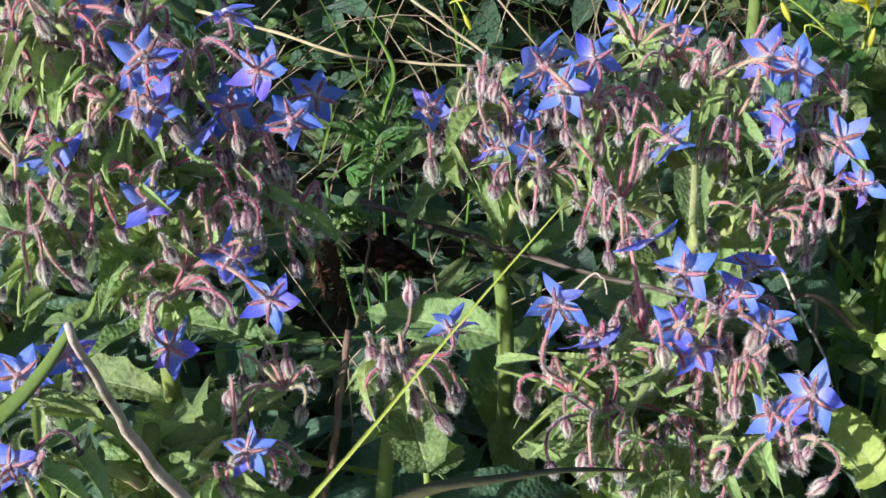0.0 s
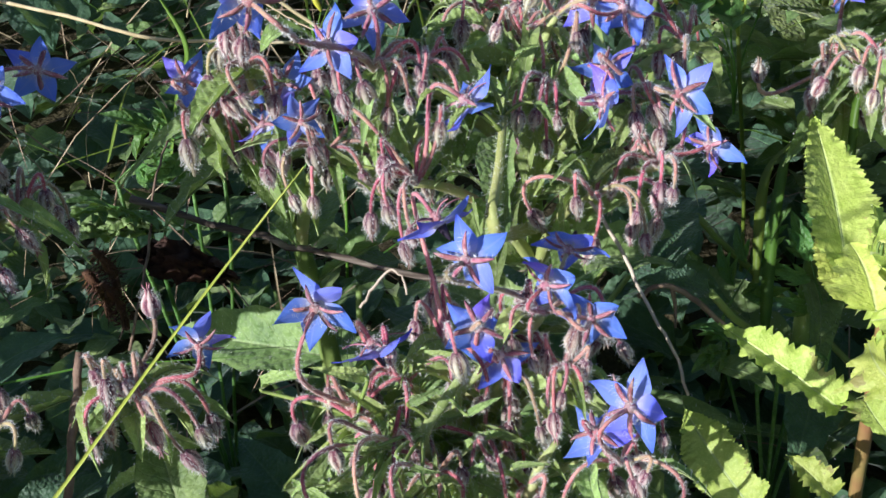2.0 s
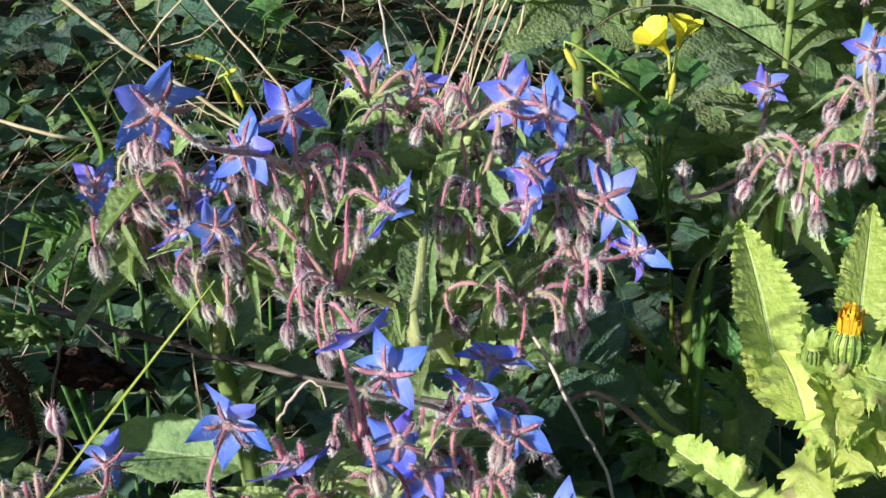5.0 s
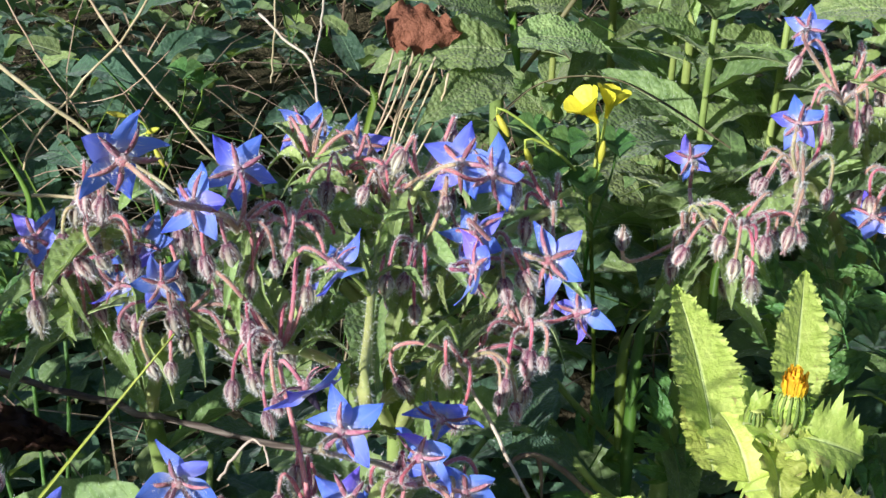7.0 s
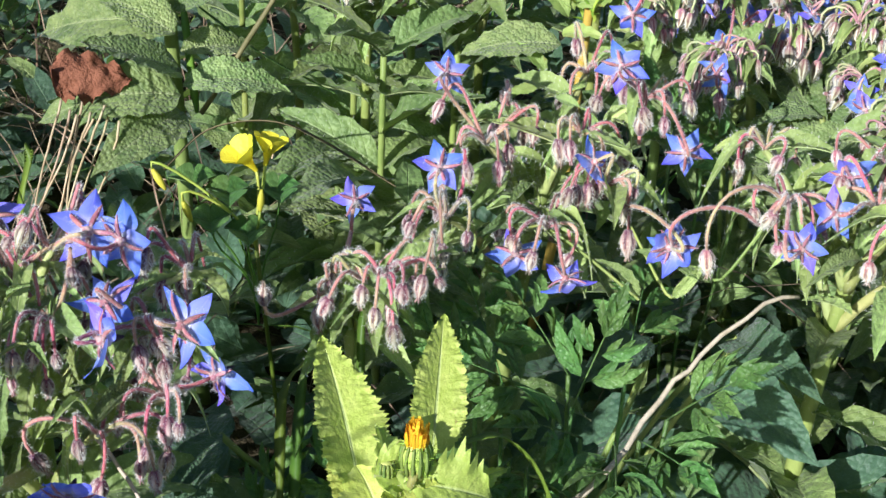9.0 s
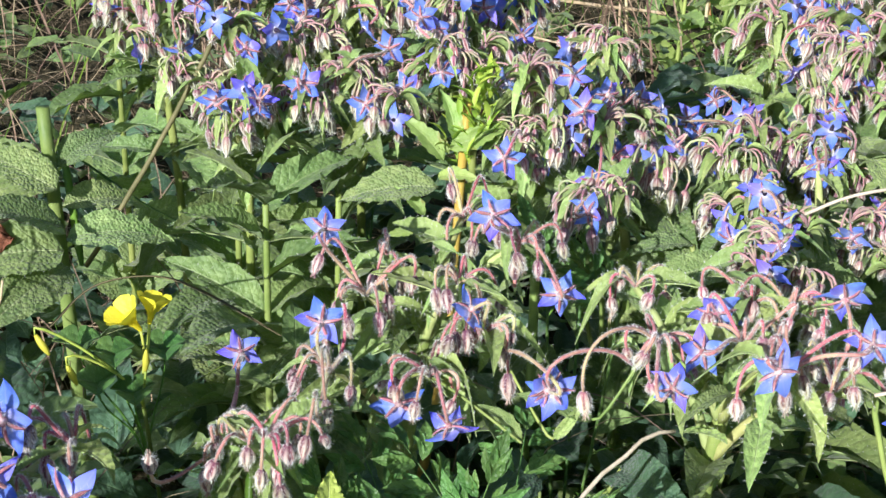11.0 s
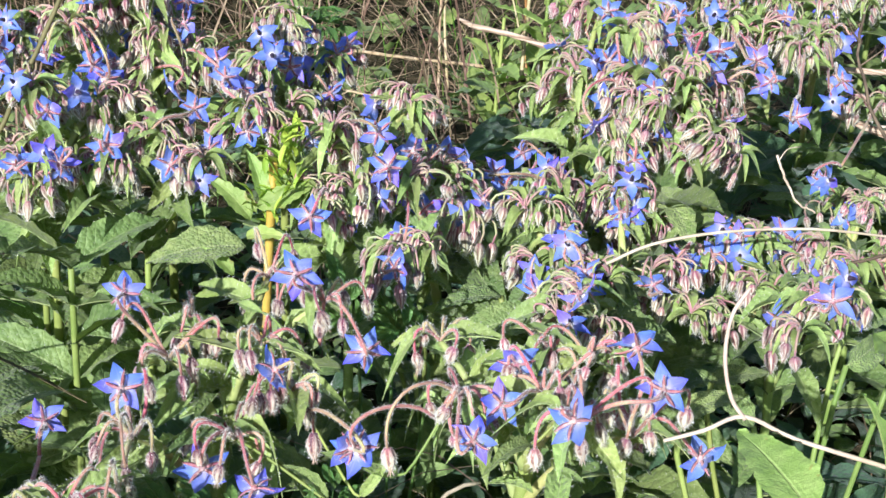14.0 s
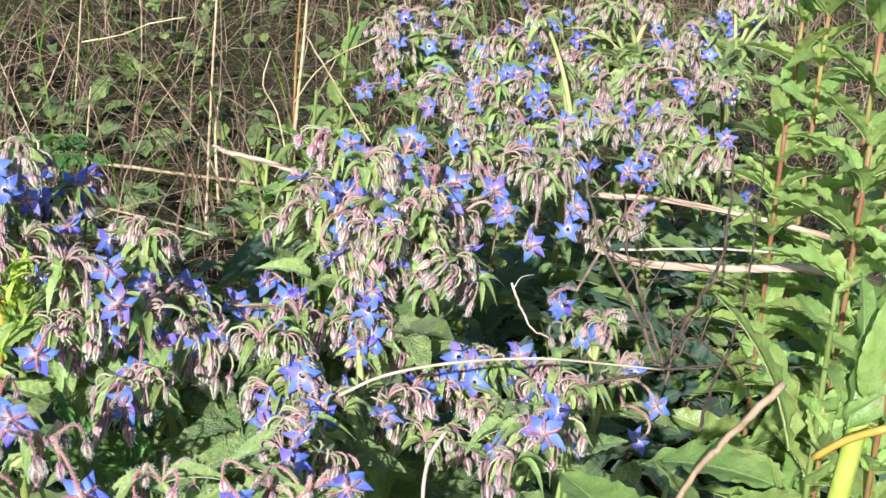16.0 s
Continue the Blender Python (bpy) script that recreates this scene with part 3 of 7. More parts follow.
def stalked(parent, hub, end, end_way, r=0.00100, hairs=125, mat=M_PEDICEL):
    """A red bristly pedicel that arches from its hub to a bud or flower and meets it along end_way."""
    hub, end = np.array(hub), np.array(end)
    L = np.linalg.norm(end - hub) + 0.004
    start = unit(unit((end - hub) * [1, 1, 0] + 1e-6) * rng.uniform(0.5, 1.0) + np.array([0, 0, 0.9]))
    pts = bezier(hub, hub + start * (0.42 * L + 0.007), end - np.array(end_way) * (0.45 * L + 0.008), end, 13)
    n = int(np.clip(hairs * (L + 0.008) / 0.012, 90, 520))
    stalk("pedicel", parent, pts, np.linspace(r * 1.1, r * 0.85, 13), mat, n, 0.0015)


def borage(label, base, crown, hubs, flowers, buds=(), upright=(), blades=(), extra=2, leaves=7, basal=8, crown_leaves=13, rosy=False, detail=1.0, bract=5, pale=False, stems=()):
    """One borage plant. hubs: tips of its flowering branches; flowers: place, heading and tilt; buds: hanging places."""
    base, crown = np.array((*base, float(rise(*base)))), np.array(crown)
    plant = thing("borage_plant", base, label, "flowering plant", "borage plants")
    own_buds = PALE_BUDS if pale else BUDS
    tint = M_PEDICEL_RED if rosy else M_PEDICEL
    mid = (base + crown) / 2 + np.array([*rng.normal(0, 0.012, 2), 0])
    axis = smooth_line([base, mid, crown], 16)
    stalk("stem", plant, axis - base, np.linspace(0.0062, 0.0040, len(axis)) * (1.0 if detail == 1 else 0.7), M_STEM, int(420 * detail), 0.0028, 8)
    hubs = [np.array(h[:3]) for h in hubs] or [crown]
    wood = [axis]
    for h in hubs:
        k = int(np.clip(np.searchsorted(axis[:, 2], h[2] - 0.55 * np.linalg.norm((h - crown)[:2]) - 0.05), 3, len(axis) - 1))
        a = axis[k]
        d = h - a
        pts = bezier(a, a + d * 0.3 + np.array([0, 0, 0.2]) * np.linalg.norm(d), h - d * 0.25 + np.array([0, 0, 0.12]) * np.linalg.norm(d), h, 12)
        wood.append(pts)
        stalk("branch", plant, pts - base, np.linspace(0.0034, 0.0018, 12), M_BRANCH, int(170 * detail), 0.0023)
        for b in range(bract):
            q = pts[int(rng.integers(5, 12))]
            ang = rng.uniform(0, 2 * np.pi)
            part("leaf", BRACTS[rng.integers(4)], plant, aim(Vector(q - base), (math.cos(ang), math.sin(ang), rng.uniform(-0.9, 0.5)), rng.normal(0, 0.4), rng.uniform(0.35, 0.9)))
    for q in stems:
        p, e = np.array(q[:3]), np.array(q[3:])
        k = max(0, int(np.argmin(np.linalg.norm(axis - p, axis=1))) - 3)
        pts = smooth_line([axis[k], p, (p + e) / 2 + [0, 0, 0.003], e], 14)
        wood.append(pts)
        stalk("branch", plant, pts - base, np.linspace(0.0034, 0.0015, len(pts)), M_BRANCH, 620, 0.0025, 8)
    out = unit((np.mean(hubs, 0) - base) * [1, 1, 0] + 1e-6)

    def nearest(p):
        d = [np.linalg.norm(h + [0, 0, 0.004] - p) for h in hubs]
        h = hubs[int(np.argmin(d))]
        if min(d) > 0.055:
            h = p + unit(h - p) * 0.045 + np.array([0, 0, -0.006])
            a = hubs[int(np.argmin(d))]
            pts = bezier(a, a + (h - a) * 0.3 + [0, 0, 0.01], h - (h - a) * 0.3, h, 9)
            stalk("branch", plant, pts - base, np.linspace(0.0016, 0.0011, 9), tint, 150, 0.0020)
        return h

    for x, y, z, heading, tilt in flowers:
        p = np.array((x, y, z))
        n = np.array((math.sin(radians(heading)) * math.cos(radians(tilt)), math.cos(radians(heading)) * math.cos(radians(tilt)), math.sin(radians(tilt))))
        h = nearest(p)
        stalked(plant, h - base, p - n * 0.0036 - base, n, mat=tint)
        flower(plant, p - base, n, rng.uniform(1.0, 1.16) if rosy else rng.uniform(0.82, 0.98))

    def hang(p, h):
        w = unit(np.array([*rng.normal(0, 0.22, 2), -1.0]))
        stalked(plant, h - base, p - base, w, 0.00088, 140, tint)
        z = -w
        x = unit(np.cross(z, rng.normal(0, 1, 3)))
        y = np.cross(z, x)
        s = rng.uniform(0.75, 1.15)
        part("bud", own_buds[rng.integers(5)], plant, Matrix.Translation(Vector(p - base)) @ Matrix((x, y, z)).transposed().to_4x4() @ Matrix.Scale(s, 4))

    for x, y, z in buds:
        p = np.array((x, y, z))
        hang(p + [0, 0, 0.005], nearest(p))
    for x, y, z, i, j, k in blades:
        d = np.array((i - x, j - y, k - z))
        ln = np.linalg.norm(d)
        own, src = (0.05, BRACTS) if ln < 0.03 else (0.10, STEM_LEAVES)
        q = np.array((x, y, z))
        near_wood = np.vstack(wood)
        a = near_wood[int(np.argmin(np.linalg.norm(near_wood - q, axis=1)))]
        stalk("leaf_stalk", plant, bezier(a, a + (q - a) * 0.4 + [0, 0, 0.004], q - d * 0.2, q, 7) - base, 0.0008, M_STEM, 40, 0.0016)
        part("leaf", src[rng.integers(4)], plant, aim(Vector(q - base), tuple(d), rng.normal(0, 0.4), ln / own, (-0.3, -0.8, 0.8)) @ Matrix.Diagonal((rng.uniform(0.55, 0.85), 1, 1, 1)))
    for x, y, z in upright:
        p = np.array((x, y, z)) - [0, 0, 0.006]
        h = hubs[int(np.argmin([np.linalg.norm(q - p) for q in hubs]))]
        stalk("pedicel", plant, bezier(h, h + [0, 0, 0.01], p - [0, 0, 0.02], p, 11) - base, 0.0010, M_PEDICEL, 140, 0.0017)
        part("bud", own_buds[rng.integers(5)], plant, Matrix.Translation(Vector(p - base)) @ Matrix.Rotation(math.pi, 4, "X") @ Matrix.Scale(1.05, 4))
    for h in hubs:
        if detail < 1:
            for k in range(int(rng.integers(0, 2))):
                ang = rng.uniform(math.pi, 2 * math.pi)
                p = h + np.array([math.cos(ang) * 0.017, math.sin(ang) * 0.017, rng.uniform(-0.010, 0.020)])
                n = unit([math.cos(ang) + rng.normal(0, 0.5), math.sin(ang) + rng.normal(0, 0.6), rng.normal(0.1, 0.5)])
                stalked(plant, h - base, p - n * 0.0036 - base, n, mat=M_PALE_PEDICEL, hairs=70)
                flower(plant, p - base, n, rng.uniform(0.74, 0.92))
            for k in range(extra):
                off = np.array([*rng.normal(0, 0.010, 2), rng.uniform(-0.012, 0.012)]) * (k > 0)
                part("cyme", CYMES[rng.integers(8)], plant, Matrix.Translation(Vector(h + off - base)) @ Matrix.Rotation(rng.uniform(0, 6.28), 4, "Z") @ Matrix.Rotation(rng.normal(0, 0.25), 4, "X") @ Matrix.Scale(rng.uniform(0.85, 1.25), 4))
            continue
        for k in range(extra + 2):
            ang = rng.uniform(0, 2 * np.pi)
            rr = rng.uniform(0.012, 0.028)
            hang(h + np.array([math.cos(ang) * rr, math.sin(ang) * rr, rng.uniform(-0.016, 0.008)]), h)
        for k in range(3):
            ang = rng.uniform(0, 2 * np.pi)
            q = h + np.array([math.cos(ang), math.sin(ang), 0]) * rng.uniform(0.0, 0.012) + [0, 0, rng.uniform(-0.010, 0.006)]
            part("leaf", CURLS[rng.integers(4)], plant, aim(Vector(q - base), (math.cos(ang), math.sin(ang), rng.uniform(-0.2, 0.5)), rng.normal(0, 0.5), rng.uniform(0.6, 1.15)))
    leaves = leaves * 2
    for k in range(leaves):
        s = (k + 0.6) / leaves
        q = axis[int(np.clip((0.2 + 0.72 * s) * len(axis), 1, len(axis) - 1))]
        ang = k * 2.4 + rng.normal(0, 0.4)
        sc = rng.uniform(0.75, 1.15) * (1.3 - 0.75 * s)
        part("leaf", STEM_LEAVES[rng.integers(5)], plant, aim(Vector(q - base), (math.cos(ang), math.sin(ang), rng.uniform(-0.1, 0.6)), rng.normal(0, 0.25), sc))
    for k in range(int(crown_leaves * (0.6 if detail == 1 else 1.0))):
        h = hubs[int(rng.integers(len(hubs)))]
        q = crown + (h - crown) * rng.uniform(0.0, 0.7) + np.array([0, 0, rng.uniform(-0.06, -0.01)])
        ang = rng.uniform(0, 2 * np.pi)
        large = rng.uniform() < 0.25
        part("leaf", (STEM_LEAVES if large else BRACTS)[rng.integers(4)], plant, aim(Vector(q - base), (math.cos(ang), math.sin(ang), rng.uniform(-0.5, 0.7)), rng.normal(0, 0.4), rng.uniform(0.35, 0.65) if large else rng.uniform(0.5, 1.0)))
    for k in range(int(basal * 1.2)):
        ang = k * 2.4 + rng.normal(0, 0.3)
        q = np.array([math.cos(ang) * 0.01, math.sin(ang) * 0.01, rng.uniform(0.02, 0.15)])
        part("leaf", BASAL[rng.integers(4)], plant, aim(Vector(q), (math.cos(ang), math.sin(ang), rng.uniform(0.2, 1.1)), rng.normal(0, 0.25), rng.uniform(0.5, 0.95)))
    return plant


# ---------------------------------------------------------------- ground and what covers it
GROUND = 0.16


def rise(x, y):
    """Height of the ground: nearly level, lifting gently to a bank far off, with lumps."""
    far = np.clip(y - 1.6, 0, 60)
    return GROUND + 0.02 * np.sin(3.1 * x + 1) * np.cos(2.7 * y) + 0.10 * np.minimum(far, 4) + 0.02 * far


def make_ground():
    s = np.concatenate([np.linspace(-80, -4, 12), np.linspace(-3, 5, 60), np.linspace(6, 90, 12)])
    t = np.concatenate([np.linspace(-80, -3, 10), np.linspace(-2, 6, 60), np.linspace(7, 120, 14)])
    X, Y = np.meshgrid(s, t)
    Z = rise(X, Y) + 0.012 * rng.normal(0, 1, X.shape)
    n, m = len(s), len(t)
    v = np.stack([X, Y, Z], -1).reshape(-1, 3)
    f = [(i * n + j, i * n + j + 1, (i + 1) * n + j + 1, (i + 1) * n + j) for i in range(m - 1) for j in range(n - 1)]
    tagged(new("ground", build("ground", [(v, f, M_GROUND)])), "dark soil under dry litter and weeds", "ground", kind="structure")


make_ground()


def scatter(name, label, spots, source, mat, size, tilt, kind="stuff", category="ground cover"):
    """Many small blades joined into one mesh. source: (vertices, faces, uv)."""
    sv, sf, suv = source
    verts, faces, uvs = [], [], []
    sf = np.array(sf)
    for k, (x, y, z) in enumerate(spots):
        ang = rng.uniform(0, 2 * math.pi)
        m = aim(Vector((x, y, z)), (math.cos(ang), math.sin(ang), rng.uniform(*tilt)), rng.normal(0, 0.35), rng.uniform(*size))
        a = np.array(m)
        verts.append(sv @ a[:3, :3].T + a[:3, 3])
        faces.append(sf + k * len(sv))
        uvs.append(suv)
    me = build(name, [(np.vstack(verts), np.vstack(faces).tolist(), mat, np.vstack(uvs))])
    return tagged(new(name, me), label, category, kind=kind)


def area(n, x0, x1, y0, y1, z0, z1):
    """Random places on the ground; in the bare hollows between the plants they stay low."""
    p = np.stack([rng.uniform(x0, x1, n), rng.uniform(y0, y1, n)], -1)
    p += rng.normal(0, 1, p.shape) * [0.16, 0.07] * (1 + np.sin(5 * p[:, ::-1]) ** 2)
    hollow = np.zeros(n, bool)
    for x, y, w, d in ((1.02, 0.80, 0.26, 0.32), (0.0, 0.56, 0.14, 0.14), (-0.07, 0.73, 0.16, 0.12), (-0.04, 0.84, 0.26, 0.16), (0.06, 1.02, 0.22, 0.14), (0.06, 0.42, 0.10, 0.10), (0.35, 0.64, 0.15, 0.14), (0.90, 0.72, 0.16, 0.16)):
        hollow |= np.hypot((p[:, 0] - x) / w, (p[:, 1] - y) / d) < 1
    z = rise(p[:, 0], p[:, 1]) + rng.uniform(z0, z1, n) * np.where(hollow, 0.25, 1.0)
    return np.column_stack([p, z])


M_DULL = plain("dull_straw", [(0.25, (0.16, 0.11, 0.065)), (0.5, (0.30, 0.22, 0.14)), (0.75, (0.46, 0.37, 0.25))], 70, 0.8, 0.1, hue=0.02, value=0.3)
# low leaves of many weeds between the plants
small_leaf = blade(0.05, 0.026, 3, 7, "ovate", 0.3, 0.2, 0.04, 0.2, 6, 0.05, 3)
mid_leaf = blade(0.11, 0.045, 5, 9, "ovate", 0.4, 0.2, 0.05, 0.15, 8, 0.05, 4)
scatter("weed_leaves", "dense dark green weed leaves near the ground", area(1500, -0.5, 1.5, 0.15, 1.6, 0.02, 0.20), mid_leaf, M_SHADED_LEAF, (0.4, 0.9), (0.0, 0.9))
scatter("weed_leaves", "low leaves covering the soil in shade", area(3000, -0.5, 1.5, 0.25, 1.5, 0.0, 0.06), small_leaf, M_SHADED_LEAF, (0.6, 1.3), (-0.1, 0.6))
scatter("weed_leaves", "small leaves of chickweed between the borage", area(2200, -0.5, 1.6, 0.3, 1.7, 0.05, 0.25), small_leaf, M_LEAF, (0.4, 1.0), (-0.1, 0.9))
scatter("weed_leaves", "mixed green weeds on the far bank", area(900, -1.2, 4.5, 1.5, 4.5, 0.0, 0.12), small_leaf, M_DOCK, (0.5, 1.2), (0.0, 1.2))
def around(n, z0, z1, near=1.1, wide=2.2):
    """Random places round the plot, thinning outwards, off the ground that the borage covers."""
    p = np.array([0.5, 0.8]) + rng.normal(0, wide, (3 * n, 2))
    p = p[np.hypot((p[:, 0] - 0.5) / 1.1, (p[:, 1] - 0.85) / 0.85) > near]
    p = p[np.hypot(p[:, 0] - 0.25, p[:, 1]) > 0.45][:n]
    return np.column_stack([p, rise(p[:, 0], p[:, 1]) + rng.uniform(z0, z1, len(p))])


scatter("weed_leaves", "rough weeds thinning out over the field", around(9000, 0.0, 0.07, 1.0, 2.4), blade(0.07, 0.03, 3, 6, "ovate", 0.4, 0.2, 0.05, 0, 1, 0, 4), M_LEAF, (0.5, 1.3), (0.0, 1.0))
thin = blade(0.26, 0.0017, 3, 6, "strap", 0.6, 0.3, 0.0, 0, 1, 0, 5)
scatter("dry_grass", "tangle of dry straw and dead grass", area(4200, -1.6, 3.4, 1.35, 4.8, 0.0, 0.08), thin, M_DULL, (0.5, 1.5), (-0.1, 1.6))
scatter("dry_grass", "fallen straw flattened on the litter", area(6500, -1.6, 3.4, 1.3, 5.0, 0.01, 0.05), thin, M_DULL, (0.5, 1.4), (-0.15, 0.3))
scatter("grass_tufts", "green grass blades among the weeds", area(1700, -0.8, 3.6, 0.8, 4.5, 0.0, 0.08), thin, M_GRASS, (0.6, 1.4), (0.3, 2.5))
scatter("grass_tufts", "fine dry grass among the borage", area(200, -0.3, 1.3, 0.6, 1.6, 0.05, 0.2), thin, M_DULL, (0.5, 1.1), (0.2, 2.0))


scatter("dry_grass", "fine dead grass in the hollow behind the straws", area(130, -0.12, 0.24, 0.84, 1.15, 0.0, 0.10), thin, M_DULL, (0.5, 1.1), (0.2, 2.5))
scatter("grass_tufts", "rough grass over the open field", around(3000, 0.0, 0.02, 1.0, 3.0), thin, M_GRASS, (0.4, 1.1), (0.3, 2.5))
scatter("dry_grass", "dry grass over the open field", around(3000, 0.0, 0.02, 1.0, 3.0), thin, M_DULL, (0.4, 1.2), (-0.1, 1.8))
scatter("dry_grass", "thin upright dead stalks on the bank", area(1400, -1.0, 3.2, 1.4, 4.6, 0.0, 0.05), thin, M_TWIG, (0.8, 1.9), (0.9, 6.0))
scatter("dry_grass", "thin upright straw on the bank", area(500, -1.0, 3.2, 1.4, 4.6, 0.0, 0.05), thin, M_DULL, (0.8, 2.0), (1.2, 6.0))

# ---------------------------------------------------------------- stems, straws, grass
def strand(name, label, category, pts, r0, r1, mat, sides=7, n=22, wob=0.08, kind="", branches=(), jitter=0.0003):
    """A single dry stem or twig along a line; branches: short side shoots as (where, way, length)."""
    line = smooth_line(pts, n)
    base = line[0].copy()
    line = line + rng.normal(0, jitter, line.shape)
    radii = np.linspace(r0, r1, len(line))
    ob = new(name, build(name, [(*tube(line - base, radii, sides, wob), mat)]))
    ob.location = base
    for where, way, length in branches:
        a = line[int(where * (len(line) - 1))] - base
        w = np.array(way) * length
        side = smooth_line([a, a + w * 0.5 + rng.normal(0, 0.06 * length, 3), a + w], 8)
        part("twig", build("twig", [(*tube(side, np.linspace(r1 * 0.9, r1 * 0.4, len(side)), 5), mat)]), ob)
    return tagged(ob, label, category, kind=kind)


def ribbon(name, label, category, pts, width, mat, n=26, up=(0, 0, 1), twist=0.4, taper=0.25):
    """A grass blade: a folded strip along a line, widest low down and drawn out to a point."""
    line = smooth_line(pts, n)
    base = line[0].copy()
    tang = np.gradient(line, axis=0)
    s = np.linspace(0, 1, len(line))
    side = np.cross(tang, np.array(up, float))
    side /= np.linalg.norm(side, axis=1, keepdims=True) + 1e-9
    nor = np.cross(side, tang)
    nor /= np.linalg.norm(nor, axis=1, keepdims=True) + 1e-9
    a = twist * np.sin(3 * s)[:, None]
    side = side * np.cos(a) + nor * np.sin(a)
    w = width / 2 * np.minimum(1, 0.5 + 3 * s) * np.clip((1 - s) / taper, 0.02, 1) ** 0.7
    fold = nor * (width * 0.14)
    v = np.stack([line - side * w[:, None] + fold, line, line + side * w[:, None] + fold, line - nor * 0.0004], 1).reshape(-1, 3) - base
    f = [(4 * i + j, 4 * i + (j + 1) % 4, 4 * i + 4 + (j + 1) % 4, 4 * i + 4 + j) for i in range(len(line) - 1) for j in range(4)]
    ob = new(name, build(name, [(v, f, mat)]))
    ob.location = base
    return tagged(ob, label, category)


def weathered(name, stops):
    """Old hollow stalks with dark cracks along them."""
    mat, nt, out = material(name)
    tc = nt.nodes.new("ShaderNodeTexCoord")
    mp = nt.nodes.new("ShaderNodeMapping")
    mp.inputs["Scale"].default_value = (14, 14, 420)
    mp.inputs["Rotation"].default_value = (0.05, 0.1, 0.0)
    nt.links.new(tc.outputs["Object"], mp.inputs["Vector"])
    n = nt.nodes.new("ShaderNodeTexNoise")
    n.inputs["Scale"].default_value = 1.0
    n.inputs["Detail"].default_value = 5
    nt.links.new(mp.outputs["Vector"], n.inputs["Vector"])
    col = ramp(nt, n.outputs["Fac"], list(zip((0.32, 0.45, 0.65), stops)))
    finish(nt, out, col, 0.8, 0.0, None, n.outputs["Fac"], 0.003, 0.2)
    return mat


M_WEATHER = weathered("weathered_stalk", ((0.16, 0.10, 0.07), (0.42, 0.31, 0.22), (0.62, 0.50, 0.39)))
M_STICK = weathered("brown_weathered_stick", ((0.03, 0.022, 0.016), (0.085, 0.064, 0.050), (0.21, 0.175, 0.14)))
ribbon("tall_grass", "long yellow-green grass stalk leaning across the borage", "grass", [(0.018, 0.296, 0.441), (0.051, 0.321, 0.475), (0.097, 0.356, 0.526), (0.137, 0.388, 0.567)], 0.0034, M_YELLOW_STEM, twist=0.1, taper=0.9)
ribbon("tall_grass", "broad green grass blade close to the lens", "grass", [(0.005, 0.122, 0.670), (0.012, 0.148, 0.669), (0.009, 0.179, 0.660), (0.010, 0.189, 0.657), (0.010, 0.198, 0.660)], 0.0062, M_YOUNG, twist=0.3, taper=0.8)
strand("dry_stem", "pale brown dry stem close to the lens", "dry stem", [(0.023, 0.151, 0.687), (0.015, 0.177, 0.640), (0.011, 0.201, 0.590), (0.016, 0.218, 0.545), (0.025, 0.227, 0.505)], 0.0011, 0.0026, M_PALE)
ribbon("tall_grass", "brownish grass blade lying low across", "grass", [(0.081, 0.173, 0.588), (0.102, 0.191, 0.592), (0.125, 0.204, 0.587), (0.147, 0.216, 0.581), (0.169, 0.226, 0.573)], 0.0062, M_OLIVE, twist=0.2, taper=0.7)
strand("dry_stem", "dark broken stalk standing upright", "dry stem", [(0.018, 0.335, 0.371), (0.028, 0.366, 0.427), (0.030, 0.385, 0.452), (0.032, 0.400, 0.472)], 0.0018, 0.0019, M_TWIG)
strand("dry_stem", "brown weathered stick lying across the leaves", "dry stem", [(0.016, 0.517, 0.464), (0.062, 0.506, 0.456), (0.110, 0.497, 0.449), (0.162, 0.488, 0.442), (0.216, 0.489, 0.431)], 0.0017, 0.0013, M_STICK, jitter=0.0008, wob=0.18)
strand("dry_stem", "thin pale twig leaning down", "dry stem", [(0.225, 0.502, 0.480), (0.239, 0.491, 0.461), (0.253, 0.468, 0.444), (0.263, 0.455, 0.433), (0.269, 0.440, 0.421)], 0.0009, 0.0007, M_PALE)
strand("dry_stem", "small pale curled dry tendril", "dry stem", [(0.134, 0.450, 0.456), (0.139, 0.455, 0.463), (0.147, 0.457, 0.471), (0.152, 0.455, 0.468), (0.154, 0.452, 0.463)], 0.0007, 0.0005, M_PALE)
strand("dry_stem", "bent brown twig with a dry knot", "dry stem", [(0.248, 0.490, 0.433), (0.258, 0.494, 0.436), (0.268, 0.494, 0.433), (0.282, 0.493, 0.420), (0.306, 0.488, 0.399), (0.342, 0.487, 0.373)], 0.0011, 0.0014, M_TWIG, branches=[(0.35, (0.1, -0.2, -1.0), 0.02)])
strand("dry_stem", "thin upright grey dry stem", "dry stem", [(0.019, 0.468, 0.414), (0.020, 0.511, 0.437), (0.016, 0.546, 0.452), (0.016, 0.578, 0.461), (0.016, 0.628, 0.461)], 0.0008, 0.0005, M_TWIG)

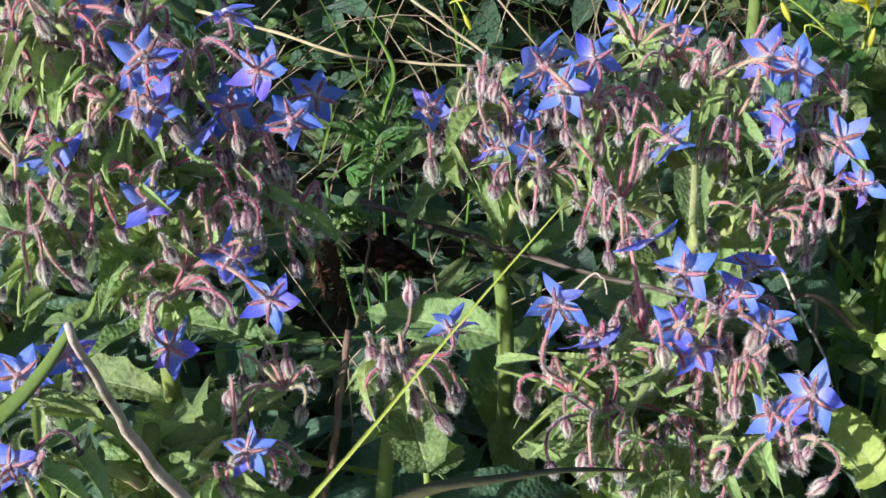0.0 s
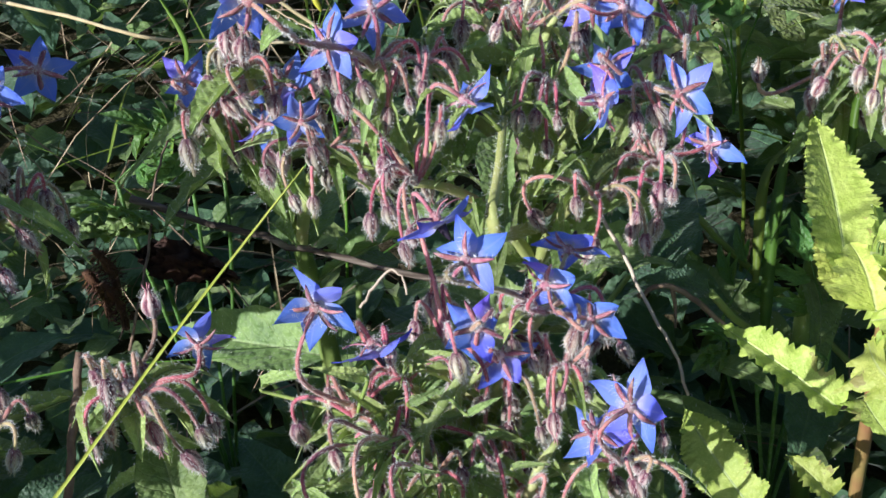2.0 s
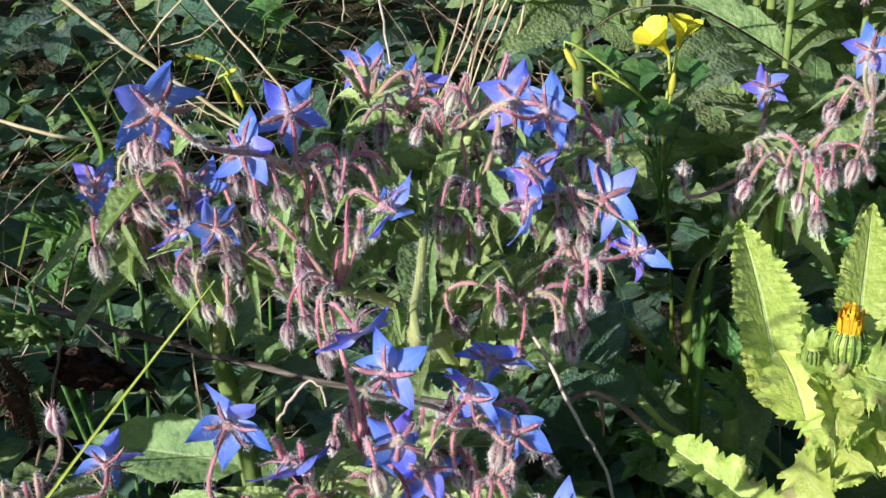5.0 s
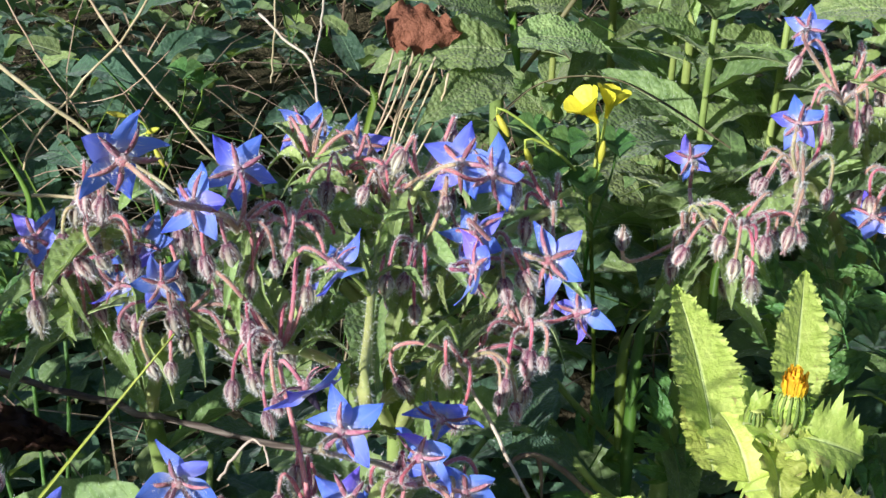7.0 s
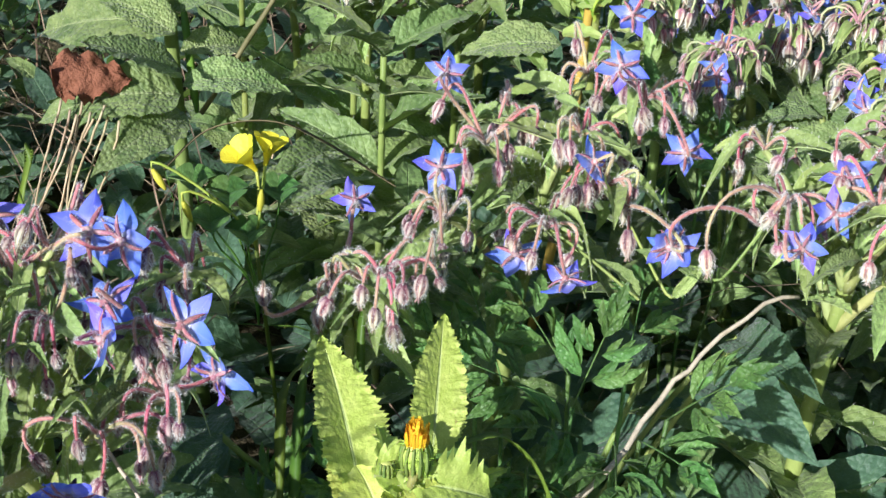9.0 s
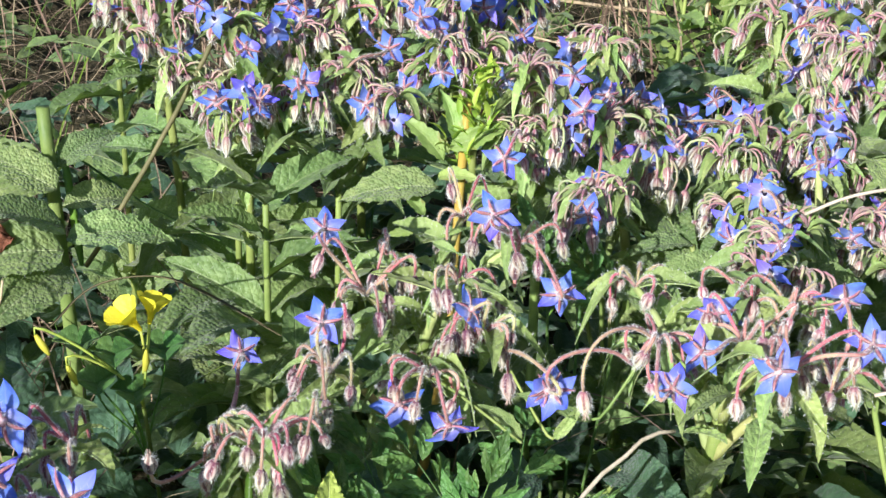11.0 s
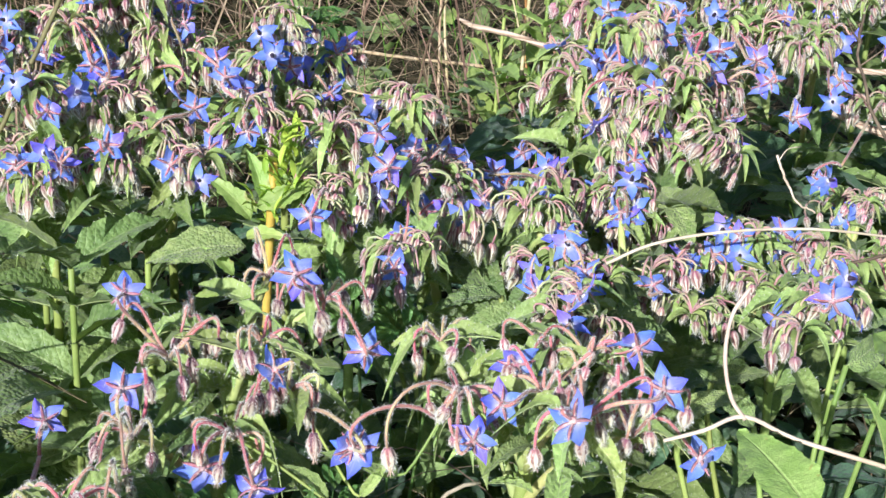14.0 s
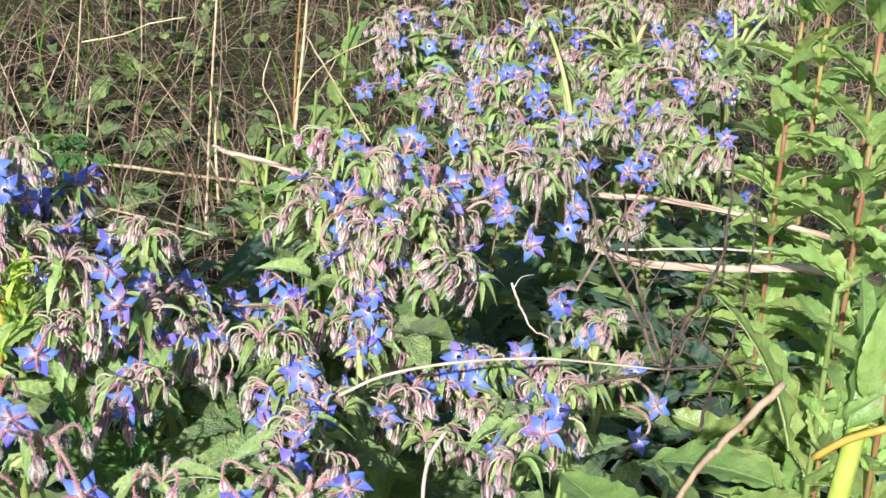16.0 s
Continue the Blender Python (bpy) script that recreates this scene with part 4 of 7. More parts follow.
# dry straws over the dark gap, fanning out
for label, pts, r in (
    ("long pale dry straw bending level", [(-0.124, 0.691, 0.482), (-0.065, 0.672, 0.479), (-0.022, 0.662, 0.472), (0.014, 0.664, 0.467), (0.066, 0.669, 0.463)], 0.0015),
    ("thick pale dry straw leaning down", [(-0.074, 0.823, 0.490), (-0.029, 0.797, 0.466), (0.019, 0.781, 0.437), (0.059, 0.759, 0.420)], 0.0019),
    ("slim pale dry straw leaning down", [(-0.019, 0.881, 0.510), (0.018, 0.839, 0.477), (0.053, 0.810, 0.448), (0.095, 0.779, 0.414)], 0.0013),
    ("forked dry straw rising to the light", [(0.038, 0.885, 0.516), (0.022, 0.846, 0.489), (-0.004, 0.820, 0.465), (-0.032, 0.792, 0.436), (-0.038, 0.783, 0.421)], 0.0012),
    ("fine dry straw crossing others", [(-0.080, 0.903, 0.509), (-0.044, 0.857, 0.469), (-0.018, 0.839, 0.438), (0.000, 0.826, 0.416)], 0.0008),
    ("fine dry straw crossing others", [(0.007, 0.789, 0.431), (0.031, 0.782, 0.419), (0.061, 0.766, 0.412)], 0.0008),
    ("fine dry straw crossing others", [(0.010, 0.717, 0.456), (0.029, 0.713, 0.446), (0.052, 0.711, 0.438)], 0.0007),
    ("fine dry straw crossing others", [(-0.045, 0.824, 0.452), (-0.017, 0.821, 0.448), (0.017, 0.825, 0.454), (0.047, 0.839, 0.477)], 0.0006),
    ("white forked dry stalk, upright", [(0.111, 0.795, 0.519), (0.127, 0.769, 0.515), (0.144, 0.753, 0.507), (0.151, 0.720, 0.491), (0.161, 0.682, 0.465)], 0.0011),
    ("white forked dry stalk, upright", [(0.149, 0.806, 0.538), (0.148, 0.783, 0.519), (0.146, 0.753, 0.507)], 0.0010),
    ("thin upright pale dry stalk", [(0.117, 0.836, 0.531), (0.117, 0.808, 0.502), (0.117, 0.783, 0.480)], 0.0009),
):
    strand("dry_stem", label, "dry stem", pts, r * 0.8, r * 0.6, M_PALE if "white" in label else M_STRAW, n=18)

for k in range(9):
    a = np.array((0.186 + 0.0045 * k, 0.878 + 0.012 * math.sin(3 * k), 0.458 + 0.006 * math.cos(2 * k)))
    b = np.array((0.160 + 0.0040 * k + 0.006 * math.sin(5 * k), 0.852, 0.385 + 0.010 * math.sin(4 * k)))
    strand("dry_stem", "thin pale straw hanging in a bundle", "dry stem", [a, (a + b) / 2 + [0.004 * math.sin(k), -0.004, 0.004], b], 0.0009, 0.0006, M_STRAW, n=10)

for label, pts, w in (
    ("thin green flower stalk slanting across", [(-0.019, 0.902, 0.447), (0.026, 0.865, 0.422), (0.065, 0.850, 0.416), (0.102, 0.845, 0.408)], 0.0026),
    ("thin drooping grass blade in the gap", [(-0.001, 0.683, 0.437), (0.004, 0.643, 0.416), (-0.022, 0.624, 0.414)], 0.0022),
    ("thin drooping grass blade in the gap", [(0.008, 0.591, 0.434), (0.014, 0.604, 0.467), (0.018, 0.621, 0.488), (-0.005, 0.648, 0.510)], 0.003),
    ("thin drooping grass blade in the gap", [(-0.024, 0.588, 0.438), (-0.015, 0.613, 0.467), (0.004, 0.628, 0.483)], 0.0024),
    ("broad green arching grass blade", [(0.310, 0.543, 0.365), (0.311, 0.558, 0.391), (0.316, 0.587, 0.420), (0.322, 0.598, 0.438), (0.342, 0.602, 0.445)], 0.0062),
    ("upright green grass blade", [(0.173, 0.727, 0.442), (0.175, 0.731, 0.469), (0.180, 0.742, 0.488), (0.178, 0.747, 0.496)], 0.0055),
    ("arching grass blade with a dry brown tip", [(0.370, 0.462, 0.490), (0.388, 0.462, 0.493), (0.402, 0.463, 0.478), (0.410, 0.462, 0.460), (0.410, 0.464, 0.443)], 0.0055),
    ("green grass blade bending over", [(0.303, 0.537, 0.405), (0.307, 0.569, 0.440), (0.318, 0.577, 0.455), (0.332, 0.578, 0.461)], 0.0055),
    ("green grass blade bent at the tip", [(0.341, 0.538, 0.454), (0.342, 0.551, 0.476), (0.345, 0.562, 0.494), (0.358, 0.565, 0.502), (0.368, 0.563, 0.502)], 0.004),
    ("long arching grass leaf turning brown", [(0.250, 0.808, 0.446), (0.278, 0.807, 0.472), (0.315, 0.794, 0.482), (0.344, 0.774, 0.477), (0.384, 0.745, 0.460)], 0.0052),
    ("slanting thin grass leaf", [(0.274, 1.007, 0.477), (0.318, 0.961, 0.457), (0.365, 0.919, 0.444)], 0.004),
    ("upright green grass blade, narrow", [(0.270, 0.934, 0.426), (0.266, 0.975, 0.456), (0.262, 1.018, 0.487)], 0.006),
):
    ribbon("tall_grass", label, "grass", pts, w, M_OLIVE if "turning" in label else M_GRASS)

strand("tall_grass", "tall jointed grass stem leaning over", "grass", [(0.273, 0.929, 0.428), (0.316, 0.933, 0.494), (0.355, 0.938, 0.559), (0.385, 0.942, 0.616), (0.413, 0.946, 0.671)], 0.0019, 0.0016, M_OLIVE)
strand("dry_stem", "pale bare twig leaning over the ferny leaves", "dry stem", [(0.395, 0.464, 0.419), (0.415, 0.479, 0.430), (0.445, 0.494, 0.442), (0.477, 0.524, 0.459), (0.501, 0.540, 0.472), (0.535, 0.556, 0.487), (0.557, 0.564, 0.484)], 0.0017, 0.0010, M_PALE, jitter=0.0009, branches=[(0.25, (0.6, 0.2, 0.0), 0.02), (0.12, (-0.7, 0, 0.7), 0.012)])

# straws and twigs on the sunny side
strand("dry_stem", "thick pale broken straw, split at its tip", "dry stem", [(0.811, 1.2215, 0.546), (0.846, 1.1755, 0.543), (0.883, 1.1265, 0.534), (0.936, 1.0665, 0.523)], 0.0026, 0.0034, M_WEATHER, branches=[(0.02, (-0.6, 0.2, 0.3), 0.02)])
strand("dry_stem", "long pale arching dry straw", "dry stem", [(0.713, 0.739, 0.515), (0.740, 0.729, 0.530), (0.779, 0.710, 0.542), (0.839, 0.700, 0.542), (0.893, 0.690, 0.535), (0.937, 0.686, 0.527)], 0.0012, 0.0008, M_PALE, jitter=0.0, wob=0.03)
strand("dry_stem", "thick weathered straw lying level", "dry stem", [(1.085, 1.018, 0.505), (1.108, 0.989, 0.496), (1.128, 0.953, 0.496), (1.176, 0.893, 0.508), (1.209, 0.843, 0.523), (1.239, 0.779, 0.530)], 0.0036, 0.0042, M_WEATHER)
strand("dry_stem", "thick weathered straw lying level", "dry stem", [(1.165, 1.176, 0.498), (1.199, 1.112, 0.510), (1.230, 1.049, 0.521), (1.277, 0.974, 0.522), (1.304, 0.886, 0.526)], 0.0030, 0.0034, M_WEATHER)
strand("dry_stem", "thin pale straw lying level", "dry stem", [(1.145, 1.056, 0.473), (1.202, 1.004, 0.488), (1.254, 0.943, 0.502), (1.288, 0.867, 0.515)], 0.0014, 0.0012, M_PALE)
strand("dry_stem", "smooth pale tendril curving down", "dry stem", [(0.636, 0.472, 0.626), (0.628, 0.471, 0.614), (0.624, 0.466, 0.597), (0.625, 0.459, 0.581), (0.629, 0.452, 0.573)], 0.0009, 0.0010, M_PALE, jitter=0.0, wob=0.02)
strand("dry_stem", "smooth pale tendril forking away", "dry stem", [(0.597, 0.464, 0.561), (0.613, 0.458, 0.567), (0.629, 0.453, 0.574), (0.648, 0.440, 0.567), (0.677, 0.412, 0.564)], 0.0009, 0.0011, M_PALE, jitter=0.0, wob=0.02)
strand("dry_stem", "buff stalk leaning close to the lens", "dry stem", [(0.654, 0.338, 0.653), (0.674, 0.344, 0.668), (0.695, 0.349, 0.679), (0.716, 0.353, 0.690)], 0.0011, 0.0016, M_STRAW)
strand("dry_stem", "thin white curled dry tendril", "dry stem", [(0.911, 0.851, 0.535), (0.915, 0.842, 0.519), (0.922, 0.832, 0.503), (0.933, 0.823, 0.497)], 0.0011, 0.0007, M_PALE, branches=[(0.1, (0.9, 0, 0.5), 0.02)])
for label, pts, r in (
    ("dark branched dead stalk", [(0.974, 0.740, 0.502), (0.984, 0.780, 0.526), (0.988, 0.840, 0.561), (0.997, 0.885, 0.599), (1.015, 0.909, 0.625)], 0.0019),
    ("dark branched dead stalk", [(0.981, 0.734, 0.498), (0.976, 0.766, 0.541), (0.980, 0.801, 0.575), (0.994, 0.831, 0.610)], 0.0016),
    ("dark branched dead stalk", [(0.977, 0.735, 0.494), (1.018, 0.761, 0.530), (1.053, 0.777, 0.558), (1.077, 0.801, 0.595), (1.105, 0.838, 0.640)], 0.0018),
    ("dark branched dead stalk", [(0.974, 0.725, 0.494), (0.987, 0.740, 0.523), (0.993, 0.757, 0.543)], 0.0014),
    ("reddish bare twig lying low", [(0.921, 0.763, 0.481), (0.958, 0.726, 0.505), (0.996, 0.686, 0.524), (1.028, 0.637, 0.537)], 0.0014),
    ("grey bare twig lying low", [(0.955, 0.699, 0.526), (0.970, 0.697, 0.542), (0.993, 0.676, 0.522), (1.002, 0.665, 0.508)], 0.0012),
    ("long bare brown twig leaning", [(0.873, 0.571, 0.545), (0.901, 0.596, 0.556), (0.947, 0.630, 0.588), (0.997, 0.684, 0.613), (1.059, 0.752, 0.661)], 0.0012),
):
    strand("dead_stalk", label, "dry stem", pts, r * 0.95, r * 0.55, M_DARKTWIG, jitter=0.0008, branches=[(0.25, (-0.8, -0.2, 0.3), 0.03), (0.4, (0.6, 0.1, 0.7), 0.04), (0.5, (0.9, -0.3, 0.1), 0.03), (0.6, (-0.7, 0.2, 0.6), 0.035), (0.75, (0.7, -0.2, 0.6), 0.03), (0.88, (-0.6, 0, 0.8), 0.025)])

# tall dry grasses in front of the bank

for label, pts, r in (
    ("tall dry grass stem", [(1.003, 1.793, 0.274), (1.055, 1.935, 0.402), (1.116, 2.089, 0.580)], 0.0022),
    ("tall dry grass stem", [(1.069, 1.663, 0.351), (1.135, 1.794, 0.475), (1.200, 1.928, 0.607)], 0.0026),
    ("tall reddish dry grass stem", [(1.117, 1.752, 0.338), (1.169, 1.888, 0.454), (1.231, 2.027, 0.592)], 0.0022),
    ("tall dry grass stem", [(0.916, 2.200, 0.247), (0.967, 2.352, 0.402), (1.010, 2.492, 0.515)], 0.0018),
    ("thin dry stem leaning aside", [(1.085, 1.460, 0.482), (1.099, 1.587, 0.516), (1.107, 1.722, 0.562)], 0.0014),
    ("thin dry stem leaning aside", [(0.855, 2.357, 0.246), (0.937, 2.459, 0.319), (1.016, 2.573, 0.419)], 0.0016),
    ("thin dry stem leaning aside", [(0.860, 2.102, 0.223), (0.860, 2.254, 0.302), (0.849, 2.412, 0.381)], 0.0014),
    ("dry grass stem with a nodding top", [(1.074, 1.674, 0.387), (1.066, 1.706, 0.458), (1.052, 1.727, 0.492), (1.065, 1.736, 0.537)], 0.0013),
    ("thin dry stem leaning aside", [(1.087, 1.700, 0.474), (1.131, 1.695, 0.529), (1.215, 1.666, 0.581)], 0.0012),
    ("dry stem with a starry seed head", [(0.974, 2.356, 0.426), (1.039, 2.326, 0.446), (1.078, 2.311, 0.466), (1.134, 2.285, 0.483)], 0.0014),
    ("thin dry stem arching over the borage", [(1.244, 1.428, 0.639), (1.278, 1.403, 0.627), (1.326, 1.378, 0.635), (1.360, 1.350, 0.613)], 0.0010),
    ("fallen grey stem on litter", [(0.828, 1.679, 0.346), (0.881, 1.590, 0.351), (0.924, 1.505, 0.354)], 0.0016),
    ("fallen brown stick on litter", [(0.911, 2.097, 0.290), (1.026, 2.029, 0.285), (1.104, 1.870, 0.309)], 0.0030),
    ("tall dry grass stem", [(0.903, 2.064, 0.282), (0.949, 2.207, 0.383)], 0.0018),
    ("tall dry grass stem", [(1.093, 1.985, 0.238), (1.099, 2.029, 0.344), (1.150, 2.146, 0.389)], 0.0024),
):
    strand("dry_stem", label, "dry stem", pts, r, r * 0.8, M_STRAW if "red" not in label else M_REDSTEM, n=14)


# ---------------------------------------------------------------- other plants
def rooted(name, label, category, top, r0, r1, mat, base_off=(0.0, 0.02), mid_off=(0, 0, 0), hairs=0):
    """A plant's empty at the ground and its main stem up to top. Returns the empty, its base and the stem line."""
    top = np.array(top)
    bx, by = top[0] + base_off[0], top[1] + base_off[1]
    base = np.array([bx, by, float(rise(bx, by))])
    plant = thing(name, base, label, category)
    axis = smooth_line([base, (base + top) / 2 + np.array(mid_off), top], 14)
    tv, tf = tube(axis - base, np.linspace(r0, r1, len(axis)), 8, 0.05)
    pieces = [(tv, tf, mat)]
    if hairs:
        hv, hf = bristles(axis - base, np.linspace(r0, r1, len(axis)), hairs, 0.003)
        pieces.append((hv, hf, M_HAIR))
    part("stem", build("stem", pieces), plant)
    return plant, base, axis


def toward(p, q):
    return np.array(q) - np.array(p)


def put_leaf(plant, base, root, tip, meshes, own_length, spin=0.0, up=(0, -0.6, 1), wide=1.0):
    """A leaf from root to tip."""
    d = toward(root, tip)
    m = aim(Vector(np.array(root) - base), tuple(d), spin, np.linalg.norm(d) / own_length, up)
    if wide != 1.0:
        m = m @ Matrix.Diagonal((wide, 1, 1, 1))
    return part("leaf", meshes[rng.integers(len(meshes))], plant, m)


# sow thistle with pale yellow-green leaves and an orange bud
THISTLE = [leaf_mesh("leaf", M_THISTLE, 120 + s, 0, length=0.10, width=0.046, nu=13, nv=100, shape=("ovate", "ovate", "clasp", "ovate")[s], curl=(0.12, 0.2, 0.3, 0.1)[s], fold=0.16, wave=0.022, teeth=0.15, nteeth=31, quilt=0.0, lobe=(0.03, 0.05, 0.07, 0.04)[s]) for s in range(4)]
CRINKLED = [leaf_mesh("leaf", M_THISTLE, 130 + s, 0, length=0.05, width=0.034, nu=13, nv=40, shape=("ovate", "clasp", "spoon")[s], curl=0.5, fold=0.3, wave=0.12, teeth=0.5, nteeth=11, quilt=0.0, lobe=0.14) for s in range(3)]
WAVY = leaf_mesh("leaf", M_THISTLE, 137, 0, length=0.10, width=0.034, nu=13, nv=56, shape="clasp", curl=0.3, fold=0.35, wave=0.08, teeth=0.4, nteeth=16, quilt=0.0, lobe=0.15)
plant, base, axis = rooted("sow_thistle", "pale yellow-green sow thistle with toothed leaves and an orange bud", "weed", (0.345, 0.448, 0.491), 0.0036, 0.0028, M_RED_BLEND, (0.0, 0.02))
put_leaf(plant, base, (0.334, 0.481, 0.455), (0.326, 0.546, 0.494), [THISTLE[0]], 0.10, 0.1, (0.25, -1, 0.35), 0.92)
put_leaf(plant, base, (0.365, 0.485, 0.468), (0.377, 0.540, 0.505), [THISTLE[3]], 0.10, -0.1, (0.1, -1, 0.3), 0.78)
put_leaf(plant, base, (0.334, 0.475, 0.444), (0.327, 0.514, 0.469), [THISTLE[1]], 0.10, 0.1, (0.1, -1, 0.3), 0.95)
put_leaf(plant, base, (0.349, 0.437, 0.483), (0.392, 0.449, 0.492), [WAVY], 0.10, 0.5, (0, -0.6, 1), 0.9)
put_leaf(plant, base, (0.338, 0.433, 0.473), (0.333, 0.457, 0.493), [CRINKLED[0]], 0.05, 0.2, (-0.2, -1, 0.4), 1.2)
put_leaf(plant, base, (0.342, 0.440, 0.486), (0.350, 0.412, 0.479), [CRINKLED[1]], 0.05, -0.3, (0.3, -1, 0.6), 1.2)
put_leaf(plant, base, (0.344, 0.438, 0.483), (0.364, 0.429, 0.492), [CRINKLED[2]], 0.05, 0.3, (0, -1, 0.6), 1.1)
put_leaf(plant, base, (0.339, 0.451, 0.484), (0.343, 0.476, 0.498), [CRINKLED[1]], 0.05, 0.6, (-0.2, -1, 0.2), 0.8)
put_leaf(plant, base, (0.332, 0.448, 0.408), (0.279, 0.475, 0.431), [WAVY], 0.10, 0.5, (-0.2, -0.8, 0.8), 1.25)
put_leaf(plant, base, (0.341, 0.457, 0.417), (0.377, 0.458, 0.429), [WAVY], 0.10, 0.2, (0, -0.8, 0.7), 0.7)
put_leaf(plant, base, (0.294, 0.402, 0.396), (0.264, 0.434, 0.422), [THISTLE[2]], 0.10, 0.1, (-0.1, -1, 0.4), 1.4)
put_leaf(plant, base, (0.327, 0.415, 0.390), (0.310, 0.424, 0.406), CRINKLED, 0.05, 0.5, (0, -1, 0.5))
put_leaf(plant, base, (0.342, 0.452, 0.411), (0.346, 0.429, 0.412), CRINKLED, 0.05, 0.2, (0, -1, 0.6))


def thistle_head(parent, base, p, size, petals):
    """A bristly green head, wider than its stalk, with a tuft of narrow rays."""
    p = np.array(p) - base
    s = np.linspace(0, 1, 9)
    z = p + np.stack([0 * s, 0 * s, size * 0.018 * (s - 0.85)], -1)
    r = size * 0.0056 * np.sin(np.pi * (0.10 + 0.66 * s)) ** 0.8
    pieces = [(*tube(z, r, 14, 0.12), M_THISTLE), (*bristles(z, r, 150, 0.0038 * size, 0.00035), M_SHOOT)]
    for k in range(13):
        a = 2 * math.pi * k / 13
        c = np.stack([np.cos(a) * (r + 0.0004), np.sin(a) * (r + 0.0004), 0 * r], -1)
        pieces.append((*tube((z + c)[2:], np.linspace(0.0009, 0.0005, 7), 4), M_STEM))
    head = part("flower_head", build("flower_head", pieces), parent, None, "green bristly bud opening orange" if petals else "small green bristly bud")
    for k in range(petals):
        a = k * 2.4
        q = 0.0044 * math.sqrt(k / petals)
        root = p + np.array([math.cos(a) * q, math.sin(a) * q, 0.001])
        lean = rng.uniform(-0.1, 0.35)
        tip = root + np.array([math.cos(a) * q * lean, math.sin(a) * q * lean, 0.0108 - q * 0.8 + 0.0025 * rng.uniform(-1, 1)])
        side = np.array([-math.sin(a), math.cos(a), 0]) * 0.0007
        v = np.array([root - side * 0.6, root + side * 0.6, tip + side, tip - side, (root + tip) / 2 + np.array([math.cos(a), math.sin(a), 0]) * 0.0007])
        part("ray_petal", build("ray_petal", [(v, [(0, 1, 4), (1, 2, 4), (2, 3, 4), (3, 0, 4)], M_ORANGE)]), head)


for k in range(12):
    q = np.array((0.343, 0.440, 0.467)) + rng.normal(0, 1, 3) * [0.012, 0.006, 0.012]
    ang = rng.uniform(0, 6.28)
    part("leaf", CRINKLED[rng.integers(3)], plant, aim(Vector(q - base), (math.cos(ang), math.sin(ang) - 0.5, rng.uniform(-0.4, 0.8)), rng.normal(0, 0.5), rng.uniform(0.4, 0.8), (0, -1, 0.5)))
thistle_head(plant, base, (0.350, 0.436, 0.511), 1.0, 70)
thistle_head(plant, base, (0.340, 0.446, 0.496), 0.55, 0)
stalk("branch", plant, smooth_line([axis[-1], (0.347, 0.433, 0.495), (0.349, 0.432, 0.502)], 8) - base, 0.0018, M_THISTLE, 20, 0.002)


# wood sorrel with yellow trumpets
def sorrel(label, tops, closed, leaves_at, root):
    base = np.array([root[0], root[1], float(rise(root[0], root[1]))])
    plant = thing("wood_sorrel", base, label, "flowering plant")
    hub = np.array(root)
    stalk("stem", plant, smooth_line([base, (base + hub) / 2 + [0.01, 0, 0], hub], 12) - base, 0.0013, M_GRASS, 10, 0.001)
    for p, way, size in tops:
        p = np.array(p)
        w = unit(way)
        stalk("branch", plant, bezier(hub, hub + [0, 0, 0.02], p - w * 0.02 - [0, 0, 0.012], p - w * 0.015, 9) - base, 0.0009, M_YELLOW_STEM, 6, 0.001)
        m = aim(Vector(p - w * 0.015 - base), tuple(w), rng.uniform(0, 6), size)
        a = np.linspace(0, 1, 8)
        tv, tf = tube(np.stack([0 * a, 0.016 * a, 0 * a], -1), 0.0018 + 0.0042 * a**1.6, 10)
        tf = tf[:-2]
        cup = part("flower", build("flower", [(tv, tf, M_YELLOW)]), plant, m, "yellow trumpet flower")
        for k in range(5):
            U, V = np.meshgrid(np.linspace(-1, 1, 7), np.linspace(0, 1, 8))
            wd = 0.0035 + 0.0045 * np.sin(np.pi * V * 0.62) ** 1.2
            xx = U * wd
            yy = 0.012 + 0.014 * V - 0.0012 * np.abs(U) ** 2 * V
            zz = 0.0042 + 0.0098 * V**1.4 + 0.0012 * np.cos(3 * U) * V
            f = [(i * 7 + j, i * 7 + j + 1, (i + 1) * 7 + j + 1, (i + 1) * 7 + j) for i in range(7) for j in range(6)]
            part("petal", build("petal", [(np.stack([xx, yy, zz], -1).reshape(-1, 3), f, M_YELLOW)]), cup, Matrix.Rotation(2 * math.pi * k / 5, 4, "Y"))
    for p, way in closed:
        p = np.array(p)
        w = unit(way)
        stalk("branch", plant, bezier(hub, hub + [0, 0, 0.02], p - w * 0.02, p, 9) - base, 0.0008, M_YELLOW_STEM, 6, 0.001)
        a = np.linspace(0, 1, 8)[:, None]
        line = p + w * 0.013 * a
        part("bud", build("bud", [(*tube(line - base, 0.0004 + 0.0016 * np.sin(np.pi * (0.1 + 0.85 * a[:, 0])), 8), M_YELLOW_BUD)]), plant, None, "rolled yellow bud")
    for q in leaves_at:
        q = np.array(q)
        stalk("branch", plant, bezier(hub - [0, 0, 0.05], hub, q - [0, 0, 0.03], q, 8) - base, 0.0006, M_GRASS, 4, 0.001)
        for k in range(3):
            a = k * 2.094 + 0.5
            part("leaf", TREFOIL, plant, aim(Vector(q - base), (math.cos(a), math.sin(a), 0.15), 0, rng.uniform(0.9, 1.2)))
    return plant


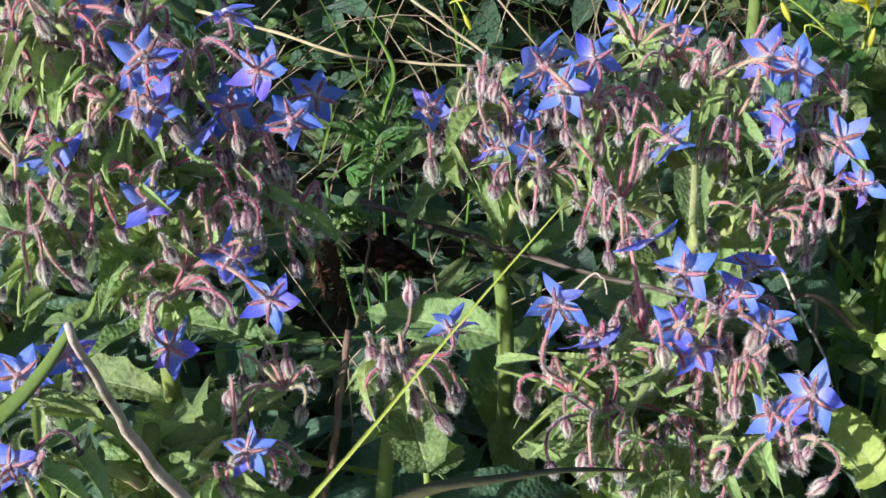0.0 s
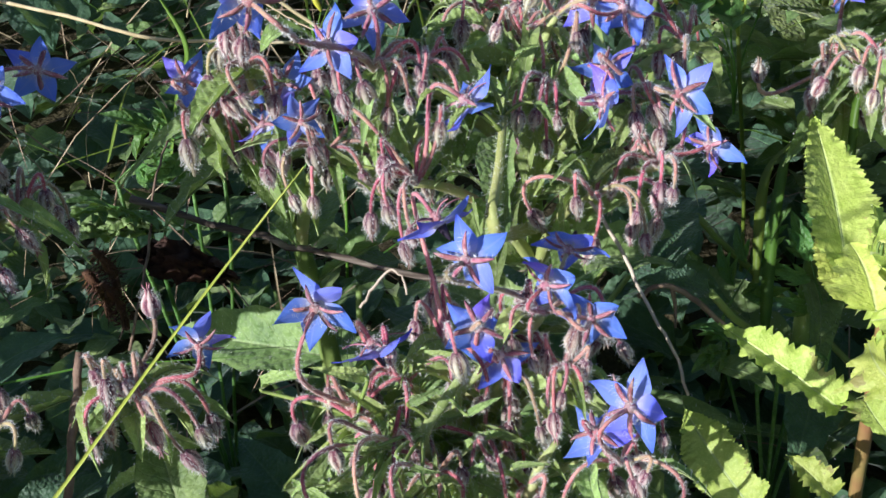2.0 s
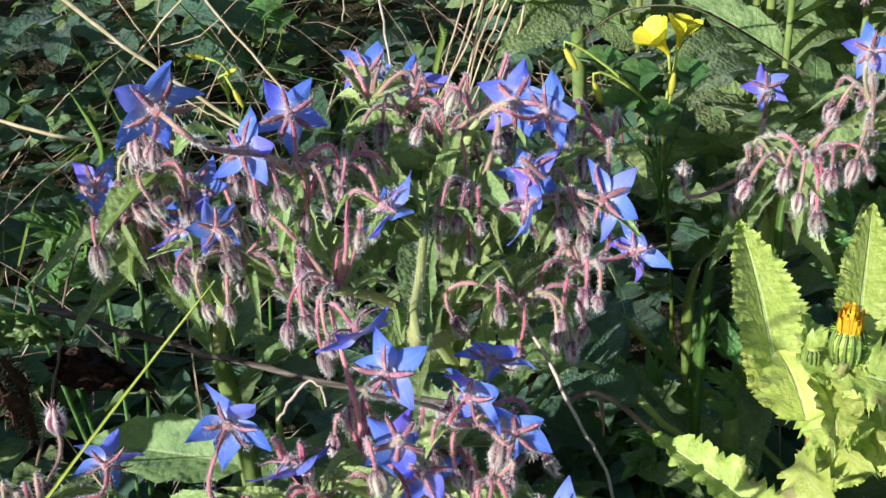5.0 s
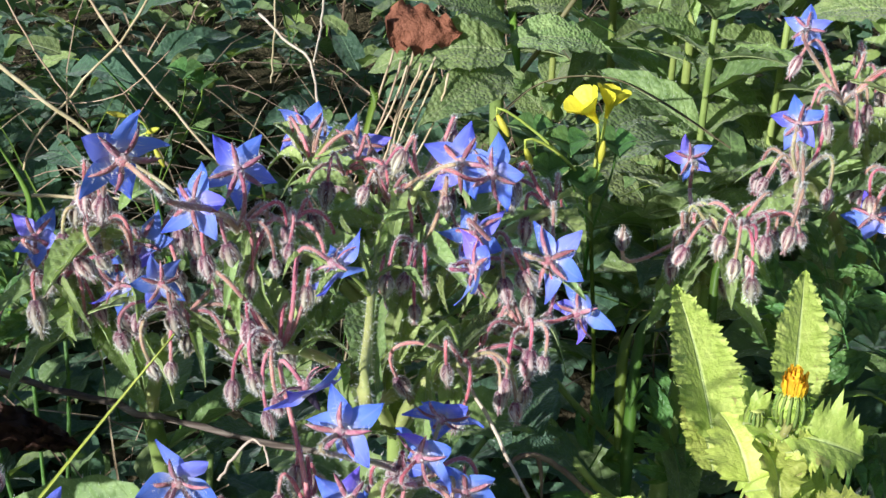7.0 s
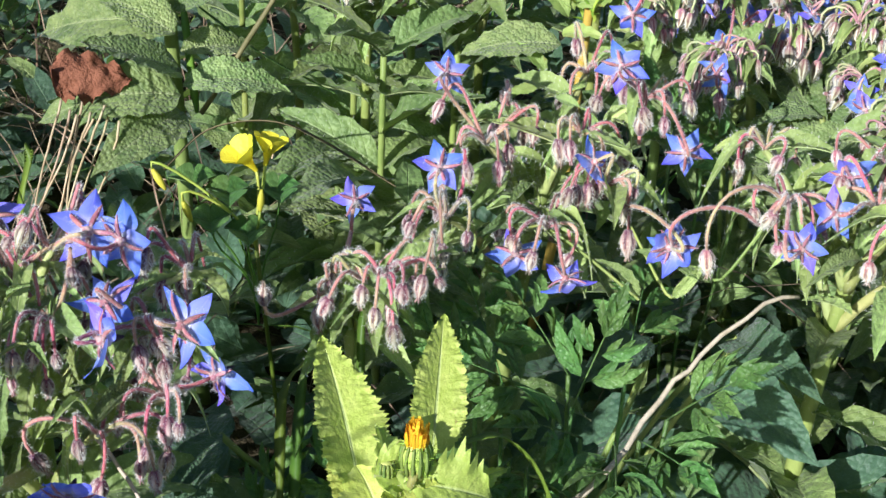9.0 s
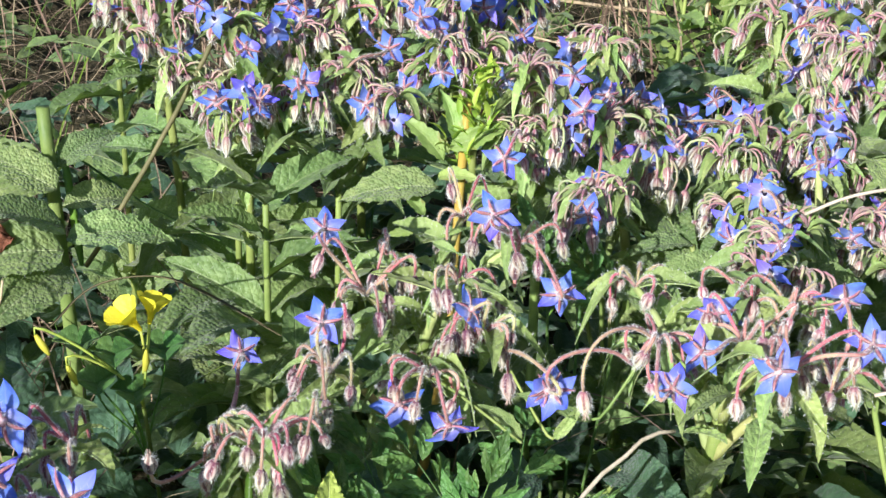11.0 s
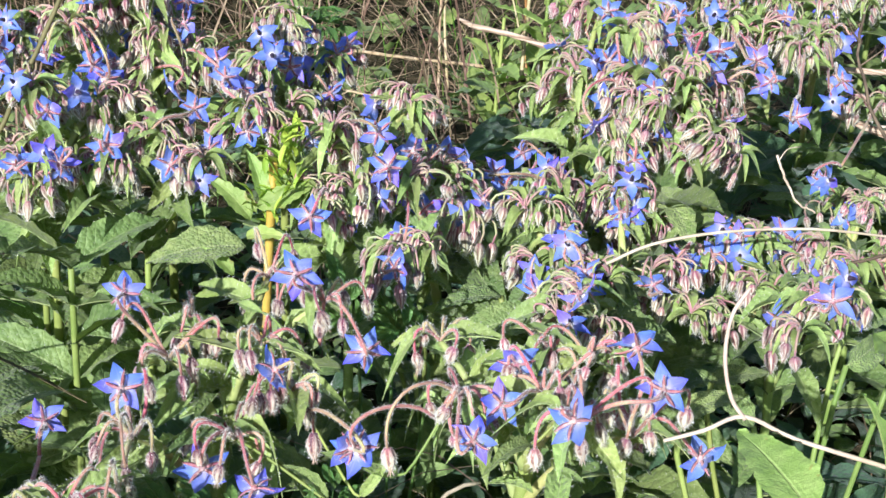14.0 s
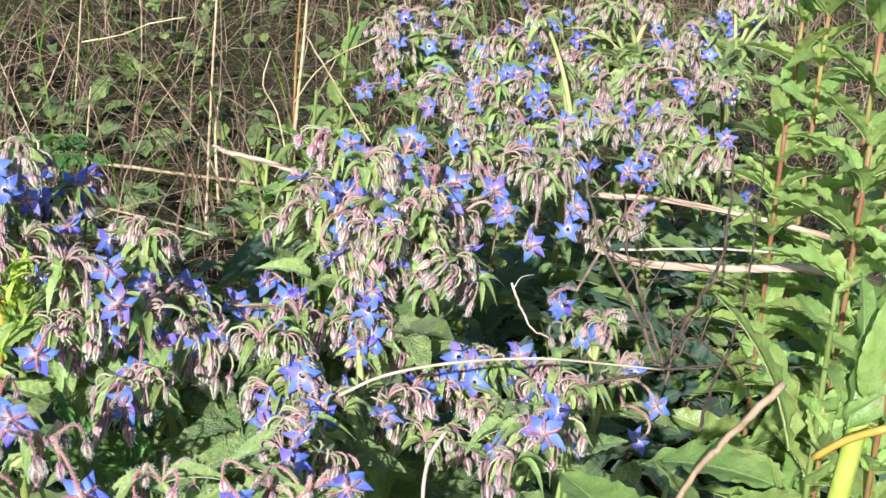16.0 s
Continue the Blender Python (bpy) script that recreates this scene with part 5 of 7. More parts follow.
TREFOIL = leaf_mesh("leaf", M_FERN, 150, 0, length=0.014, width=0.017, nu=7, nv=8, shape="spoon", curl=0.1, fold=0.3, quilt=0.0)
sorrel("wood sorrel with open yellow trumpet flowers", [((0.294, 0.704, 0.506), (-0.55, -0.15, 0.8), 0.72), ((0.311, 0.715, 0.508), (0.25, 0.2, 1), 0.65)], [((0.248, 0.696, 0.502), (0.3, -0.2, -0.5)), ((0.263, 0.685, 0.488), (0.3, 0, -0.9)), ((0.303, 0.687, 0.479), (0.1, 0, 1))], [(0.287, 0.702, 0.482), (0.277, 0.696, 0.469), (0.269, 0.716, 0.482), (0.315, 0.717, 0.474), (0.296, 0.690, 0.464)], (0.301, 0.703, 0.447))
sorrel("wood sorrel with closed yellow-green buds by the straws", [], [((0.016, 0.836, 0.433), (-0.9, 0, 0.2)), ((0.029, 0.831, 0.424), (0.3, -0.2, 0.2)), ((0.034, 0.826, 0.415), (0.4, -0.2, -0.8))], [(0.040, 0.915, 0.429), (0.052, 0.911, 0.423)], (0.024, 0.848, 0.393))


# ferny umbel leaves
def frond_mesh(seed):
    """A parsley-like leaf lying along +y: one end leaflet and two pairs, each cut into pointed lobes."""
    r = np.random.default_rng(seed)
    lobe = blade(1.0, 0.30, 5, 10, "lance", 0.25, 0.3, 0.05, 0.25, 5, 0.02, seed)
    u = np.linspace(0, 1, 8)
    pieces = [(*tube(np.stack([0 * u, 0.075 * u, -0.006 * u**2], -1), np.linspace(0.0009, 0.0005, 8), 5), M_FERN)]

    def leaflet(at, way, length):
        way = Vector(way).normalized()
        side = way.cross(Vector((0, 0, 1)))
        for where, turn, part_of in ((0.0, 0.0, 1.0), (0.12, 0.62, 0.56), (0.12, -0.62, 0.56), (0.40, 0.52, 0.42), (0.40, -0.52, 0.42)):
            w = way + side * (turn * r.uniform(0.85, 1.2)) + Vector((0, 0, r.uniform(-0.12, 0.08)))
            m = np.array(aim(at + way * length * where, tuple(w), r.normal(0, 0.25), length * part_of * r.uniform(0.9, 1.1)))
            pieces.append((lobe[0] @ m[:3, :3].T + m[:3, 3], lobe[1], M_FERN, lobe[2]))

    leaflet(Vector((0, 0.070, -0.005)), (0, 1, -0.2), 0.046)
    for y, length, turn in ((0.030, 0.046, 0.75), (0.056, 0.036, 0.85)):
        for sd in (-1, 1):
            leaflet(Vector((sd * 0.004, y, -0.002)), (sd * r.uniform(0.9, 1.1), turn, r.uniform(-0.25, 0.0)), length * r.uniform(0.9, 1.1))
    return build("leaf", pieces)


FRONDS = [frond_mesh(160 + s) for s in range(3)]


def umbel(label, root, tips):
    root = np.array(root)
    base = np.array([root[0], root[1], float(rise(root[0], root[1]))])
    plant = thing("umbel_weed", base, label, "weed")
    for q in tips:
        q = np.array(q)
        a = root + unit(q - root) * 0.03
        stalk("leaf_stalk", plant, bezier(base, base + [0, 0, 0.1], a - [0, 0, 0.06], a, 9) - base, 0.0011, M_FERN, 6, 0.001)
        part("leaf", FRONDS[rng.integers(3)], plant, aim(Vector(a - base), tuple(q - a + np.array([0, 0, 0.01])), rng.normal(0, 0.2), max(0.6, np.linalg.norm(q - a) / 0.08), (0, -0.5, 1)))


umbel("ferny dark green umbel leaves in half shade", (0.462, 0.539, 0.442), [(0.436, 0.572, 0.453), (0.489, 0.597, 0.466), (0.486, 0.509, 0.457), (0.399, 0.554, 0.454), (0.430, 0.510, 0.446), (0.468, 0.476, 0.455), (0.438, 0.457, 0.457)])
umbel("ferny dark green umbel leaves in half shade", (0.424, 0.554, 0.420), [(0.392, 0.569, 0.437), (0.446, 0.544, 0.446), (0.410, 0.491, 0.430), (0.410, 0.595, 0.446), (0.381, 0.479, 0.442)])
umbel("ferny umbel leaves deep in the shade", (0.321, 0.572, 0.349), [(0.295, 0.572, 0.355), (0.340, 0.602, 0.351), (0.317, 0.531, 0.362), (0.288, 0.512, 0.377), (0.341, 0.556, 0.356)])
umbel("ferny umbel leaves deep in the shade", (0.574, 0.758, 0.435), [(0.556, 0.775, 0.461), (0.596, 0.756, 0.446), (0.600, 0.815, 0.453)])
umbel("fine ferny weed in the dark gap", (0.009, 0.580, 0.421), [(-0.012, 0.582, 0.427), (0.029, 0.589, 0.428), (0.010, 0.618, 0.420), (0.003, 0.530, 0.440)])
umbel("fine ferny weed in the sun", (0.645, 1.182, 0.546), [(0.636, 1.188, 0.555), (0.655, 1.181, 0.554), (0.647, 1.189, 0.565)])

# tall plant with large quilted leaves behind
BIGQ = [leaf_mesh("leaf", M_QUILT, 170 + s, 160, length=0.14, width=0.06, nu=9, nv=24, shape=("ovate", "lance", "ovate")[s], curl=(0.2, 0.4, 0.55)[s], fold=0.16, wave=0.03, teeth=0.12, quilt=0.075, nteeth=16) for s in range(3)]
plant, base, axis = rooted("leafy_stalk_plant", "tall plant with thick stem and large quilted leaves", "plant", (0.253, 0.964, 0.534), 0.0062, 0.005, M_STEM, (0.01, 0.0), hairs=200)
for a, b in (((0.260, 0.895, 0.457), (0.165, 0.880, 0.462)), ((0.258, 0.935, 0.485), (0.196, 0.962, 0.512)), ((0.261, 0.902, 0.470), (0.204, 0.875, 0.505)), ((0.262, 0.917, 0.455), (0.337, 0.918, 0.461)), ((0.258, 0.962, 0.491), (0.303, 0.980, 0.516)), ((0.261, 0.907, 0.439), (0.211, 0.835, 0.438)), ((0.261, 0.948, 0.467), (0.324, 0.970, 0.465)), ((0.262, 0.948, 0.488), (0.149, 0.985, 0.476))):
    put_leaf(plant, base, a, b, BIGQ, 0.14, rng.normal(0, 0.2))
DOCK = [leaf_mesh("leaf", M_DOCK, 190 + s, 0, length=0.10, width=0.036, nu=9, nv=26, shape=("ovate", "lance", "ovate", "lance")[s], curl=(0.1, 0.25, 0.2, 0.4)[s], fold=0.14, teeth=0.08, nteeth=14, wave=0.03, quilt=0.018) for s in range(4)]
for c0, lab in (((0.393, 0.877, 0.488), "leafy borage stalk not yet in flower"), ((0.382, 0.953, 0.484), "leafy borage stalk not yet in flower"), ((0.448, 0.908, 0.479), "leafy stalk with toothed leaves"), ((0.308, 1.106, 0.521), "leafy stalk in the sun"), ((0.712, 0.849, 0.482), "leafy stalk between the borage"), ((0.805, 0.838, 0.500), "leafy stalk between the borage"), ((1.115, 1.690, 0.492), "leafy green weed on the dry bank"), ((1.292, 1.971, 0.540), "leafy green weed on the dry bank"), ((1.178, 2.673, 0.288), "leafy green weed on the dry bank"), ((1.029, 1.640, 0.442), "leafy green weed on the dry bank")):
    plant, base, axis = rooted("leafy_weed", lab, "weed", c0, 0.0034, 0.0022, M_STEM, hairs=90)
    for k in range(17):
        q = axis[int(np.clip((3 if "bank" in lab else 6) + 0.5 * k, 3, 13))]
        ang = k * 2.4 + rng.normal(0, 0.3)
        part("leaf", (DOCK if "bank" in lab else BIGQ if k < 8 else STEM_LEAVES)[rng.integers(3)], plant, aim(Vector(q - base), (math.cos(ang), math.sin(ang), rng.uniform(0.1, 0.9)), rng.normal(0, 0.3), rng.uniform(0.55, 0.9)))

# yellow-green shoot with amber stem
plant, base, axis = rooted("goosefoot_shoot", "lime green goosefoot shoot on an amber stem", "weed", (0.518, 0.833, 0.567), 0.0042, 0.0028, M_AMBER, (-0.05, 0.0), (0.012, 0, 0))
LIME = [leaf_mesh("leaf", M_DOCK, 180 + s, 0, length=0.08, width=0.024, nu=7, nv=20, shape="lance", curl=0.3, fold=0.25, teeth=0.3, nteeth=7, wave=0.03, quilt=0.02) for s in range(3)]
for a, b in (((0.497, 0.823, 0.515), (0.431, 0.832, 0.513)), ((0.502, 0.828, 0.531), (0.479, 0.839, 0.564)), ((0.506, 0.830, 0.538), (0.544, 0.819, 0.554)), ((0.510, 0.830, 0.542), (0.507, 0.841, 0.577)), ((0.485, 0.821, 0.489), (0.463, 0.820, 0.483)), ((0.488, 0.818, 0.498), (0.471, 0.822, 0.521)), ((0.506, 0.829, 0.535), (0.490, 0.841, 0.551)), ((0.498, 0.825, 0.521), (0.518, 0.801, 0.533))):
    put_leaf(plant, base, a, b, *(([BIGQ[1]], 0.14) if b[0] < 0.44 else (LIME, 0.08)), rng.normal(0, 0.3))
for k in range(84):
    h = rng.uniform(-0.045, 0.016)
    q = axis[-1] + np.array([rng.normal(0.25 * (h + 0.03), 0.007), rng.normal(0, 0.006), h])
    ang = rng.uniform(0, 6.28)
    v, f, uv = blade(rng.uniform(0.010, 0.022), 0.0042, 3, 6, "lance", 0.3, 0.3, 0, 0, 1, 0, k)
    m = np.array(aim(Vector(q - base), (math.cos(ang), math.sin(ang), rng.uniform(0.6, 3.0)), 0, 1))
    part("leaf", build("leaf", [(v @ m[:3, :3].T + m[:3, 3], f, M_SHOOT, uv)]), plant)

# broad-leaved plants on the sunny edge
plant, base, axis = rooted("broad_leaf_weed", "broad-leaved weed with large glossy leaves in the sun", "weed", (0.699, 0.361, 0.611), 0.004, 0.003, M_AMBER, (0.0, 0.0))
put_leaf(plant, base, (0.689, 0.351, 0.603), (0.670, 0.439, 0.618), [DOCK[0]], 0.10, 0.0, (0.1, -0.9, 0.6), 1.35)
put_leaf(plant, base, (0.699, 0.358, 0.605), (0.727, 0.426, 0.627), [DOCK[1]], 0.10, 0.2, (0, -1, 0.5), 1.2)
put_leaf(plant, base, (0.700, 0.357, 0.603), (0.731, 0.379, 0.635), [DOCK[3]], 0.10, -0.2, (0, -1, 0.4))
put_leaf(plant, base, (0.696, 0.356, 0.596), (0.642, 0.333, 0.590), [DOCK[2]], 0.10, 0.1)
put_leaf(plant, base, (0.622, 0.393, 0.567), (0.616, 0.439, 0.582), [DOCK[2]], 0.10, 0.1, (0, -1, 0.5), 1.6)
put_leaf(plant, base, (0.668, 0.401, 0.557), (0.688, 0.440, 0.585), [DOCK[1]], 0.10, 0.5, (0.3, -1, 0.2), 0.8)
put_leaf(plant, base, (0.673, 0.400, 0.559), (0.699, 0.420, 0.579), [DOCK[3]], 0.10, -0.5, (-0.3, -1, 0.2), 0.8)
put_leaf(plant, base, (0.671, 0.400, 0.559), (0.689, 0.424, 0.578), [DOCK[1]], 0.10, 0.0, (0.3, -1, 0.2), 0.6)


def bushy(label, top, reach, count, mat_stem=M_RED_BLEND, r0=0.0027, size=(0.45, 1.25), base_off=(0.05, 0.03), meshes=None):
    """A leafy upright weed: leaves all the way up, smaller to the tip."""
    plant, base, axis = rooted("willow_leaf_weed", label, "weed", top, r0, 0.0022, mat_stem, base_off)
    n = len(axis)
    for k in range(count):
        s = (k + 0.5) / count
        q = axis[int(np.clip((0.25 + 0.75 * s) * n, 1, n - 1))]
        ang = k * 2.4 + rng.normal(0, 0.35)
        part("leaf", (meshes or WILLOW)[rng.integers(4)], plant, aim(Vector(q - base), (math.cos(ang), math.sin(ang), rng.uniform(-0.15, 0.8) + 0.6 * s), rng.normal(0, 0.3), rng.uniform(*size) * (1.1 - 0.5 * s) * reach))
    return plant


plant, base, axis = rooted("willow_leaf_weed", "sunlit weed with a thick yellow-green stem and lance leaves", "weed", (0.785, 0.371, 0.684), 0.0062, 0.0046, M_YELLOW_STEM, tuple(np.array((0.736, 0.373, 0.551))[:2] - np.array((0.785, 0.371, 0.684))[:2]))
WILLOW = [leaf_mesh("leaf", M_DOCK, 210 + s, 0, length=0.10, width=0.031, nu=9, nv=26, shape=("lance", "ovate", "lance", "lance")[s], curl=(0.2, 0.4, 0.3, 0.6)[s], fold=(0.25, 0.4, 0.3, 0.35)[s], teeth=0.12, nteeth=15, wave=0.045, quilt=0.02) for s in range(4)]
for root, tip, wide in (
    ((0.757, 0.383, 0.640), (0.757, 0.431, 0.703), 0.86),
    ((0.772, 0.368, 0.655), (0.786, 0.385, 0.722), 0.94),
    ((0.772, 0.362, 0.673), (0.775, 0.356, 0.726), 0.86),
    ((0.743, 0.375, 0.630), (0.721, 0.444, 0.618), 1.17),
    ((0.746, 0.361, 0.631), (0.704, 0.372, 0.627), 1.09),
    ((0.764, 0.371, 0.652), (0.766, 0.400, 0.666), 0.62),
    ((0.773, 0.371, 0.664), (0.780, 0.397, 0.679), 0.62),
    ((0.745, 0.372, 0.625), (0.749, 0.400, 0.641), 0.70),
    ((0.780, 0.369, 0.672), (0.778, 0.357, 0.700), 0.70),
    ((0.766, 0.371, 0.654), (0.782, 0.383, 0.679), 0.62),
    ((0.783, 0.371, 0.679), (0.786, 0.390, 0.702), 0.70),
    ((0.768, 0.371, 0.659), (0.771, 0.353, 0.678), 0.62),
    ((0.761, 0.371, 0.647), (0.765, 0.387, 0.663), 0.55),
    ((0.754, 0.370, 0.633), (0.753, 0.352, 0.650), 0.62),
    ((0.785, 0.371, 0.684), (0.791, 0.375, 0.702), 0.55),
    ((0.785, 0.371, 0.684), (0.789, 0.385, 0.693), 0.47),
):
    put_leaf(plant, base, root, tip, WILLOW, 0.10, rng.normal(0, 0.5), (-0.3, -0.8, 0.6), wide)
stalk("branch", plant, smooth_line([(0.759, 0.371, 0.642), (0.765, 0.360, 0.655), (0.774, 0.346, 0.666)], 9) - base, 0.0018, M_AMBER, 8, 0.001)
bushy("tall leafy weed with russet stems", (1.337, 0.996, 0.767), 0.95, 50)
bushy("tall leafy weed with russet stems", (1.340, 1.032, 0.706), 0.95, 50)
bushy("tall leafy weed with russet stems", (1.256, 0.847, 0.731), 0.95, 50)
bushy("tall leafy weed with russet stems", (1.373, 0.919, 0.780), 0.95, 50)
bushy("tall leafy weed with russet stems", (1.248, 0.934, 0.630), 0.85, 44)
bushy("tall leafy weed with russet stems", (1.165, 0.751, 0.661), 0.85, 46)
bushy("tall leafy weed with russet stems", (1.124, 0.657, 0.671), 0.85, 46)
bushy("leafy weed rising behind the straws", (1.097, 0.693, 0.566), 0.8, 14, M_STEM)

# fallen leaves
def crumpled(name, label, p, length, width, mat, way, seed, curl=0.5, crumple=0.003):
    v, f, uv = blade(length, width, 13, 22, "ovate", curl, -0.25, 0.06, 0.25, 9, 0.2, seed)
    v = v + crumple * np.random.default_rng(seed).normal(0, 1, v.shape) * np.array([0.3, 0.3, 1])
    ob = new(name, build(name, [(v, f, mat, uv)]))
    ob.matrix_basis = aim(Vector(p), way, 0.3, 1, (0, -0.6, 1))
    return tagged(ob, label, "leaf")


crumpled("dead_leaf", "curled dead brown leaf with yellow patches", (0.004, 0.533, 0.420), 0.052, 0.02, M_DEAD, (1, -0.1, -0.05), 200)
crumpled("dead_leaf", "grey-green withered curled leaf", (-0.028, 0.531, 0.442), 0.05, 0.016, M_LEAF, (1, 0.05, -0.1), 201)
crumpled("dead_leaf", "rust-brown crumpled fallen leaf", (0.180, 0.884, 0.482), 0.052, 0.034, M_RUST, (1, 0, -0.12), 202, 0.25, 0.0011)
for px in ((-0.005, 0.509, 0.441), (-0.001, 0.500, 0.428), (-0.013, 0.510, 0.427)):
    line = smooth_line([px, np.array(px) + [0.006, 0, -0.014], np.array(px) + [0.003, 0.006, -0.032]], 10)
    hv, hf = bristles(line - line[0], 0.003, 160, 0.006, 0.0004)
    tv, tf = tube(line - line[0], 0.0022, 7, 0.3)
    ob = tagged(new("withered_bloom", build("withered_bloom", [(tv, tf, M_DEAD), (hv, hf, M_DEAD)])), "withered black-brown flower head hanging in shade", "dead flower")
    ob.location = line[0]

# round leaf by the yellow stalk
plant, base, axis = rooted("toothed_leaf_weed", "upright toothed green leaf in the sun", "weed", (0.072, 0.370, 0.422), 0.002, 0.0016, M_STEM, (0.0, 0.01))
put_leaf(plant, base, (0.074, 0.365, 0.415), (0.054, 0.398, 0.448), [STEM_LEAVES[1]], 0.10, 0.2, (0.2, -1, 0.3), 1.5)
put_leaf(plant, base, (0.076, 0.365, 0.414), (0.085, 0.399, 0.408), [STEM_LEAVES[0]], 0.10, 0.2, (0, -0.5, 1), 1.3)


# shrubs closing the far side
def shrub(x, y, h, w, n):
    base = np.array([x, y, float(rise(x, y))])
    plant = thing("shrub", base, "dark leafy shrub behind the dry bank", "shrub", "shrubs behind the bank")
    pieces = []
    for k in range(7):
        a = rng.uniform(0, 6.28)
        tip = np.array([math.cos(a) * w * 0.4, math.sin(a) * w * 0.4, h * rng.uniform(0.5, 0.9)])
        pieces.append((*tube(smooth_line([[0, 0, 0], tip * [0.3, 0.3, 0.6], tip], 8), np.linspace(0.03, 0.008, 8), 6), M_TWIG))
    part("trunk", build("trunk", pieces), plant)
    lv, lf, luv = blade(0.09, 0.035, 3, 6, "lance", 0.3, 0.2, 0.03, 0, 1, 0, 9)
    verts, faces, uvs = [], [], []
    lf = np.array(lf)
    for k in range(n):
        d = unit(rng.normal(0, 1, 3))
        r = rng.uniform(0.5, 1.0) ** 0.5 * (1 + 0.25 * math.sin(5 * d[0] + 3 * d[2]))
        p = np.array([d[0] * w / 2 * r, d[1] * w / 2 * r, h * 0.55 + d[2] * h * 0.45 * r])
        m = np.array(aim(Vector(p), tuple(d + rng.normal(0, 0.6, 3)), rng.normal(0, 0.5), rng.uniform(0.7, 1.6)))
        verts.append(lv @ m[:3, :3].T + m[:3, 3])
        faces.append(lf + k * len(lv))
        uvs.append(luv)
    part("crown", build("crown", [(np.vstack(verts), np.vstack(faces).tolist(), M_SHRUB, np.vstack(uvs))]), plant)


for x, y, h, w in ((-1.4, 5.2, 1.8, 2.4), (0.4, 5.8, 2.0, 2.6), (2.4, 6.0, 1.9, 2.6), (4.4, 5.4, 1.8, 2.6), (6.2, 4.2, 1.7, 2.4)):
    shrub(x, y, h, w, 900)


# sunlit leaves in the hollow between the far borage
for label, pairs in (
    ("rough green leaves of a borage rosette in the sun", (((0.651, 0.869, 0.484), (0.663, 0.773, 0.482)), ((0.623, 0.811, 0.461), (0.666, 0.768, 0.472)), ((0.691, 0.844, 0.456), (0.704, 0.822, 0.494)), ((0.604, 0.860, 0.431), (0.548, 0.855, 0.431)), ((0.649, 0.860, 0.462), (0.695, 0.827, 0.472)), ((0.739, 0.824, 0.446), (0.785, 0.796, 0.467)), ((0.614, 0.807, 0.447), (0.637, 0.725, 0.457)))),
    ("rough green leaves of a borage rosette in the sun", (((0.807, 0.844, 0.520), (0.807, 0.778, 0.507)), ((0.663, 0.789, 0.475), (0.614, 0.783, 0.481)), ((0.651, 0.859, 0.480), (0.657, 0.794, 0.478)), ((0.675, 0.809, 0.481), (0.694, 0.840, 0.495)), ((0.675, 0.756, 0.472), (0.609, 0.757, 0.470)), ((0.730, 0.789, 0.482), (0.754, 0.742, 0.491)), ((0.714, 0.735, 0.476), (0.740, 0.688, 0.487)))),
    ("broad shaded leaves low between the stems", (((0.750, 0.659, 0.465), (0.787, 0.652, 0.475)), ((0.704, 0.618, 0.468), (0.743, 0.615, 0.489)), ((0.773, 0.641, 0.440), (0.744, 0.665, 0.474)), ((0.815, 0.577, 0.502), (0.852, 0.588, 0.525)), ((0.811, 0.612, 0.492), (0.857, 0.626, 0.505)), ((0.809, 0.538, 0.520), (0.816, 0.594, 0.516)), ((0.848, 0.662, 0.489), (0.876, 0.641, 0.508)), ((0.836, 0.549, 0.524), (0.855, 0.608, 0.518)))),
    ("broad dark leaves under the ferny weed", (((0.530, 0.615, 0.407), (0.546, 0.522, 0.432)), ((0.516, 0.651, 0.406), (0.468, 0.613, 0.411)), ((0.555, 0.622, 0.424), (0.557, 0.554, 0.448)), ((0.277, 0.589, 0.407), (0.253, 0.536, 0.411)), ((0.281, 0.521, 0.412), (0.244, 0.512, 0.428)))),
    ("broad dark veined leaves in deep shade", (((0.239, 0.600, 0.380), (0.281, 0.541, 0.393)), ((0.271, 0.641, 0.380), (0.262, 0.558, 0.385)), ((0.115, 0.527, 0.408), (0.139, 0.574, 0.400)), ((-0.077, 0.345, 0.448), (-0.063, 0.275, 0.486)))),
):
    mid = np.mean([p[0] for p in pairs], 0)
    root = np.array([mid[0], mid[1], float(rise(mid[0], mid[1]))])
    rosette = thing("leaf_rosette", root, label, "weed")
    for a, b in pairs:
        a, b = np.array(a), np.array(b)
        stalk("leaf_stalk", rosette, bezier(root, root + [0, 0, 0.1], a - (b - a) * 0.3 - [0, 0, 0.03], a, 8) - root, 0.0018, M_STEM, 30, 0.002)
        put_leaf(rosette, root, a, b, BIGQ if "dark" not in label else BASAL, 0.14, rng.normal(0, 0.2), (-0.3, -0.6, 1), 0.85)

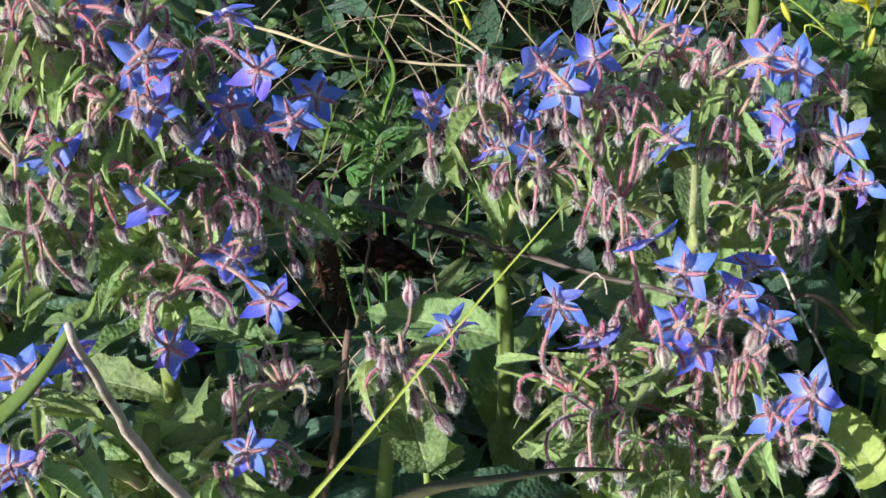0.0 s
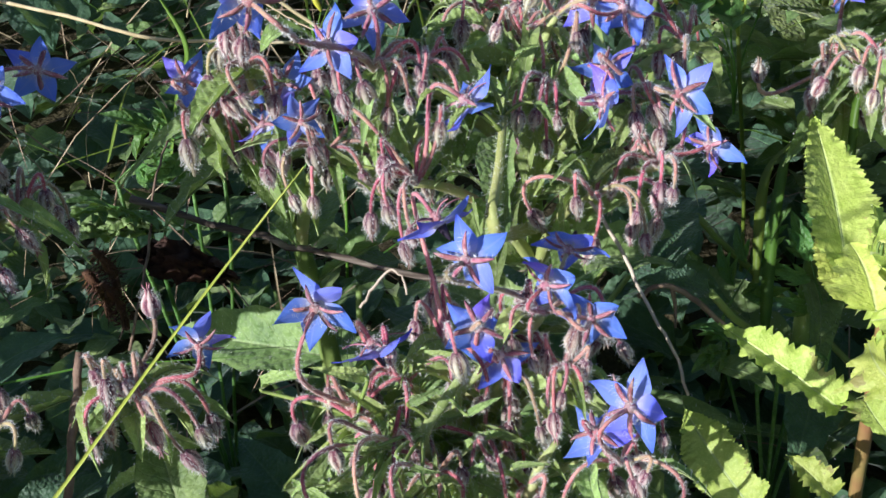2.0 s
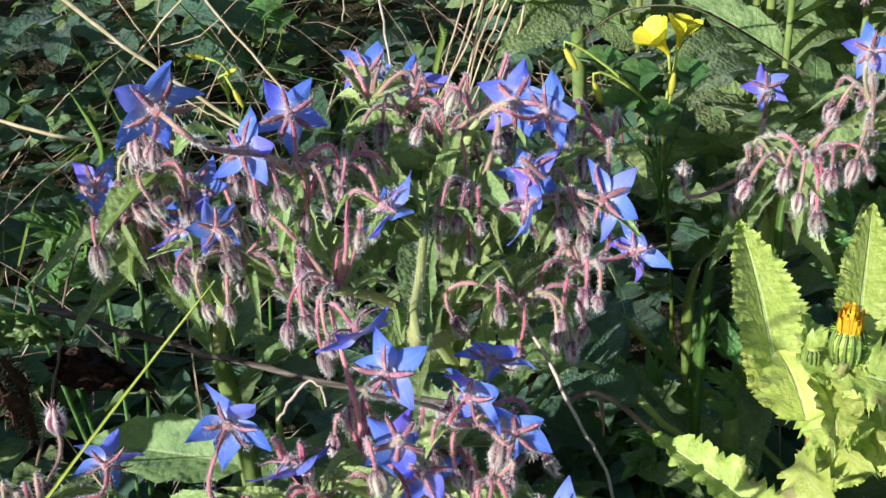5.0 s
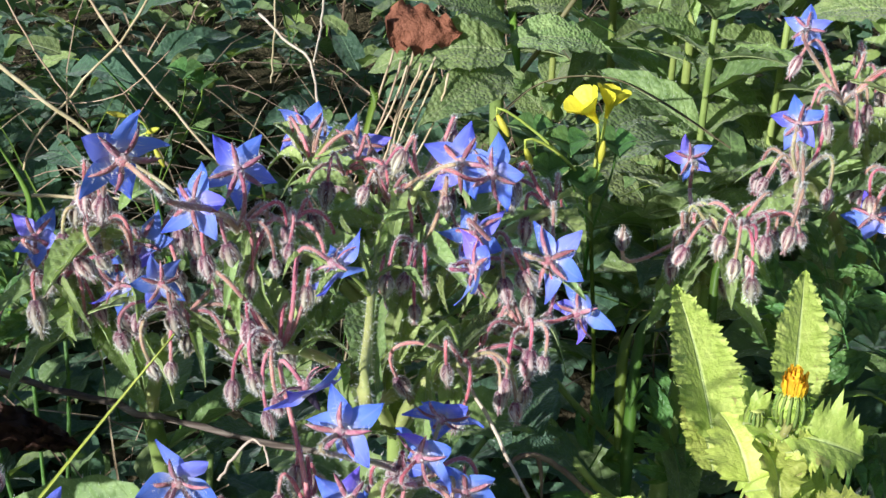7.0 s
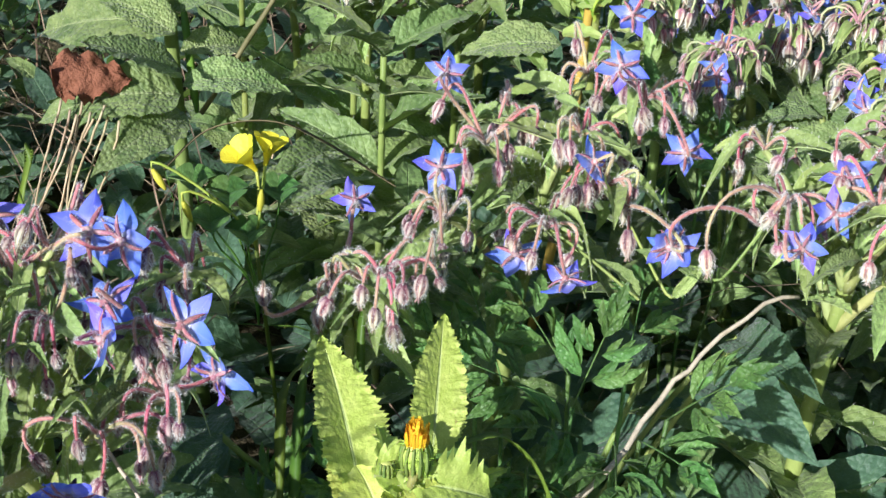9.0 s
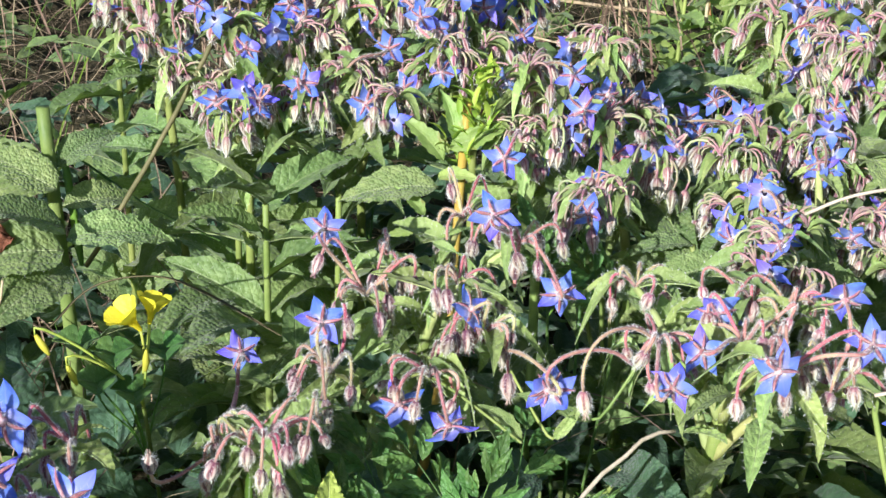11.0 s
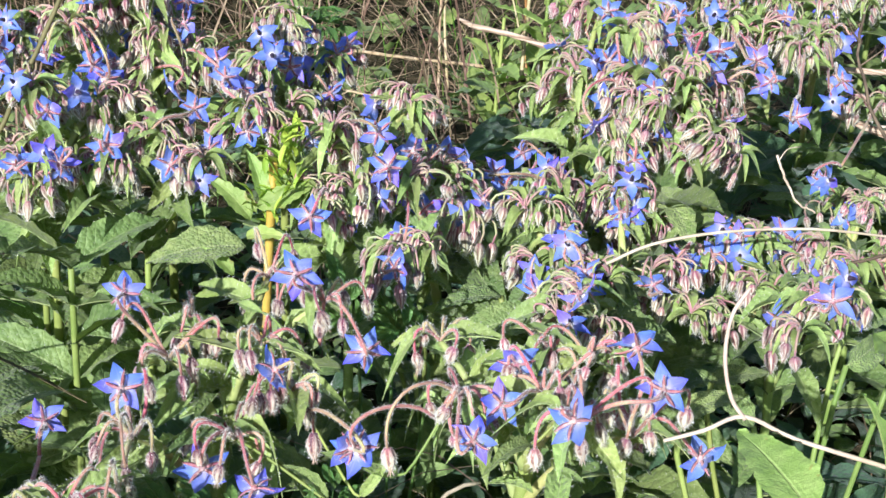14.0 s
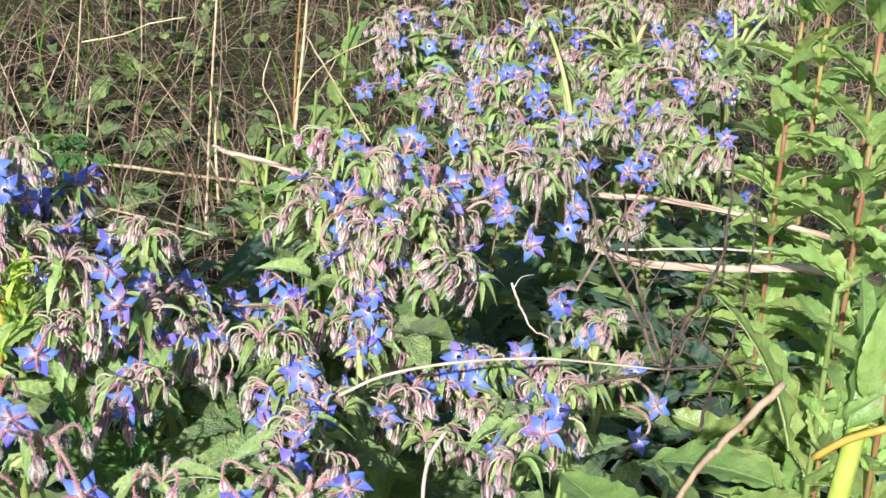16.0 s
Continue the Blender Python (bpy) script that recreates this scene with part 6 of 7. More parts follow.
# ---------------------------------------------------------------- the borage, plant by plant
borage(
    "tall borage with red bristly stalks and blue stars",
    (-0.071, 0.433), (-0.070, 0.432, 0.550),
    hubs=[
        (-0.072, 0.424, 0.589), (-0.079, 0.398, 0.553), (-0.109, 0.425, 0.595), (-0.032, 0.408, 0.529), (-0.002, 0.445, 0.504), (-0.046, 0.378, 0.503),
        (-0.020, 0.445, 0.546), (-0.045, 0.456, 0.586), (-0.116, 0.429, 0.610), (-0.105, 0.381, 0.573), (-0.100, 0.438, 0.611), (-0.067, 0.453, 0.599),
        (-0.094, 0.436, 0.598), (-0.063, 0.411, 0.579), (-0.048, 0.410, 0.553), (-0.023, 0.430, 0.532), (-0.040, 0.390, 0.510), (-0.099, 0.363, 0.546),
    ],
    flowers=[
        (-0.007, 0.434, 0.593, 36, -49), (-0.025, 0.439, 0.570, -2, -17), (0.004, 0.438, 0.566, -18, -11), (-0.080, 0.442, 0.616, -60, -12),
        (-0.029, 0.466, 0.605, -29, 45), (-0.047, 0.401, 0.592, -9, -56), (-0.048, 0.381, 0.555, -40, -60), (-0.015, 0.384, 0.524, -83, -57),
        (0.002, 0.379, 0.505, 11, -55), (-0.037, 0.349, 0.499, 34, -54), (0.005, 0.483, 0.551, -13, -33), (-0.088, 0.382, 0.577, 6, -58),
        (-0.056, 0.424, 0.602, -33, -46), (-0.036, 0.419, 0.567, 96, -55),
    ],
    buds=[
        (-0.085, 0.406, 0.584), (-0.070, 0.408, 0.576), (-0.079, 0.368, 0.563), (-0.062, 0.375, 0.541), (-0.082, 0.380, 0.545), (-0.100, 0.413, 0.586),
        (-0.107, 0.407, 0.589), (-0.100, 0.366, 0.569), (-0.077, 0.346, 0.573), (-0.027, 0.402, 0.526), (-0.011, 0.402, 0.534), (0.010, 0.451, 0.509),
        (0.004, 0.432, 0.503), (0.009, 0.466, 0.484), (-0.024, 0.374, 0.509), (-0.045, 0.352, 0.510), (-0.015, 0.373, 0.494), (-0.008, 0.435, 0.547),
        (-0.006, 0.446, 0.525), (-0.094, 0.347, 0.529), (-0.043, 0.410, 0.588), (-0.042, 0.440, 0.573), (-0.093, 0.394, 0.581), (-0.112, 0.400, 0.596),
        (-0.010, 0.390, 0.514), (0.007, 0.406, 0.503), (-0.110, 0.413, 0.606), (-0.099, 0.418, 0.620), (-0.087, 0.437, 0.611), (-0.063, 0.434, 0.619),
        (-0.049, 0.435, 0.593), (-0.034, 0.449, 0.577), (-0.049, 0.390, 0.592), (-0.042, 0.409, 0.574), (-0.075, 0.396, 0.581), (-0.037, 0.420, 0.552),
        (-0.017, 0.420, 0.563), (-0.016, 0.415, 0.541), (-0.034, 0.403, 0.541), (-0.039, 0.394, 0.528), (-0.038, 0.367, 0.536), (-0.006, 0.400, 0.527),
        (-0.007, 0.427, 0.523),
    ],
    blades=[
        (-0.084, 0.407, 0.571, -0.095, 0.379, 0.582), (-0.084, 0.372, 0.534, -0.088, 0.363, 0.574), (-0.096, 0.361, 0.545, -0.078, 0.354, 0.529),
        (-0.046, 0.412, 0.571, -0.047, 0.400, 0.590), (-0.105, 0.356, 0.541, -0.085, 0.358, 0.557), (-0.046, 0.386, 0.533, -0.049, 0.371, 0.522),
        (-0.058, 0.402, 0.558, -0.038, 0.411, 0.566), (-0.031, 0.423, 0.542, -0.016, 0.411, 0.536), (-0.093, 0.330, 0.529, -0.083, 0.355, 0.535),
        (-0.075, 0.399, 0.559, -0.069, 0.377, 0.550), (-0.082, 0.384, 0.581, -0.084, 0.354, 0.589), (-0.061, 0.389, 0.576, -0.066, 0.370, 0.570),
        (-0.036, 0.405, 0.570, -0.023, 0.401, 0.561), (-0.100, 0.402, 0.600, -0.102, 0.381, 0.599), (-0.050, 0.380, 0.565, -0.034, 0.368, 0.562),
        (-0.018, 0.418, 0.553, -0.006, 0.410, 0.547), (-0.080, 0.413, 0.604, -0.084, 0.394, 0.600), (-0.038, 0.372, 0.544, -0.025, 0.369, 0.535),
    ],
    leaves=9, basal=10, extra=3, crown_leaves=20, rosy=True,
)
borage(
    "small borage in shade with blue stars",
    (-0.046, 0.331), (-0.045, 0.329, 0.468),
    hubs=[
        (-0.005, 0.323, 0.453), (-0.080, 0.301, 0.511), (0.007, 0.368, 0.460), (-0.077, 0.271, 0.496),
    ],
    flowers=[
        (0.003, 0.317, 0.471, 23, -27), (-0.080, 0.294, 0.529, -15, -25), (-0.075, 0.262, 0.511, 6, -8), (-0.067, 0.311, 0.526, -51, -73),
    ],
    buds=[
        (0.020, 0.338, 0.438), (0.020, 0.372, 0.460), (0.018, 0.358, 0.455), (0.007, 0.377, 0.468), (-0.011, 0.346, 0.474), (-0.063, 0.262, 0.508),
    ],
    leaves=7, basal=10, extra=3,
)
borage(
    "slender borage with one open star and an upright bud",
    (0.052, 0.411), (0.055, 0.396, 0.454),
    hubs=[
        (0.062, 0.378, 0.467), (0.055, 0.384, 0.465),
    ],
    flowers=[
        (0.082, 0.398, 0.480, -18, 14),
    ],
    buds=[
        (0.055, 0.370, 0.481), (0.047, 0.378, 0.478), (0.060, 0.373, 0.477),
    ],
    upright=[(0.061, 0.411, 0.488)],
    leaves=2, basal=2, extra=3, crown_leaves=4,
)
borage(
    "dusky borage with purple-grey buds",
    (0.084, 0.533), (0.086, 0.516, 0.508),
    hubs=[
        (0.087, 0.498, 0.543), (0.069, 0.506, 0.517), (0.118, 0.487, 0.507), (0.102, 0.513, 0.523), (0.064, 0.501, 0.512),
    ],
    flowers=[
        (0.060, 0.500, 0.537, 11, -28), (0.111, 0.483, 0.527, -35, -8), (0.093, 0.494, 0.518, 67, -43), (0.102, 0.499, 0.535, 8, -56),
    ],
    buds=[
        (0.090, 0.472, 0.570), (0.080, 0.492, 0.553), (0.097, 0.470, 0.567), (0.077, 0.493, 0.527), (0.068, 0.494, 0.519), (0.061, 0.490, 0.522),
        (0.094, 0.480, 0.501), (0.110, 0.457, 0.503), (0.115, 0.471, 0.493), (0.121, 0.478, 0.502), (0.136, 0.475, 0.502), (0.075, 0.486, 0.542),
        (0.097, 0.494, 0.531), (0.117, 0.473, 0.516),
    ],
    leaves=4, basal=3, extra=3, crown_leaves=9,
)
borage(
    "full borage with pink arching stalks and hairy buds",
    (0.199, 0.551), (0.200, 0.544, 0.507),
    hubs=[
        (0.138, 0.511, 0.535), (0.158, 0.520, 0.531), (0.162, 0.577, 0.531), (0.212, 0.548, 0.540), (0.211, 0.526, 0.518), (0.251, 0.523, 0.514),
        (0.256, 0.511, 0.487), (0.230, 0.493, 0.484), (0.157, 0.479, 0.499), (0.177, 0.566, 0.532), (0.198, 0.543, 0.532), (0.268, 0.547, 0.527),
    ],
    flowers=[
        (0.122, 0.403, 0.622, -46, 11), (0.127, 0.485, 0.561, 28, -29), (0.140, 0.510, 0.563, -15, -21), (0.155, 0.630, 0.523, 9, 2),
        (0.235, 0.497, 0.527, 60, -11), (0.242, 0.537, 0.549, 32, -6), (0.278, 0.502, 0.504, 58, 4), (0.265, 0.509, 0.524, 48, -25),
        (0.228, 0.543, 0.551, 10, -21), (0.180, 0.487, 0.533, 92, -44), (0.180, 0.589, 0.534, -16, -57), (0.234, 0.524, 0.527, 36, -60),
    ],
    buds=[
        (0.137, 0.490, 0.536), (0.150, 0.508, 0.535), (0.157, 0.524, 0.526), (0.155, 0.493, 0.527), (0.168, 0.486, 0.520), (0.222, 0.522, 0.541),
        (0.205, 0.539, 0.553), (0.206, 0.505, 0.514), (0.214, 0.507, 0.510), (0.199, 0.499, 0.517), (0.246, 0.508, 0.511), (0.253, 0.510, 0.513),
        (0.257, 0.490, 0.488), (0.262, 0.477, 0.494), (0.245, 0.485, 0.471), (0.223, 0.472, 0.493), (0.151, 0.446, 0.506), (0.160, 0.442, 0.498),
        (0.147, 0.468, 0.515), (0.189, 0.532, 0.540), (0.172, 0.543, 0.536), (0.189, 0.565, 0.541), (0.225, 0.557, 0.554), (0.132, 0.489, 0.516),
        (0.251, 0.537, 0.540), (0.168, 0.523, 0.531),
    ],
    blades=[
        (0.192, 0.502, 0.510, 0.197, 0.436, 0.510), (0.210, 0.531, 0.527, 0.195, 0.502, 0.531), (0.145, 0.498, 0.520, 0.138, 0.470, 0.515),
        (0.244, 0.510, 0.494, 0.222, 0.481, 0.499), (0.170, 0.502, 0.529, 0.179, 0.488, 0.519), (0.224, 0.512, 0.519, 0.219, 0.494, 0.511),
        (0.157, 0.535, 0.538, 0.171, 0.544, 0.541), (0.132, 0.480, 0.508, 0.121, 0.476, 0.519), (0.181, 0.479, 0.536, 0.172, 0.470, 0.529),
        (0.167, 0.487, 0.539, 0.159, 0.477, 0.537), (0.205, 0.498, 0.526, 0.215, 0.484, 0.525), (0.186, 0.497, 0.542, 0.179, 0.504, 0.549),
        (0.146, 0.502, 0.540, 0.142, 0.486, 0.539), (0.223, 0.485, 0.508, 0.215, 0.468, 0.511), (0.197, 0.514, 0.538, 0.207, 0.510, 0.548),
    ],
    stems=[
        (0.193, 0.443, 0.501, 0.193, 0.496, 0.521),
    ],
    leaves=9, basal=10, extra=3, crown_leaves=22, rosy=True,
)
borage(
    "borage with red stalks, white bristles and many blue stars",
    (0.189, 0.423), (0.188, 0.419, 0.431),
    hubs=[
        (0.173, 0.423, 0.460), (0.155, 0.388, 0.440), (0.140, 0.396, 0.444), (0.173, 0.382, 0.431), (0.204, 0.392, 0.412), (0.158, 0.411, 0.450),
        (0.198, 0.418, 0.451), (0.219, 0.417, 0.454), (0.242, 0.390, 0.430), (0.189, 0.402, 0.429), (0.212, 0.428, 0.473),
    ],
    flowers=[
        (0.188, 0.403, 0.518, 30, -16), (0.132, 0.394, 0.503, 8, 5), (0.215, 0.421, 0.494, 38, 9), (0.222, 0.440, 0.497, 18, 18),
        (0.231, 0.419, 0.479, 10, -10), (0.247, 0.367, 0.482, 36, -17), (0.172, 0.438, 0.509, 131, -40), (0.149, 0.404, 0.474, 130, -52),
        (0.188, 0.411, 0.479, -20, -50), (0.234, 0.384, 0.452, 53, -59), (0.197, 0.408, 0.468, 27, -52),
    ],
    buds=[
        (0.167, 0.436, 0.471), (0.154, 0.405, 0.471), (0.130, 0.398, 0.454), (0.152, 0.340, 0.451), (0.164, 0.343, 0.449), (0.133, 0.343, 0.447),
        (0.139, 0.362, 0.456), (0.206, 0.421, 0.484), (0.213, 0.416, 0.460), (0.220, 0.404, 0.449), (0.228, 0.406, 0.449), (0.209, 0.420, 0.456),
        (0.240, 0.383, 0.424), (0.247, 0.381, 0.427), (0.192, 0.385, 0.432), (0.213, 0.373, 0.424), (0.199, 0.408, 0.444), (0.181, 0.399, 0.472),
        (0.182, 0.382, 0.429), (0.229, 0.409, 0.461), (0.198, 0.397, 0.424), (0.217, 0.399, 0.443),
    ],
    blades=[
        (0.154, 0.374, 0.444, 0.137, 0.372, 0.452), (0.161, 0.393, 0.442, 0.185, 0.397, 0.448), (0.140, 0.352, 0.443, 0.119, 0.364, 0.443),
        (0.166, 0.350, 0.430, 0.189, 0.371, 0.426), (0.181, 0.391, 0.431, 0.201, 0.396, 0.443), (0.163, 0.414, 0.457, 0.181, 0.409, 0.470),
        (0.199, 0.408, 0.439, 0.205, 0.390, 0.434), (0.153, 0.396, 0.445, 0.139, 0.393, 0.465), (0.179, 0.370, 0.425, 0.170, 0.375, 0.445),
        (0.208, 0.399, 0.426, 0.221, 0.385, 0.429), (0.139, 0.361, 0.445, 0.143, 0.366, 0.453), (0.115, 0.370, 0.431, 0.139, 0.360, 0.453),
        (0.103, 0.398, 0.457, 0.125, 0.390, 0.473), (0.158, 0.414, 0.458, 0.181, 0.408, 0.466), (0.158, 0.380, 0.443, 0.146, 0.372, 0.453),
        (0.192, 0.396, 0.427, 0.210, 0.382, 0.422), (0.189, 0.403, 0.436, 0.208, 0.392, 0.438), (0.170, 0.370, 0.436, 0.163, 0.341, 0.442),
        (0.187, 0.377, 0.419, 0.201, 0.370, 0.412), (0.223, 0.390, 0.413, 0.209, 0.373, 0.410), (0.150, 0.360, 0.447, 0.129, 0.354, 0.447),
        (0.175, 0.405, 0.443, 0.160, 0.398, 0.458), (0.234, 0.386, 0.407, 0.220, 0.375, 0.409), (0.196, 0.379, 0.410, 0.182, 0.355, 0.422),
        (0.140, 0.347, 0.459, 0.122, 0.346, 0.455), (0.154, 0.368, 0.458, 0.141, 0.362, 0.465), (0.162, 0.364, 0.456, 0.178, 0.359, 0.451),
        (0.158, 0.338, 0.456, 0.144, 0.324, 0.458), (0.173, 0.358, 0.448, 0.188, 0.366, 0.445), (0.181, 0.354, 0.435, 0.197, 0.361, 0.433),
        (0.143, 0.379, 0.460, 0.128, 0.365, 0.464), (0.202, 0.380, 0.436, 0.214, 0.375, 0.446), (0.163, 0.389, 0.460, 0.176, 0.388, 0.469),
        (0.185, 0.391, 0.453, 0.197, 0.388, 0.464), (0.147, 0.391, 0.471, 0.134, 0.379, 0.484), (0.161, 0.333, 0.447, 0.174, 0.333, 0.438),
    ],
    stems=[
        (0.167, 0.387, 0.439, 0.185, 0.409, 0.464), (0.204, 0.386, 0.411, 0.218, 0.393, 0.438), (0.177, 0.406, 0.442, 0.199, 0.411, 0.471),
    ],
    leaves=8, basal=10, extra=3, crown_leaves=40, rosy=True,
)
borage(
    "borage with pale green bracts and blue stars",
    (0.462, 0.694), (0.457, 0.677, 0.510),
    hubs=[
        (0.418, 0.660, 0.527), (0.442, 0.616, 0.501), (0.393, 0.628, 0.502), (0.465, 0.650, 0.534), (0.475, 0.629, 0.516), (0.507, 0.679, 0.540),
        (0.438, 0.702, 0.527), (0.490, 0.736, 0.532),
    ],
    flowers=[
        (0.399, 0.674, 0.561, 27, -17), (0.486, 0.660, 0.568, 23, -7), (0.389, 0.628, 0.531, 16, -11), (0.519, 0.642, 0.527, 11, -11),
        (0.489, 0.572, 0.513, -17, -11), (0.463, 0.620, 0.534, -54, -39), (0.445, 0.584, 0.489, 93, -75), (0.422, 0.596, 0.498, 23, -54),
    ],
    buds=[
        (0.401, 0.623, 0.530), (0.421, 0.642, 0.521), (0.396, 0.668, 0.544), (0.428, 0.585, 0.501), (0.420, 0.600, 0.502), (0.377, 0.643, 0.492),
        (0.382, 0.576, 0.513), (0.396, 0.586, 0.513), (0.480, 0.609, 0.511), (0.463, 0.624, 0.516), (0.497, 0.653, 0.543), (0.366, 0.529, 0.525),
        (0.440, 0.668, 0.527), (0.450, 0.638, 0.534), (0.492, 0.771, 0.534), (0.428, 0.653, 0.525),
    ],
    blades=[
        (0.438, 0.622, 0.509, 0.405, 0.599, 0.509), (0.444, 0.621, 0.508, 0.458, 0.597, 0.506), (0.479, 0.572, 0.484, 0.462, 0.592, 0.504),
        (0.494, 0.569, 0.486, 0.510, 0.567, 0.505), (0.428, 0.613, 0.503, 0.421, 0.610, 0.514), (0.392, 0.618, 0.504, 0.372, 0.597, 0.506),
        (0.477, 0.697, 0.529, 0.468, 0.722, 0.525), (0.476, 0.639, 0.536, 0.491, 0.625, 0.527), (0.438, 0.637, 0.515, 0.421, 0.614, 0.515),
    ],
    upright=[(0.498, 0.656, 0.537)],
    leaves=9, basal=10, extra=3,
)
borage(
    "small dusky borage with nodding purple buds in shade",
    (0.348, 0.595), (0.347, 0.588, 0.487),
    hubs=[
        (0.353, 0.564, 0.507), (0.346, 0.574, 0.499), (0.336, 0.582, 0.492),
    ],
    flowers=[
        (0.358, 0.727, 0.463, -2, -9),
    ],
    buds=[
        (0.328, 0.556, 0.499), (0.329, 0.571, 0.499), (0.347, 0.541, 0.502), (0.355, 0.544, 0.503), (0.343, 0.554, 0.506), (0.342, 0.586, 0.490),
        (0.359, 0.540, 0.514),
    ],
    upright=[(0.299, 0.550, 0.512)],
    leaves=2, basal=3, extra=3, crown_leaves=5,
)
borage(
    "borage with pale pink hairy buds in full sun",
    (0.606, 0.606), (0.598, 0.589, 0.519),
    hubs=[
        (0.564, 0.647, 0.524), (0.608, 0.600, 0.533), (0.624, 0.591, 0.535), (0.583, 0.512, 0.546), (0.625, 0.537, 0.517), (0.548, 0.579, 0.529),
        (0.586, 0.561, 0.533),
    ],
    flowers=[
        (0.583, 0.587, 0.538, 36, 2), (0.622, 0.537, 0.568, 12, 20), (0.622, 0.508, 0.559, 37, -7), (0.556, 0.545, 0.542, 12, -20),
        (0.537, 0.531, 0.533, 44, 8), (0.572, 0.499, 0.555, 73, -37), (0.493, 0.570, 0.512, 61, -52), (0.667, 0.536, 0.497, 84, -45),
    ],
    buds=[
        (0.552, 0.642, 0.528), (0.604, 0.592, 0.535), (0.583, 0.538, 0.545), (0.579, 0.506, 0.537), (0.615, 0.525, 0.519), (0.632, 0.532, 0.516),
        (0.603, 0.527, 0.536), (0.532, 0.578, 0.523), (0.534, 0.560, 0.530), (0.607, 0.557, 0.543), (0.591, 0.587, 0.530), (0.614, 0.507, 0.549),
        (0.617, 0.545, 0.542), (0.646, 0.523, 0.532), (0.506, 0.565, 0.509), (0.623, 0.583, 0.537),
    ],
    blades=[
        (0.549, 0.581, 0.531, 0.535, 0.609, 0.521), (0.571, 0.539, 0.520, 0.541, 0.529, 0.524), (0.553, 0.545, 0.525, 0.526, 0.542, 0.521),
        (0.612, 0.529, 0.513, 0.642, 0.535, 0.495), (0.515, 0.573, 0.492, 0.481, 0.578, 0.514), (0.579, 0.529, 0.512, 0.595, 0.524, 0.503),
        (0.590, 0.514, 0.547, 0.614, 0.528, 0.542), (0.577, 0.554, 0.532, 0.586, 0.538, 0.549),
    ],
    leaves=8, basal=9, extra=3, pale=True,
)
borage(
    "crowded borage in flower, seen in full sun",
    (0.336, 1.054), (0.336, 1.048, 0.585),
    hubs=[
        (0.350, 1.005, 0.591), (0.323, 1.026, 0.578), (0.324, 1.073, 0.625), (0.374, 0.993, 0.613), (0.308, 1.069, 0.579),
    ],
    flowers=[
        (0.327, 1.047, 0.626, 26, -18), (0.314, 1.062, 0.600, -18, 17), (0.369, 1.024, 0.619, 43, -6), (0.350, 0.973, 0.567, 52, -62),
        (0.324, 1.010, 0.557, 297, -10), (0.344, 1.037, 0.592, -22, -49), (0.312, 1.101, 0.620, -7, -9), (0.362, 0.974, 0.599, 45, -19),
        (0.365, 0.986, 0.610, 24, -5), (0.302, 1.027, 0.583, 13, 4),
    ],
    leaves=7, basal=7, extra=3, crown_leaves=26, detail=0.6, bract=4, pale=True,
)
borage(
    "crowded borage in flower, seen in full sun",
    (0.389, 0.935), (0.389, 0.933, 0.552),
    hubs=[
        (0.422, 0.948, 0.574), (0.352, 0.955, 0.556), (0.383, 0.882, 0.559), (0.420, 0.886, 0.555), (0.382, 0.932, 0.586), (0.367, 0.906, 0.556),
    ],
    flowers=[
        (0.392, 0.949, 0.592, 11, -51), (0.374, 0.961, 0.587, -12, -29), (0.407, 0.916, 0.596, 156, 3), (0.420, 0.877, 0.571, 33, -36),
        (0.387, 0.857, 0.567, -72, -44), (0.388, 0.865, 0.564, 3, -1), (0.418, 0.886, 0.558, 38, -19), (0.388, 0.910, 0.587, 38, 8),
        (0.363, 0.880, 0.562, 8, 6),
    ],
    leaves=7, basal=7, extra=3, crown_leaves=26, detail=0.6, bract=4, pale=True,
)
borage(
    "crowded borage in flower, seen in full sun",
    (0.440, 1.042), (0.437, 1.017, 0.619),
    hubs=[
        (0.440, 1.013, 0.625), (0.413, 0.991, 0.620), (0.452, 1.004, 0.647),
    ],
    flowers=[
        (0.394, 0.979, 0.605, -20, -52), (0.432, 0.964, 0.589, -11, -19), (0.425, 0.967, 0.599, 14, -16), (0.443, 0.984, 0.593, 47, -3),
        (0.479, 1.022, 0.627, 142, -9), (0.430, 0.992, 0.640, 5, -67), (0.461, 1.018, 0.608, 10, -2), (0.424, 0.983, 0.616, -82, -33),
    ],
    leaves=7, basal=7, extra=3, crown_leaves=26, detail=0.6, bract=4, pale=True,
)
borage(
    "crowded borage in flower, seen in full sun",
    (0.478, 0.995), (0.476, 0.987, 0.579),
    hubs=[
        (0.487, 1.045, 0.620), (0.489, 0.988, 0.596), (0.472, 0.860, 0.560), (0.454, 0.983, 0.578), (0.496, 1.029, 0.606), (0.471, 1.000, 0.610),
        (0.449, 0.898, 0.568),
    ],
    flowers=[
        (0.475, 0.950, 0.584, 253, -33), (0.484, 0.912, 0.581, 35, 3), (0.499, 1.020, 0.629, -3, -3), (0.485, 0.868, 0.567, 46, -12),
        (0.456, 0.854, 0.563, 2, -20), (0.509, 0.955, 0.601, 2, 11), (0.465, 1.007, 0.620, -71, -49), (0.493, 0.985, 0.620, 82, -32),
    ],
    leaves=7, basal=7, extra=3, crown_leaves=26, detail=0.6, bract=4, pale=True,
)
